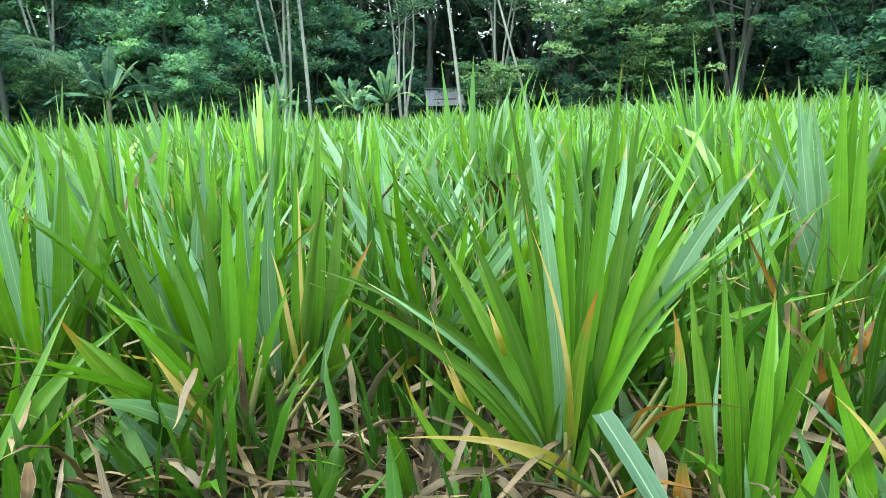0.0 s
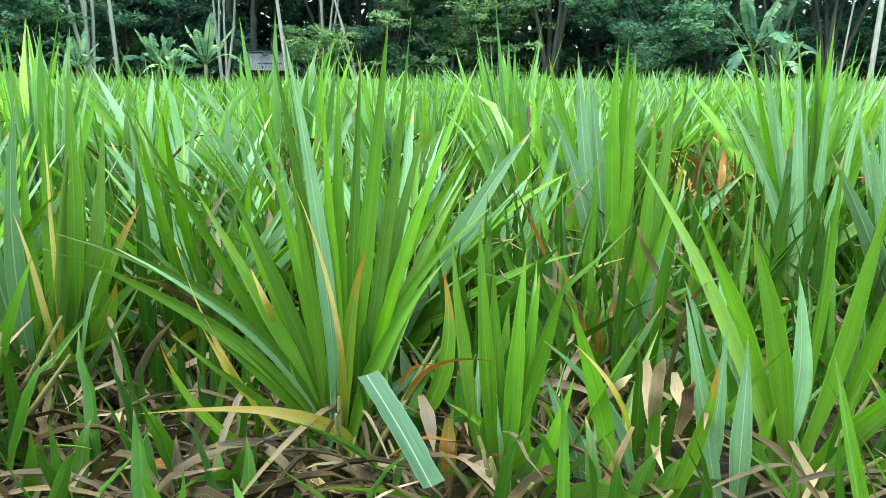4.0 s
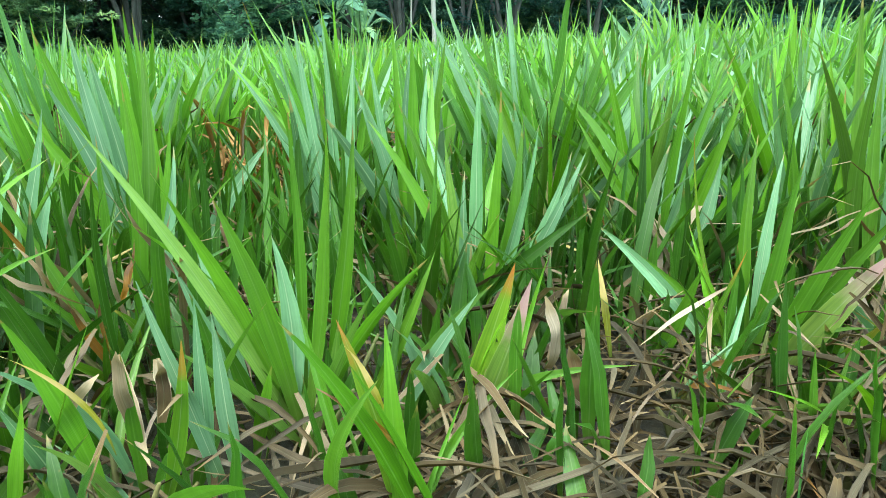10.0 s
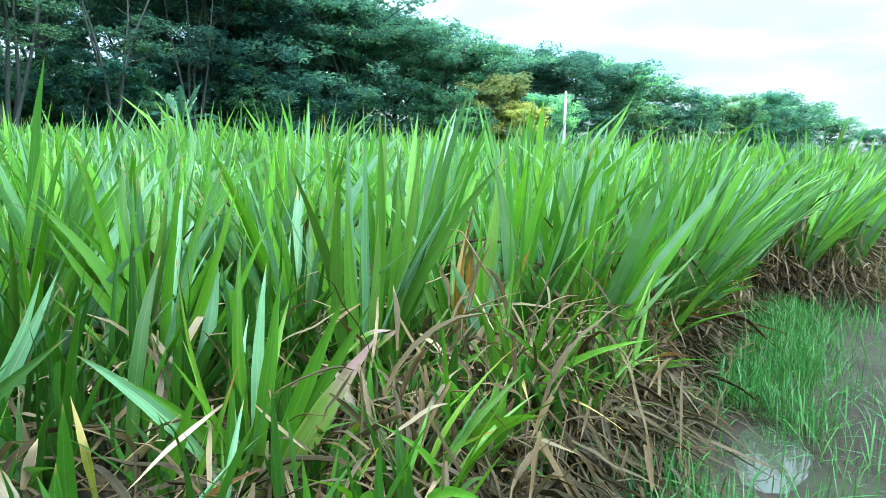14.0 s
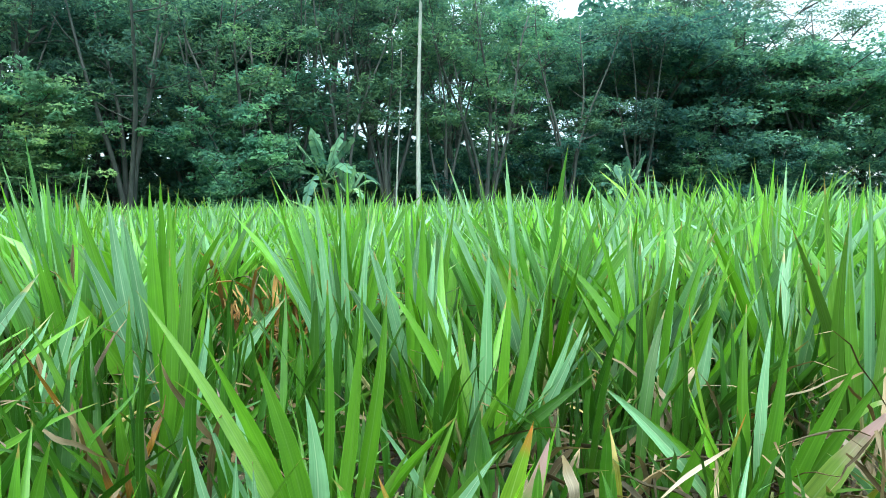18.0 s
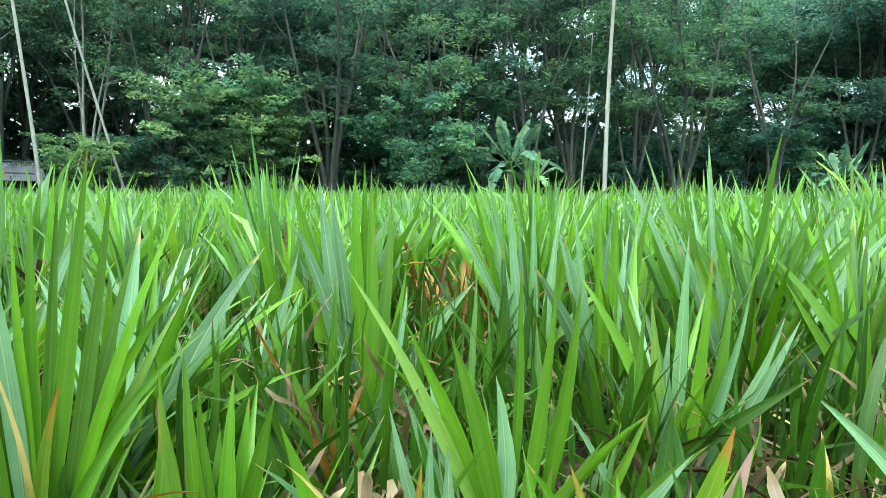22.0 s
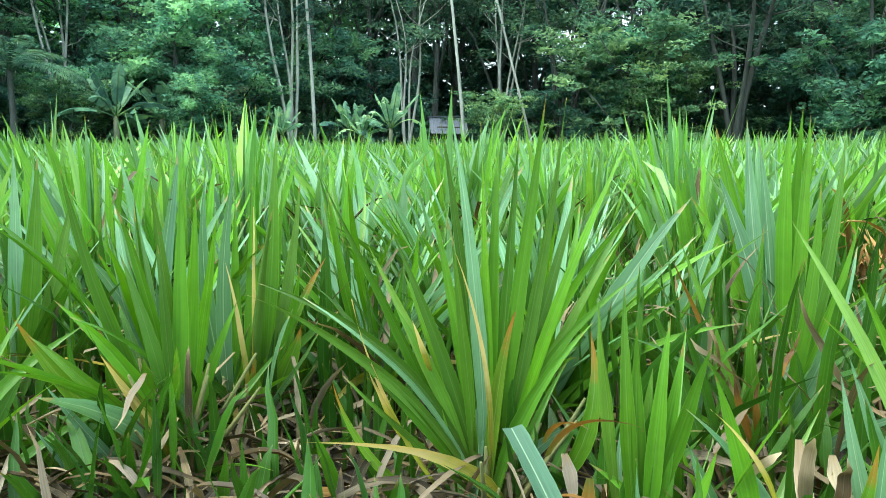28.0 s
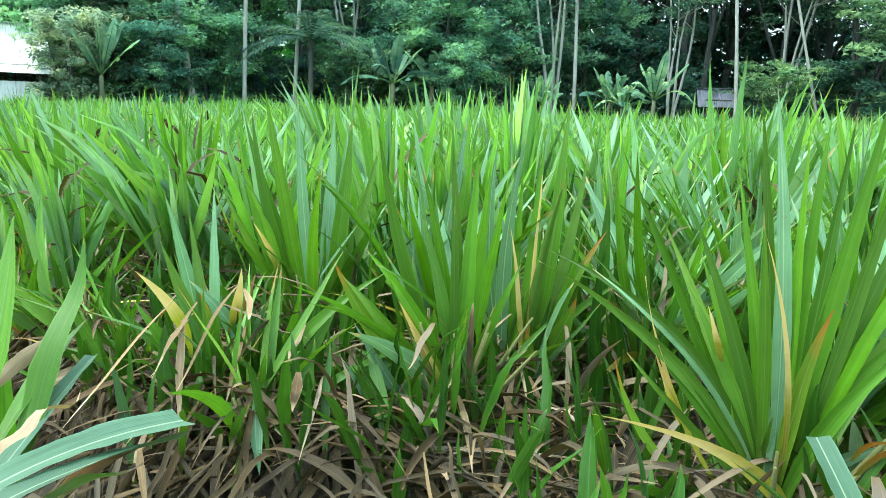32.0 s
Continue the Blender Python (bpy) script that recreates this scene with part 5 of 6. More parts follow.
sprout(D, "g", -0.07, 0.20, -0.14, 0.70, -0.06, 0.001, 0.043)
sprout(E, "b", -0.02, 0.15, -0.14, 0.60, 0.03, 0.012, 0.054)
sprout(E, "y", 0.01, 0.27, -0.14, 0.53, 0.06, 0.034, 0.014)
sprout(E, "p", -0.08, 0.13, -0.19, 0.43, 0, 0.017, 0.060)
sprout(E, "b", -0.20, 0.14, -0.12, 0.45, 0.05, 0.004, 0.039)
sprout(E, "r", 0.08, 0.12, 0.16, 0.51, 0.05, 0.013, 0.044)
sprout(E, "p", 0.21, 0.10, 0.09, 0.62, 0, 0.003, 0.048)
sprout(E, "p", 0.18, 0.10, 0.19, 0.56, -0.05, -0.003, 0.043)
sprout(E, "p", 0.24, 0.12, 0.22, 0.55, 0, -0.004, 0.056)
sprout(E, "b", 0.05, 0.13, 0.05, 0.50, 0.05, -0.001, 0.035)
sprout(E, "d", 0.05, 0.34, 0.05, 0.52, 0.08, -0.007, 0.033)
sprout(E, "d", 0.10, 0.32, 0.11, 0.47, 0.04, 0.008, 0.031)
sprout(E, "d", -0.08, 0.33, 0.00, 0.44, 0, -0.013, 0.027)
sprout(F, "b", -0.02, 0.13, -0.16, 0.73, 0.05, 0.019, 0.072)
sprout(F, "p", -0.04, 0.13, -0.05, 0.62, -0.02, 0.026, 0.065)
sprout(F, "b", -0.04, 0.16, -0.30, 0.78, 0, 0.023, 0.054)
sprout(F, "g", -0.03, 0.10, -0.44, 0.89, 0, 0.037, 0.046)
sprout(F, "b", 0.00, 0.12, 0.10, 0.94, 0, 0.023, 0.058)
sprout(F, "g", 0.04, 0.14, 0.16, 0.88, 0, 0.015, 0.050)
sprout(F, "b", 0.00, 0.19, 0.01, 0.90, -0.05, 0.004, 0.036)
sprout(F, "b", -0.13, 0.05, -0.06, 0.33, 0.08, -0.002, 0.046)
sprout(F, "g", 0.03, 0.01, 0.10, 0.42, 0.05, 0.000, 0.052)
sprout(F, "g", 0.09, -0.00, 0.34, 0.56, 0, 0.006, 0.046)
sprout(F, "p", -0.12, 0.14, -0.22, 0.61, 0, 0.003, 0.049)
sprout(F, "p", -0.13, 0.14, -0.30, 0.57, -0.05, 0.007, 0.044)
sprout(G, "r", -0.00, 0.10, -0.11, 0.57, 0, 0.019, 0.055)
sprout(G, "y", -0.02, 0.34, -0.09, 0.53, 0.03, 0.010, 0.018)
sprout(G, "b", 0.00, 0.10, -0.02, 0.57, 0, 0.002, 0.050)
sprout(G, "n", 0.00, 0.31, -0.15, 0.45, 0.04, 0.025, 0.018)
sprout(G, "b", -0.07, 0.10, -0.02, 0.50, 0.1, -0.067, 0.052)
sprout(H, "r", 0.01, 0.08, 0.15, 0.54, 0, 0.000, 0.078)
sprout(H, "k", 0.03, 0.05, 0.19, 0.51, 0.03, 0.006, 0.080)
sprout(H, "p", -0.22, -0.02, 0.06, 0.46, 0, -0.015, 0.054)
sprout(H, "n", 0.20, 0.10, 0.12, 0.30, 0.03, 0.006, 0.080)
sprout(H, "d", 0.18, 0.19, 0.28, 0.21, 0.1, -0.006, 0.035)
sprout(H, "d", 0.23, 0.26, 0.22, 0.45, 0, 0.025, 0.041)
sprout(H, "d", 0.34, 0.15, 0.28, 0.35, 0.05, -0.003, 0.054)
sprout(I, "p", 0.00, -0.02, 0.39, 0.69, 0, 0.021, 0.062)
sprout(I, "p", 0.03, -0.01, 0.40, 0.59, 0, -0.023, 0.046)
sprout(I, "b", 0.05, 0.01, 0.12, 0.88, 0, 0.013, 0.065)
sprout(I, "b", 0.08, 0.01, 0.19, 0.78, -0.05, 0.014, 0.058)
sprout(I, "b", 0.01, 0.13, -0.31, 0.80, 0, 0.043, 0.055)
sprout(I, "b", 0.01, 0.13, -0.21, 0.86, 0, 0.019, 0.052)
sprout(I, "p", 0.03, 0.13, -0.11, 0.73, -0.05, 0.032, 0.047)
sprout(I, "p", 0.04, 0.03, 0.24, 0.77, 0, 0.017, 0.058)
sprout(I, "p", 0.04, 0.03, 0.35, 0.68, -0.05, 0.030, 0.053)
sprout(I, "g", 0.02, 0.03, -0.06, 0.73, 0, -0.003, 0.058)
sprout(I, "p", 0.03, 0.03, 0.00, 0.62, -0.05, -0.014, 0.053)
sprout(I, "p", 0.03, 0.05, 0.05, 0.95, -0.06, -0.002, 0.056)
sprout(J, "b", -0.06, 0.06, -0.36, 1.17, 0, 0.002, 0.106)
sprout(J, "p", -0.07, 0.08, -0.24, 1.19, 0, -0.014, 0.088)
sprout(J, "p", -0.10, 0.08, -0.19, 1.11, -0.05, -0.019, 0.079)
sprout(J, "p", -0.05, 0.08, -0.19, 1.12, 0, 0.008, 0.088)
sprout(J, "p", -0.07, 0.08, -0.29, 0.99, -0.05, -0.001, 0.079)
sprout(J, "b", -0.02, 0.08, -0.08, 1.22, 0, -0.015, 0.079)
sprout(J, "b", -0.01, 0.08, -0.04, 1.24, 0, -0.010, 0.075)
sprout(J, "g", -0.00, 0.08, 0.02, 1.11, -0.05, -0.021, 0.068)
sprout(J, "b", -0.00, 0.08, -0.01, 1.21, 0, 0.003, 0.067)
sprout(J, "p", -0.02, 0.01, -0.33, 0.97, 0.06, 0.016, 0.116)
sprout(J, "b", 0.01, 0.01, -0.44, 0.87, -0.01, 0.016, 0.104)
sprout(K, "p", -0.03, 0.17, 0.18, 0.87, 0, 0.010, 0.062)
sprout(K, "p", 0.00, 0.10, 0.19, 0.71, 0, -0.007, 0.059)
sprout(K, "p", -0.00, 0.10, 0.13, 0.67, -0.05, -0.006, 0.053)
sprout(K, "p", -0.07, 0.10, -0.04, 0.78, 0, -0.053, 0.059)
sprout(K, "p", -0.05, 0.10, -0.10, 0.68, -0.05, -0.045, 0.053)
sprout(K, "p", -0.05, 0.10, 0.08, 0.72, 0, -0.046, 0.052)
sprout(L, "g", -0.00, 0.03, -0.26, 0.76, 0, 0.015, 0.047)
sprout(L, "p", 0.01, 0.03, -0.36, 0.67, -0.05, 0.021, 0.042)
sprout(L, "b", 0.02, 0.10, 0.10, 0.96, 0, 0.031, 0.052)
sprout(L, "b", 0.01, 0.10, 0.21, 0.85, -0.05, 0.021, 0.047)
sprout(L, "g", 0.03, 0.15, 0.16, 1.08, -0.1, 0.030, 0.057)
sprout(L, "b", 0.01, 0.13, -0.05, 0.53, 0, -0.008, 0.052)
sprout(L, "p", 0.04, 0.16, 0.21, 0.77, -0.05, 0.020, 0.056)
sprout(L, "d", -0.00, 0.11, -0.10, 0.38, 0.05, -0.005, 0.019)
sprout(M, "b", 0.01, 0.13, 0.09, 0.75, 0, -0.005, 0.063)
sprout(M, "b", 0.02, 0.04, 0.27, 0.69, 0, -0.013, 0.066)
sprout(M, "b", 0.01, 0.04, 0.35, 0.65, -0.05, -0.009, 0.060)
sprout(M, "k", 0.04, 0.02, 0.35, 0.56, 0.04, -0.029, 0.093)
sprout(M, "r", 0.06, 0.00, 0.32, 0.36, 0.08, 0.004, 0.087)
sprout(M, "r", -0.23, -0.02, -0.02, 0.51, 0.1, 0.014, 0.026)
sprout(M, "b", -0.29, -0.00, -0.12, 0.47, 0.12, 0.008, 0.057)
sprout(M, "r", -0.02, 0.10, -0.19, 0.82, 0, -0.032, 0.016)
sprout(M, "p", -0.09, 0.15, -0.46, 0.52, 0, 0.022, 0.055)
sprout(M, "g", -0.00, 0.16, -0.03, 0.79, -0.08, -0.021, 0.048)
sprout(M, "p", 0.01, 0.16, 0.04, 0.75, -0.10, -0.010, 0.043)
sprout(N, "p", -0.01, 0.15, -0.15, 0.86, 0, 0.009, 0.064)
sprout(N, "p", -0.00, 0.15, -0.03, 0.71, 0, 0.008, 0.060)
sprout(N, "g", -0.04, 0.14, -0.18, 0.70, 0, 0.001, 0.052)
sprout(N, "g", 0.01, 0.05, 0.28, 0.55, 0, -0.007, 0.070)
sprout(N, "g", -0.01, 0.05, 0.39, 0.50, -0.05, -0.001, 0.063)
sprout(N, "g", 0.04, 0.08, 0.39, 0.63, 0, -0.018, 0.065)
sprout(N, "g", 0.02, 0.15, 0.08, 0.77, 0, 0.004, 0.056)
sprout(N, "d", -0.14, 0.15, -0.19, 0.38, 0, 0.015, 0.038)
sprout(N, "p", 0.02, 0.01, -0.16, -0.40, 0.15, -0.011, 0.074)
sprout(N, "y", 0.06, 0.00, 0.09, -0.34, 0.1, -0.012, 0.037)
sprout(N, "d", 0.01, 0.01, 0.00, -0.35, 0.1, 0.005, 0.040)
sprout(N, "d", 0.04, 0.06, 0.18, -0.12, 0.08, -0.045, 0.039)
sprout(N, "b", -0.00, 0.14, -0.13, 1.02, -0.1, -0.001, 0.070)
sprout(N, "p", 0.00, 0.14, -0.06, 0.93, -0.11, 0.010, 0.063)
sprout(N, "b", 0.01, 0.14, 0.01, 1.10, -0.1, 0.001, 0.075)
sprout(N, "g", -0.01, 0.14, 0.10, 0.95, -0.11, 0.009, 0.068)
sprout(O, "y", -0.07, 0.25, -0.22, 0.54, 0.05, 0.033, 0.046)
sprout(O, "g", 0.01, 0.07, -0.23, 0.45, 0.03, -0.004, 0.056)
sprout(O, "g", 0.04, 0.07, -0.29, 0.43, -0.03, -0.016, 0.050)
sprout(O, "g", -0.00, 0.16, -0.15, 0.62, 0, 0.001, 0.058)
sprout(O, "p", 0.14, 0.16, -0.07, 0.49, 0, 0.019, 0.059)
sprout(O, "r", 0.01, 0.10, -0.04, 0.46, 0.05, 0.011, 0.066)
sprout(O, "y", 0.04, 0.27, 0.09, 0.52, 0, 0.001, 0.047)
sprout(O, "n", 0.04, 0.25, 0.13, 0.49, 0, 0.001, 0.028)
sprout(O, "p", -0.02, 0.10, -0.13, 0.75, -0.1, 0.015, 0.056)
sprout(O, "p", 0.00, 0.10, 0.02, 0.77, -0.1, -0.005, 0.044)
sprout(O, "d", 0.01, 0.05, -0.18, 0.29, 0.05, 0.021, 0.030)
sprout(O, "p", 0.56, -0.02, 0.26, 0.05, 0.1, -0.081, 0.041)
sprout(O, "g", 0.09, 0.11, 0.19, 0.41, 0, 0.000, 0.052)
sprout(O, "g", 0.13, 0.11, 0.28, 0.48, 0, 0.018, 0.048)
sprout(O, "g", 0.00, 0.10, -0.06, 0.69, -0.1, 0.002, 0.049)
sprout(Q, "b", -0.01, 0.12, -0.04, 1.16, 0, -0.005, 0.059)
sprout(Q, "p", -0.04, 0.12, 0.03, 1.07, -0.05, -0.018, 0.053)
sprout(Q, "b", 0.00, 0.12, 0.03, 1.12, 0, 0.006, 0.075)
sprout(Q, "p", -0.03, 0.12, 0.14, 1.07, -0.05, 0.017, 0.068)
sprout(Q, "b", 0.03, 0.12, 0.17, 1.11, 0, -0.002, 0.056)
sprout(Q, "p", 0.02, 0.12, 0.09, 0.98, -0.05, -0.008, 0.050)
sprout(Q, "p", -0.02, 0.14, -0.14, 1.05, 0, -0.004, 0.053)
sprout(Q, "p", 0.01, 0.14, -0.22, 0.99, -0.05, 0.000, 0.048)
sprout(R, "p", -0.00, 0.13, -0.02, 1.22, 0, 0.010, 0.056)
sprout(R, "g", -0.02, 0.13, 0.06, 1.18, -0.05, 0.024, 0.050)
sprout(R, "b", 0.02, 0.13, 0.04, 1.21, 0, 0.019, 0.056)
sprout(R, "b", 0.04, 0.13, -0.03, 1.07, -0.05, 0.031, 0.050)
sprout(R, "g", -0.03, 0.12, -0.16, 1.19, 0, -0.013, 0.056)
sprout(R, "p", -0.02, 0.12, -0.08, 1.15, -0.05, -0.013, 0.050)
sprout(R, "g", 0.06, 0.13, 0.20, 1.16, 0, 0.008, 0.056)
sprout(R, "b", 0.05, 0.13, 0.11, 1.01, -0.05, 0.022, 0.050)
sprout(R, "g", 0.08, 0.13, 0.30, 1.18, 0, 0.003, 0.053)
sprout(R, "b", 0.05, 0.13, 0.38, 1.04, -0.05, 0.002, 0.048)
sprout(R, "g", -0.01, 0.13, -0.07, 0.92, 0.06, -0.015, 0.058)
sprout(R, "b", -0.03, 0.13, -0.17, 0.87, -0.01, -0.030, 0.052)
sprout(R, "g", -0.04, 0.12, -0.23, 0.98, 0, -0.010, 0.053)
sprout(R, "p", -0.06, 0.12, -0.13, 0.85, -0.05, -0.017, 0.048)
sprout(R, "b", -0.16, 0.10, -0.33, 0.62, 0.2, -0.094, 0.048)
sprout(R, "b", -0.17, 0.10, -0.25, 0.59, 0.07, -0.083, 0.043)
sprout(S, "g", 0.13, 0.18, -0.28, 0.78, 0.06, -0.013, 0.054)
sprout(S, "g", 0.15, 0.18, -0.21, 0.73, -0.01, -0.010, 0.049)
sprout(S, "b", 0.01, 0.10, -0.35, 0.88, 0, 0.097, 0.067)
sprout(S, "g", 0.01, 0.10, -0.26, 0.83, -0.05, 0.086, 0.061)
sprout(S, "b", -0.00, 0.15, -0.05, 0.91, 0, -0.001, 0.046)
sprout(S, "p", -0.00, 0.15, -0.15, 0.83, -0.05, -0.016, 0.042)
sprout(S, "b", 0.02, 0.15, 0.11, 1.02, 0, -0.011, 0.054)
sprout(S, "b", 0.03, 0.15, 0.21, 0.97, -0.05, -0.012, 0.049)
sprout(S, "g", 0.05, 0.15, 0.29, 0.92, 0, -0.000, 0.049)
sprout(S, "g", 0.07, 0.15, 0.39, 0.78, -0.05, 0.010, 0.044)
sprout(S, "p", 0.07, 0.10, 0.21, 0.77, 0, 0.046, 0.057)
sprout(S, "g", -0.03, 0.15, -0.21, 1.05, 0, 0.016, 0.050)
sprout(S, "b", -0.03, 0.15, -0.11, 0.90, -0.05, 0.015, 0.045)
sprout(T, "g", -0.01, 0.12, -0.18, 1.10, 0, -0.009, 0.073)
sprout(T, "b", 0.02, 0.12, -0.26, 1.00, -0.05, -0.023, 0.066)
sprout(T, "p", 0.01, 0.12, -0.06, 1.08, 0, -0.012, 0.061)
sprout(T, "g", 0.03, 0.12, 0.15, 1.00, 0, 0.010, 0.081)
sprout(T, "g", 0.05, 0.12, 0.08, 0.90, -0.05, -0.003, 0.073)
sprout(T, "b", -0.03, 0.12, -0.23, 1.02, 0, -0.032, 0.061)
sprout(T, "b", -0.06, 0.12, -0.29, 0.94, -0.05, -0.018, 0.055)
sprout(T, "b", 0.07, 0.12, 0.30, 0.71, 0.05, -0.036, 0.073)
sprout(T, "y", -0.11, 0.32, -0.23, 0.60, 0.08, 0.010, 0.033)
sprout(T, "p", 0.02, 0.12, 0.08, 1.06, 0, 0.010, 0.069)
sprout(T, "p", 0.03, 0.12, 0.14, 0.97, -0.05, 0.007, 0.062)
sprout(T, "g", -0.03, 0.12, -0.26, 0.77, 0, 0.006, 0.058)
sprout(T, "g", -0.06, 0.12, -0.35, 0.72, -0.05, -0.001, 0.052)
sprout(T, "g", 0.05, 0.12, 0.26, 0.89, 0, 0.007, 0.066)
sprout(T, "g", 0.06, 0.12, 0.21, 0.76, -0.05, 0.013, 0.059)
sprout(V, "b", 0.10, 0.07, -0.18, 1.20, 0, 0.022, 0.060)
sprout(V, "p", 0.13, 0.07, -0.08, 1.03, -0.05, 0.016, 0.054)
sprout(V, "p", 0.12, 0.07, -0.00, 1.16, 0, -0.004, 0.057)
sprout(V, "p", 0.14, 0.07, -0.07, 1.06, -0.05, -0.011, 0.051)
sprout(V, "p", 0.11, 0.07, -0.25, 0.99, 0, 0.063, 0.050)
sprout(V, "g", 0.13, 0.07, -0.17, 0.88, -0.05, 0.052, 0.045)
sprout(V, "p", 0.13, 0.07, 0.11, 1.15, 0, 0.004, 0.050)
sprout(V, "p", 0.11, 0.07, 0.05, 0.98, -0.05, 0.007, 0.045)
sprout(V, "p", 0.13, 0.07, 0.23, 1.08, 0, 0.005, 0.053)
sprout(V, "b", 0.13, 0.07, 0.29, 0.98, -0.05, 0.006, 0.048)
sprout(W, "g", -0.09, 0.17, -0.32, 0.77, 0, 0.012, 0.050)
sprout(W, "g", -0.08, 0.20, -0.23, 0.75, 0, 0.009, 0.045)
sprout(W, "n", -0.03, 0.10, -0.02, 0.86, 0, -0.049, 0.064)
sprout(W, "y", -0.09, 0.24, -0.04, 0.77, 0.03, -0.018, 0.025)
sprout(W, "g", 0.01, 0.10, 0.01, 0.82, 0, -0.002, 0.051)
sprout(W, "g", 0.04, 0.10, 0.10, 0.71, -0.05, -0.014, 0.046)
sprout(W, "p", 0.02, 0.10, 0.09, 0.71, 0, 0.004, 0.050)
sprout(W, "r", 0.01, 0.10, 0.21, 0.68, 0.05, -0.008, 0.078)
sprout(W, "g", -0.00, 0.10, 0.09, 1.11, -0.1, 0.004, 0.070)
sprout(X, "p", -0.01, 0.10, -0.17, 1.09, 0, 0.029, 0.061)
sprout(X, "p", -0.01, 0.10, -0.30, 1.06, 0, 0.040, 0.058)
sprout(X, "p", -0.01, 0.10, -0.53, 0.94, 0, 0.058, 0.050)
sprout(X, "p", -0.01, 0.10, -0.41, 0.88, 0, 0.040, 0.055)
sprout(X, "g", -0.01, 0.10, -0.59, 0.80, 0, 0.036, 0.055)
sprout(X, "b", -0.02, 0.10, -0.66, 0.77, -0.05, 0.042, 0.050)
sprout(X, "p", -0.00, 0.10, -0.47, 0.74, 0, 0.041, 0.055)
sprout(X, "g", 0.00, 0.10, -0.06, 1.14, 0, 0.023, 0.055)
sprout(X, "g", -0.01, 0.10, -0.63, 0.99, 0, 0.037, 0.050)
sprout(X, "p", -0.00, 0.10, -0.52, 0.88, -0.05, 0.023, 0.045)
sprout(X, "p", -0.00, 0.10, -0.36, 0.80, 0, 0.032, 0.048)
sprout(X, "g", -0.00, 0.10, -0.26, 0.89, 0, 0.038, 0.052)
sprout(X, "g", -0.03, 0.19, -0.55, 0.60, 0, 0.042, 0.050)
sprout(X, "b", 0.01, 0.10, 0.07, 1.10, 0, 0.012, 0.066)
sprout(X, "g", 0.00, 0.10, 0.02, 0.95, -0.05, 0.003, 0.060)
sprout(X, "b", 0.02, 0.10, 0.18, 1.07, 0, 0.016, 0.072)
sprout(X, "b", 0.03, 0.10, 0.23, 0.96, -0.05, 0.028, 0.065)
sprout(X, "g", 0.02, 0.10, 0.30, 1.17, 0, 0.023, 0.055)
sprout(X, "p", -0.00, 0.10, -0.18, 0.92, 0, 0.026, 0.052)
sprout(X, "r", -0.04, 0.16, -0.67, 0.66, 0, 0.018, 0.077)
sprout(Y, "b", 0.10, 0.14, 0.13, 0.39, 0, -0.006, 0.046)
sprout(Y, "b", 0.11, 0.13, 0.16, 0.38, 0, -0.001, 0.046)
sprout(Y, "b", 0.12, 0.13, 0.22, 0.32, 0, -0.005, 0.043)
sprout(Y, "g", 0.09, 0.13, 0.08, 0.35, 0, -0.003, 0.038)
sprout(Y, "g", 0.08, 0.12, 0.04, 0.29, 0, -0.001, 0.039)
sprout(L, "n", -0.00, 0.29, 0.07, 0.48, 0.06, -0.008, 0.016)
sprout(L, "d", 0.14, 0.30, 0.18, 0.62, 0.15, -0.021, 0.019)
sprout(L, "n", -0.13, 0.37, -0.31, 0.77, 0.07, 0.011, 0.017)
sprout(L, "d", -0.03, 0.35, -0.22, 0.52, 0.19, 0.001, 0.013)
sprout(L, "d", 0.21, 0.38, 0.06, 0.66, 0.08, -0.011, 0.022)
sprout(L, "k", -0.13, 0.30, -0.31, 0.50, 0.17, -0.006, 0.019)
sprout(L, "r", 0.05, 0.23, 0.00, 0.39, 0.16, 0.028, 0.028)
sprout(L, "d", 0.08, 0.19, 0.02, 0.55, 0.15, -0.023, 0.016)
sprout(L, "n", -0.05, 0.24, 0.08, 0.54, 0.06, 0.019, 0.019)
sprout(L, "n", 0.02, 0.15, -0.01, 0.42, 0.17, -0.024, 0.021)
sprout(L, "d", -0.13, 0.30, -0.31, 0.54, 0.11, 0.008, 0.013)
sprout(L, "n", -0.01, 0.15, -0.09, 0.44, 0.19, -0.001, 0.027)
sprout(L, "d", -0.13, 0.38, -0.18, 0.58, 0.16, 0.025, 0.012)
sprout(L, "d", -0.09, 0.33, -0.15, 0.55, 0.06, -0.028, 0.022)
sprout(L, "k", 0.21, 0.40, 0.21, 0.56, 0.11, 0.017, 0.025)
sprout(X, "p", 0.15, 0.31, -0.50, 0.72, 0.18, -0.074, 0.037)
sprout(X, "g", 0.20, 0.29, -0.49, 0.77, 0.11, -0.033, 0.031)
sprout(X, "p", 0.16, 0.43, -0.47, 0.75, 0.10, -0.049, 0.034)
sprout(X, "g", 0.05, 0.47, -0.42, 0.77, 0.14, -0.031, 0.032)
sprout(X, "c", 0.14, 0.48, -0.33, 0.83, 0.13, -0.055, 0.037)
sprout(X, "p", 0.18, 0.40, -0.37, 0.82, 0.20, -0.056, 0.024)
sprout(X, "p", 0.16, 0.48, -0.29, 0.88, 0.23, -0.058, 0.035)
sprout(X, "g", 0.10, 0.27, -0.30, 0.86, 0.24, -0.049, 0.032)
sprout(X, "p", 0.14, 0.28, -0.26, 0.91, 0.13, -0.075, 0.030)
sprout(X, "g", 0.08, 0.42, -0.27, 0.89, 0.11, -0.048, 0.035)
sprout(X, "c", 0.15, 0.48, -0.21, 0.90, 0.15, -0.063, 0.027)
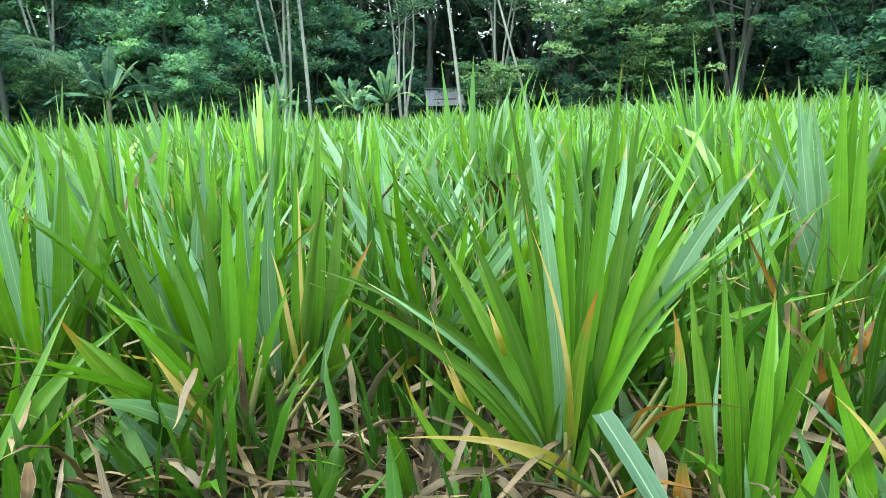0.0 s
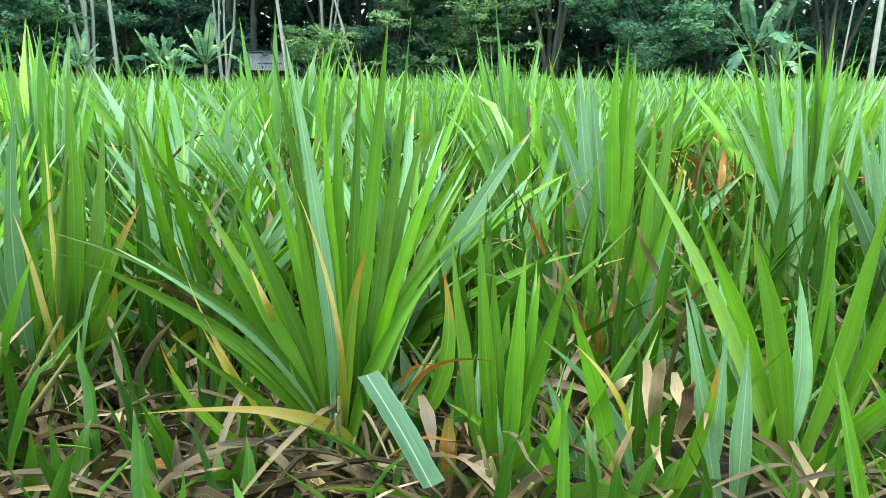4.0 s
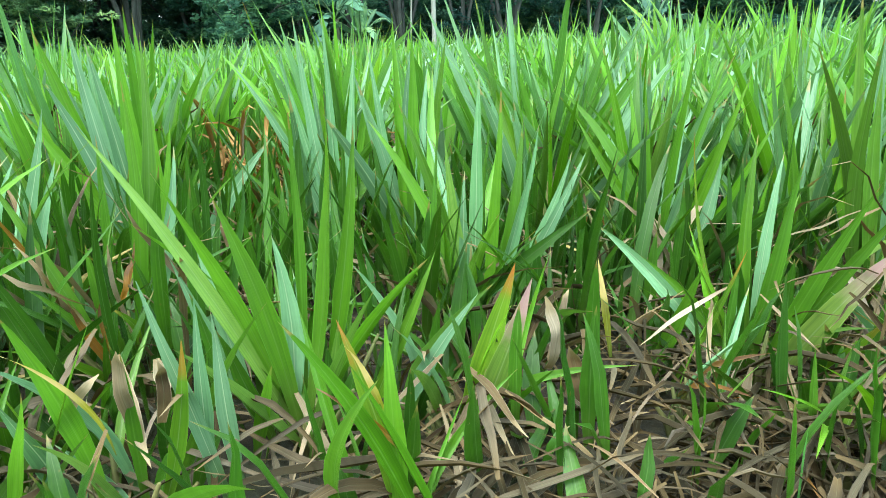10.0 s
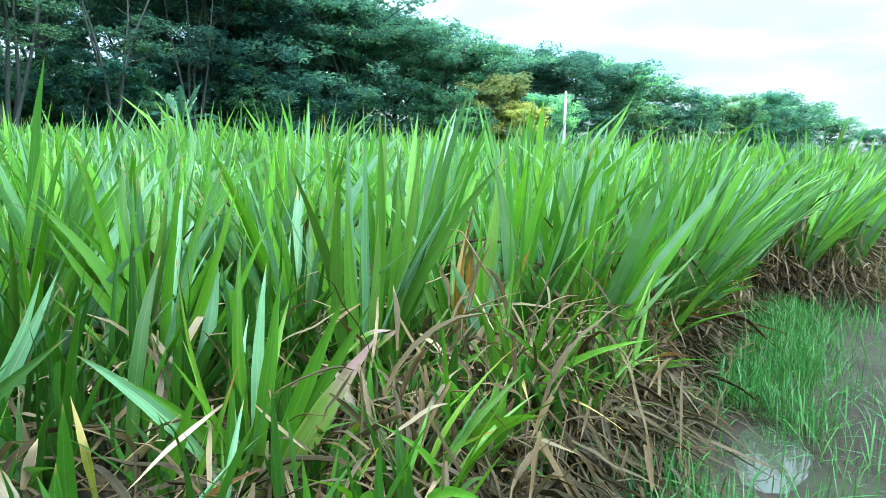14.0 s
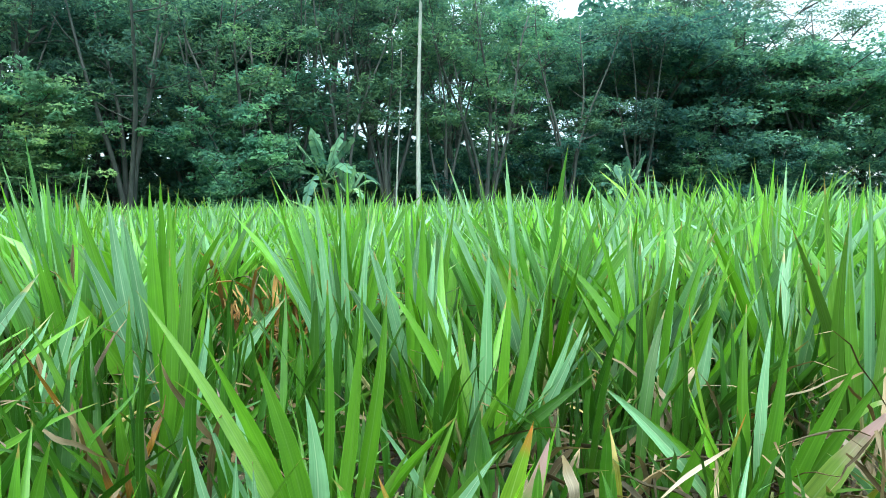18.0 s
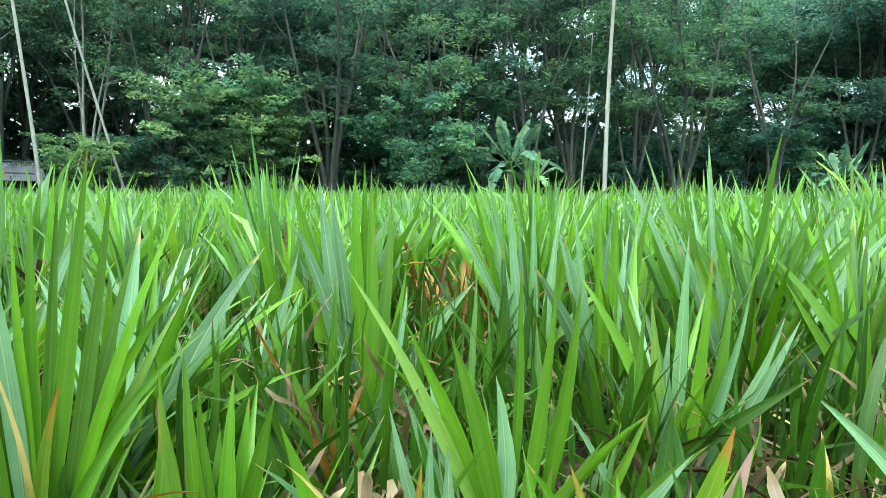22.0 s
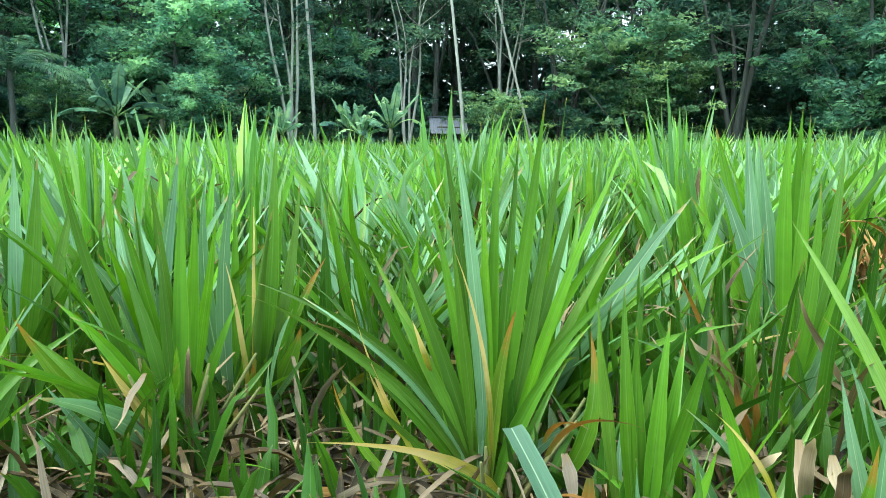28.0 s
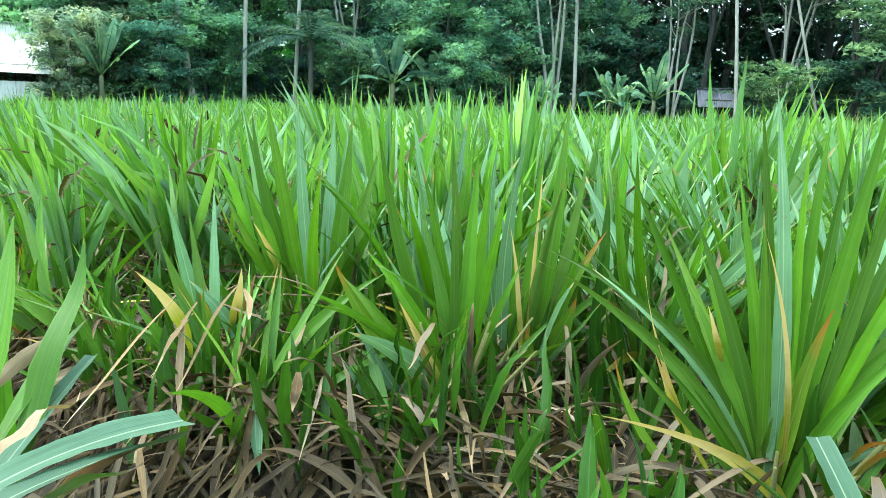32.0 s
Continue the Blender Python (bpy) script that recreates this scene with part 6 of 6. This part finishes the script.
sprout(X, "p", 0.15, 0.34, -0.20, 0.95, 0.24, -0.090, 0.029)
sprout(X, "p", 0.08, 0.30, -0.15, 0.96, 0.23, -0.060, 0.034)
sprout(X, "g", 0.05, 0.37, -0.10, 1.03, 0.10, -0.062, 0.036)
sprout(X, "p", 0.19, 0.31, -0.08, 1.05, 0.13, -0.050, 0.033)
sprout(X, "g", 0.21, 0.39, -0.03, 1.04, 0.20, -0.071, 0.031)


def strap(a, b, width, kind, bow):
    """A single bent, broken or hanging leaf from a to b; it belongs to the nearest clump."""
    owner = min(NEAR_CLUMPS, key=lambda o: (o.matrix_world.translation - Vector(a)).length)
    inv = owner.matrix_world.inverted()
    la, lb = inv @ Vector(a), inv @ Vector(b)
    flat = math.atan2(b[1] - a[1], b[0] - a[0]) if math.hypot(b[0] - a[0], b[1] - a[1]) > 0.12 else math.atan2(-a[1], -a[0])
    mat = KINDS[kind]
    name = "broken_leaf" if kind == "c" else "dry_leaf" if kind in "dne" else "leaf"
    child(name, one_blade(name, mat, la, lb, width, bow, flat + math.pi / 2, 0.25, 11, 0.0 if kind in "cp" else 0.015, int(1000 * abs(a[0])), kind == "c"), owner)


strap((0.12, 1.54, 0.38), (0.22, 1.35, 0.21), 0.070, "c", 0)
strap((0.21, 1.56, 0.30), (0.36, 1.33, 0.47), 0.040, "n", .22)
strap((0.21, 1.61, 0.31), (0.29, 1.48, 0.40), 0.030, "n", .3)
strap((0.71, 1.39, 0.42), (0.70, 1.28, 0.21), 0.034, "d", .02)
strap((0.79, 1.40, 0.38), (0.78, 1.34, 0.30), 0.030, "d", .05)
strap((0.27, 1.66, 0.26), (0.28, 1.56, 0.16), 0.034, "d", .05)
strap((0.31, 1.55, 0.25), (0.30, 1.50, 0.07), 0.040, "n", .03)
strap((0.32, 1.50, 0.18), (0.41, 1.36, 0.12), 0.043, "d", .25)
strap((0.14, 1.58, 0.12), (0.34, 1.44, 0.25), 0.045, "n", .15)
strap((-0.06, 1.59, 0.13), (0.07, 1.49, 0.13), 0.035, "y", .1)
strap((1.76, 0.96, 0.26), (1.70, 0.86, 0.02), 0.038, "d", .02)
strap((1.53, 1.03, 0.03), (1.64, 0.96, 0.16), 0.030, "d", .1)
strap((1.65, 1.04, 0.13), (1.67, 0.83, 0.14), 0.021, "d", .08)
strap((1.76, 1.05, 0.24), (1.82, 1.05, 0.34), 0.025, "d", .1)
strap((2.00, 0.95, 0.17), (2.00, 0.83, 0.27), 0.030, "d", .2)
strap((1.84, 0.92, 0.16), (1.82, 0.96, 0.45), 0.020, "y", .03)
strap((2.71, 0.28, 0.40), (2.62, 0.13, 0.31), 0.034, "d", .05)
strap((2.57, 0.53, 0.33), (2.60, 0.36, 0.45), 0.060, "k", .05)
strap((2.39, 0.40, 0.12), (2.30, 0.31, 0.05), 0.021, "d", .05)
strap((3.05, 0.32, 0.29), (2.97, 0.13, 0.21), 0.043, "d", .03)
strap((3.08, 0.07, 0.35), (2.97, 0.14, 0.20), 0.038, "d", .02)
strap((2.51, 0.50, 0.22), (2.39, 0.32, -0.00), 0.025, "d", .05)
strap((2.63, 0.41, 0.03), (2.56, 0.21, 0.02), 0.025, "p", .2)
strap((3.37, 0.18, 0.33), (3.37, 0.17, 0.68), 0.030, "n", .02)
strap((3.38, -0.02, 0.41), (3.28, -0.08, 0.18), 0.034, "d", .1)
strap((2.82, 0.50, 0.24), (2.84, 0.38, 0.38), 0.060, "k", .06)
strap((-1.23, 1.75, 0.37), (-1.20, 1.59, 0.29), 0.030, "d", .03)
strap((-1.14, 1.57, 0.30), (-1.10, 1.47, 0.23), 0.030, "d", .02)
strap((-1.28, 1.57, 0.19), (-1.19, 1.45, 0.04), 0.040, "p", .02)
strap((-1.27, 1.82, 0.35), (-1.28, 1.69, 0.23), 0.025, "d", .05)
strap((-1.24, 1.72, 0.23), (-1.23, 1.61, 0.10), 0.030, "d", .03)
strap((-1.47, 1.68, 0.15), (-1.31, 1.67, 0.36), 0.045, "k", .06)
strap((-1.22, 1.67, 0.13), (-0.87, 1.68, -0.01), 0.035, "p", .05)
strap((-0.99, 1.63, 0.08), (-0.35, 1.76, 0.11), 0.017, "d", .04)
strap((-0.90, 1.62, 0.04), (-0.18, 1.71, 0.08), 0.017, "d", .04)
strap((-0.58, 1.99, 0.12), (-0.34, 1.82, 0.13), 0.025, "d", .2)
strap((-0.58, 1.79, 0.06), (-0.31, 1.77, 0.09), 0.020, "n", .1)
strap((-0.43, 1.81, 0.07), (-0.23, 1.73, 0.09), 0.030, "n", .12)
strap((-0.30, 1.92, 0.11), (-0.25, 1.93, 0.25), 0.025, "d", .05)
# withered leaves that hang, bent and bleached, from the feet of the clumps
hrng = random.Random(31)
for root, many, low, high in ((G, 4, 0.05, 0.3), (H, 11, 0.02, 0.4), (I, 5, 0.1, 0.5), (M, 12, 0.02, 0.42), (R, 9, 0.1, 0.55), (W, 12, 0.1, 0.6), (Y, 7, 0.05, 0.3), (N, 8, 0.1, 0.5), (S, 6, 0.1, 0.5), (O, 16, 0.05, 0.5), (B, 7, 0.05, 0.4), (C, 6, 0.05, 0.4), (E, 5, 0.05, 0.35), (L, 8, 0.1, 0.5), (U, 8, 0.1, 0.6), (X, 6, 0.1, 0.6), (A, 4, 0.03, 0.25)):
    at = root.matrix_world.translation
    for k in range(many):
        a = math.atan2(-at.y, -at.x) + hrng.gauss(0, 0.9)
        d, z = hrng.uniform(0.04, 0.2), at.z + hrng.uniform(low, high)
        ln, fall = hrng.uniform(0.16, 0.38), hrng.uniform(-1.2, -0.1)
        foot = (at.x + d * math.cos(a), at.y + d * math.sin(a), z)
        side = a + hrng.gauss(0, 0.8)
        tip = (foot[0] + ln * math.cos(side), foot[1] + ln * math.sin(side), max(at.z + 0.03, z + ln * fall))
        strap(foot, tip, hrng.uniform(0.010, 0.026), hrng.choice("eedd"), hrng.uniform(0.02, 0.14))
strap((-1.02, 0.52, -0.2), (-0.97, 0.55, 0.54), 0.065, "g", 0.02)
strap((-0.97, 0.55, 0.54), (-0.94, 0.88, 0.50), 0.060, "c", .12)
strap((-1.02, 0.52, -0.2), (-0.93, 0.52, 0.54), 0.055, "g", 0.02)
strap((-0.93, 0.52, 0.54), (-0.90, 0.83, 0.50), 0.050, "c", .12)
strap((-1.02, 0.52, -0.2), (-1.08, 0.66, 0.44), 0.050, "b", 0.02)
strap((-1.08, 0.66, 0.44), (-1.14, 0.90, 0.79), 0.050, "b", .01)
strap((-1.02, 0.52, -0.2), (-1.09, 0.64, 0.55), 0.045, "g", 0.02)
strap((-1.09, 0.64, 0.55), (-1.17, 0.79, 0.84), 0.045, "g", .01)
strap((-1.02, 0.52, -0.2), (-1.12, 0.69, 0.51), 0.040, "g", 0.02)
strap((-1.12, 0.69, 0.51), (-1.11, 0.86, 0.66), 0.040, "g", .03)
strap((-1.02, 0.52, -0.2), (-1.09, 0.65, 0.47), 0.050, "g", 0.02)
strap((-1.09, 0.65, 0.47), (-1.07, 0.83, 0.61), 0.045, "c", .04)
strap((-1.02, 0.52, -0.2), (-1.16, 0.72, 0.58), 0.025, "d", 0.02)
strap((-1.16, 0.72, 0.58), (-1.14, 0.82, 0.64), 0.025, "d", .05)
strap((-1.02, 0.52, -0.2), (-1.01, 0.59, 0.55), 0.035, "d", 0.02)
strap((-1.01, 0.59, 0.55), (-1.01, 0.75, 0.59), 0.035, "d", .05)
strap((-1.02, 0.52, -0.2), (-0.93, 0.61, 0.51), 0.035, "g", 0.02)
strap((-0.93, 0.61, 0.51), (-0.88, 0.74, 0.51), 0.035, "k", .06)
strap((-1.02, 0.52, -0.2), (-0.96, 0.65, 0.48), 0.050, "n", 0.02)
strap((-0.96, 0.65, 0.48), (-0.92, 0.77, 0.51), 0.050, "n", .1)


def close_to_near(x, y, gap):
    return any(math.hypot(x - o.location.x, y - o.location.y) < gap for o in NEAR_CLUMPS)


def hides_near(x, y):
    """Whether a plant at this place would stand between the path and one of the nearest clumps."""
    r, a = math.hypot(x, y), math.atan2(x, y)
    return any(r < o.location.xy.length and abs(a - math.atan2(o.location.x, o.location.y)) < 0.13 for o in NEAR_CLUMPS)


# low ragged clumps along the very edge, half withered
erng = random.Random(8)
for u in list(np.arange(-6.0, -1.0, 0.36)) + list(np.arange(2.0, 7.0, 0.27)):
    x, y = from_edge(u + erng.uniform(-0.1, 0.1), erng.uniform(0.04, 0.2) + float(edge_shift(u)))
    if math.hypot(x, y) < (2.1 if u > 0 else 1.6) or close_to_near(x, y, 0.25):
        continue
    clump(x, y, erng.randrange(9999), 13, erng.uniform(0.42, 0.7), 1.0, (-0.05, -0.1), dead=6, weights="gggggbbpgrgn", label="low ragged grass clump with withered leaves on the bank")

for u in np.arange(3.1, 9.5, 0.4):
    x, y = from_edge(u + erng.uniform(-0.1, 0.1), erng.uniform(0.16, 0.42) + float(edge_shift(u)))
    if math.hypot(x, y) < 1.9 or close_to_near(x, y, 0.3):
        continue
    clump(x, y, erng.randrange(9999), 19, erng.uniform(0.62, 0.86), 1.1, (-0.04, -0.08), dead=7, weights="gggggbbpgrgngg", label="leaning grass clump with drooping leaves at the bank")

# small young clumps close to the path
for u in np.arange(1.0, 3.6, 0.24):
    x, y = from_edge(u + erng.uniform(-0.1, 0.1), erng.uniform(0.12, 0.55))
    if math.hypot(x, y) < 1.75 or close_to_near(x, y, 0.17):
        continue
    clump(x, y, erng.randrange(9999), 8, erng.uniform(0.3, 0.45), 1.0, dead=5, weights="gggrgnggp", label="small young grass clump close to the path")

# the clumps between, in loose rows
crng = random.Random(21)
placed = [tuple(o.location.xy) for o in NEAR_CLUMPS]
for s in np.arange(0.3, 4.6, 0.47):
    for u in np.arange(-5.5, 5.6, 0.47):
        x, y = from_edge(u + crng.uniform(-0.14, 0.14), s + crng.uniform(-0.12, 0.12) + float(edge_shift(u)))
        yaw = math.degrees(math.atan2(x, y))
        if math.hypot(x, y) > NEAR_R + 0.15 or math.hypot(x, y) < (2.0 if u > -1.2 else 1.7) or by_tuft(x, y) or yaw < -72 or yaw > 118 or any(math.hypot(x - a, y - b) < 0.34 for a, b in placed) or hides_near(x, y):
            continue
        placed.append((x, y))
        clump(x, y, crng.randrange(9999), 32 + crng.randrange(9), crng.uniform(0.82, 0.96) + 0.12 * min(1, max(0, (yaw - 5) / 25)) + (crng.uniform(0.0, 0.16) if yaw > 46 else 0.0))

# a withered tuft that breaks the green, and fallen leaves on the ground by the edge
nrng = np.random.default_rng(44)
n = 150
az, tilt, ln = nrng.uniform(0, 6.28, n), np.abs(nrng.normal(1.1, 0.4, n)), nrng.uniform(0.25, 0.6, n)
foot = nrng.normal(0, 0.14, (n, 2))
nb = np.stack([foot[:, 0], foot[:, 1], nrng.uniform(0.0, 0.42, n)], -1)
nt = nb + np.stack([np.cos(az) * np.sin(tilt) * ln, np.sin(az) * np.sin(tilt) * ln, np.cos(tilt) * ln], -1)
v, f, uv = blades(nb, nt, nrng.uniform(0.01, 0.035, n), nrng.uniform(0.1, 0.6, n), az + 1.57, nrng.uniform(0.2, 1.0, n), 6, 3, 0.04, 45)
tuft = tagged(new("withered_tuft", mesh_of("withered_tuft", v, f, nest_brown, uv)), "curled brown withered tuft amid the green grass", "dry grass")
tuft.location = (2.3, 3.25, 0.0)
prng = random.Random(61)
fallen = thing("fallen_leaves", (0, 0, 0), "scattered withered tan leaves lying on the soil", "fallen leaves")
for k in range(280):
    fu, fs = prng.uniform(-2.6, 1.9), prng.uniform(0.0, 0.75)
    fx0, fy0 = from_edge(fu, fs + float(edge_shift(fu)))
    ob = child("dry_leaf", prng.choice(LIB["d"]), fallen)
    sc = prng.uniform(0.3, 0.6)
    ob.matrix_local = pose(fx0, fy0, float(ground_z(np.float64(fx0), np.float64(fy0))) + prng.uniform(0.03, 0.22), prng.uniform(-25, 25), prng.uniform(0, 20), prng.uniform(0, 360)) @ Matrix.Diagonal((sc, sc, sc * 0.5, 1))

# ---- litter, bank and paddy weeds ----
lrng = np.random.default_rng(14)
n = 6500
u = lrng.uniform(-6, 14, n)
s = np.where(lrng.uniform(0, 1, n) < 0.5, lrng.normal(0.06, 0.14, n), lrng.uniform(0.0, 2.4, n)) + edge_shift(u)
x, y = from_edge(u, s)
az = lrng.uniform(0, 2 * np.pi, n)
ln = lrng.uniform(0.15, 0.55, n)
bz = ground_z(x, y) + lrng.uniform(0.01, 0.16, n) * (lrng.uniform(0, 1, n) < 0.8)
b = np.stack([x, y, bz], -1)
tx, ty = x + np.cos(az) * ln, y + np.sin(az) * ln
t = np.stack([tx, ty, ground_z(tx, ty) + lrng.uniform(0.0, 0.13, n)], -1)
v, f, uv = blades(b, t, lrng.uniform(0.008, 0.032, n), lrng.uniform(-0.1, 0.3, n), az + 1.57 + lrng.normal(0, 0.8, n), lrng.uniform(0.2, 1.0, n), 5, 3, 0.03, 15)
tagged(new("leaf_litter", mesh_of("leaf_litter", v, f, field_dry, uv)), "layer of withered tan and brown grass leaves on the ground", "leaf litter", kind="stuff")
n = 1100
u = lrng.uniform(-4.5, 7.5, n)
s = np.abs(lrng.normal(0.0, 0.4, n)) + edge_shift(u) - 0.02
x, y = from_edge(u, s)
az, ln = lrng.uniform(0, 2 * np.pi, n), lrng.uniform(0.18, 0.55, n)
b = np.stack([x, y, ground_z(x, y) + lrng.uniform(0.02, 0.2, n)], -1)
tx, ty = x + np.cos(az) * ln, y + np.sin(az) * ln
t = np.stack([tx, ty, ground_z(tx, ty) + lrng.uniform(0.0, 0.22, n)], -1)
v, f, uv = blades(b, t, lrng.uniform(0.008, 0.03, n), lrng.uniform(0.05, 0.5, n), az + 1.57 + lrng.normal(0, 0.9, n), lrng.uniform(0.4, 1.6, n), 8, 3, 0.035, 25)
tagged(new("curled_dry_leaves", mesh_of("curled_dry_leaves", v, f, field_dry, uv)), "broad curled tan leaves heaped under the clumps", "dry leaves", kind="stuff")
n = 2300
u = lrng.uniform(-2.5, 14, n)
u = np.where((u < 1.5) & (lrng.uniform(0, 1, n) < 0.6), u + 4.5, u)
s = lrng.normal(0.06, 0.13, n) + edge_shift(u)
x, y = from_edge(u, s)
b = np.stack([x, y, ground_z(x, y) + lrng.uniform(0.01, 0.22, n)], -1)
drop = lrng.normal(0.12, 0.13, n)
side = lrng.normal(0, 0.24, n)
tx, ty = x - EDGE_N[0] * drop + EDGE_N[1] * side, y - EDGE_N[1] * drop - EDGE_N[0] * side
t = np.stack([tx, ty, ground_z(tx, ty) + lrng.uniform(0.0, 0.2, n)], -1)
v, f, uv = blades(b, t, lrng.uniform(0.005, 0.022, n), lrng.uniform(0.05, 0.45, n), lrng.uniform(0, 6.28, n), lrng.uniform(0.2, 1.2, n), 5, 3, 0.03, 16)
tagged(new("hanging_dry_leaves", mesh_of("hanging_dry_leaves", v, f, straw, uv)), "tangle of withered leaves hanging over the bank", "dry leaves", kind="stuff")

# ragged straw-coloured leaves at half height along the drier end of the edge
n = 1500
u, s = lrng.uniform(2.1, 8.5, n), lrng.normal(0.2, 0.2, n)
x, y = from_edge(u, s + edge_shift(u))
az, tilt, ln = lrng.uniform(0, 6.28, n), np.where(lrng.uniform(0, 1, n) < 0.7, lrng.uniform(2.2, 3.05, n), lrng.uniform(0.3, 2.0, n)), lrng.uniform(0.15, 0.42, n)
b = np.stack([x, y, ground_z(x, y) + lrng.uniform(0.1, 0.5, n)], -1)
t = b + np.stack([np.cos(az) * np.sin(tilt) * ln, np.sin(az) * np.sin(tilt) * ln, np.cos(tilt) * ln], -1)
t[:, 2] = np.maximum(t[:, 2], ground_z(t[:, 0], t[:, 1]) + 0.02)
v, f, uv = blades(b, t, lrng.uniform(0.006, 0.024, n), lrng.uniform(0.05, 0.4, n), az + 1.57 + lrng.normal(0, 0.8, n), lrng.uniform(0.2, 1.0, n), 6, 3, 0.03, 19)
tagged(new("ragged_dry_leaves", mesh_of("ragged_dry_leaves", v, f, straw_pale, uv)), "ragged straw-coloured leaves caught in the clumps", "dry leaves", kind="stuff")

# short leaves low among the clumps, leaning every way
n = 13500
u, s = lrng.uniform(-6, 9, n), lrng.uniform(0.08, 1.0, n) ** 1.3 * 4.2 + 0.05
rim = lrng.uniform(0, 1, n) < 0.1
u, s = np.where(rim, lrng.choice((-1, 1), n) * lrng.uniform(0.6, 3.0, n) + 0.7, u), np.where(rim, lrng.uniform(0.02, 0.7, n), s)
s = np.where(u < -0.9, s * 0.8, s)
x, y = from_edge(u, s + edge_shift(u))
near = (np.hypot(x, y) < 4.6) & ((s > 0.75) | (lrng.uniform(0, 1, n) < np.where(u < -0.9, 0.45, 0.22)))
x, y, s = x[near], y[near], s[near]
n = len(x)
low = lrng.uniform(0, 1, n) < 0.76
az, tilt = lrng.uniform(0, 6.28, n), np.where(low, np.abs(lrng.normal(0, 0.5, n)), np.abs(lrng.normal(1.0, 0.35, n))).clip(0, 1.45)
ln = lrng.uniform(0.28, 0.72, n) * np.where(s < 0.9, 0.6, 1.0)
b = np.stack([x, y, ground_z(x, y) + lrng.uniform(0, 0.1, n)], -1)
t = b + np.stack([np.cos(az) * np.sin(tilt) * ln, np.sin(az) * np.sin(tilt) * ln, np.cos(tilt) * ln], -1)
v, f, uv = blades(b, t, lrng.uniform(0.02, 0.05, n) * np.where(low, 1.0, 0.6), np.where(low, lrng.uniform(0.0, 0.2, n), lrng.uniform(0.1, 0.5, n)), az + 1.57 + lrng.normal(0, 0.6, n), lrng.uniform(0.1, 0.6, n), 5, 3, 0.012, 18)
take = np.repeat(low, 5 * 2)
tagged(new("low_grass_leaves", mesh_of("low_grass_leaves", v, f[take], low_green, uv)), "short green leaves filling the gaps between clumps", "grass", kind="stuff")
tagged(new("low_withered_leaves", mesh_of("low_withered_leaves", v, f[~take], straw_pale, uv)), "short brown withered leaves standing between clumps", "dry leaves", kind="stuff")
weed = leaf_material("weed_green", [(0.035, 0.13, 0.03), (0.08, 0.26, 0.05), (0.06, 0.20, 0.06), (0.10, 0.22, 0.06)], (0.2, 0.2, 0.08), 0.95, True, 0.0)
n = 26000
u = np.where(lrng.uniform(0, 1, n) < 0.6, lrng.uniform(2.4, 7.0, n), lrng.uniform(1.2, 14, n))
s = np.where(lrng.uniform(0, 1, n) < 0.7, lrng.normal(-0.42, 0.16, n), lrng.uniform(-4.0, -0.2, n)) + edge_shift(u)
x, y = from_edge(u, s)
thick = 0.5 + 0.5 * np.sin(5.1 * u + 2.0 * np.sin(3 * s)) * np.sin(7.3 * s + 1.7 * np.sin(2.1 * u))
ok = (lrng.uniform(0, 1, n) < 0.15 + 0.95 * thick) & ~((np.hypot(u - 3.9, (s - edge_shift(u) + 0.48) * 2.2) < 0.62) & (lrng.uniform(0, 1, n) < 0.975))
x, y = x[ok], y[ok]
n = len(x)
az, tilt, ln = lrng.uniform(0, 6.28, n), np.abs(lrng.normal(0, 0.75, n)).clip(0, 1.4), lrng.uniform(0.06, 0.3, n)
b = np.stack([x, y, ground_z(x, y) - 0.01], -1)
t = b + np.stack([np.cos(az) * np.sin(tilt) * ln, np.sin(az) * np.sin(tilt) * ln, np.cos(tilt) * ln], -1)
v, f, uv = blades(b, t, lrng.uniform(0.003, 0.009, n), lrng.uniform(0.0, 0.4, n), az + 1.57, lrng.uniform(0.1, 0.4, n), 3, 2, 0, 17)
tagged(new("paddy_weeds", mesh_of("paddy_weeds", v, f, weed, uv)), "fine green weeds growing along the wet bank", "weeds", kind="stuff")
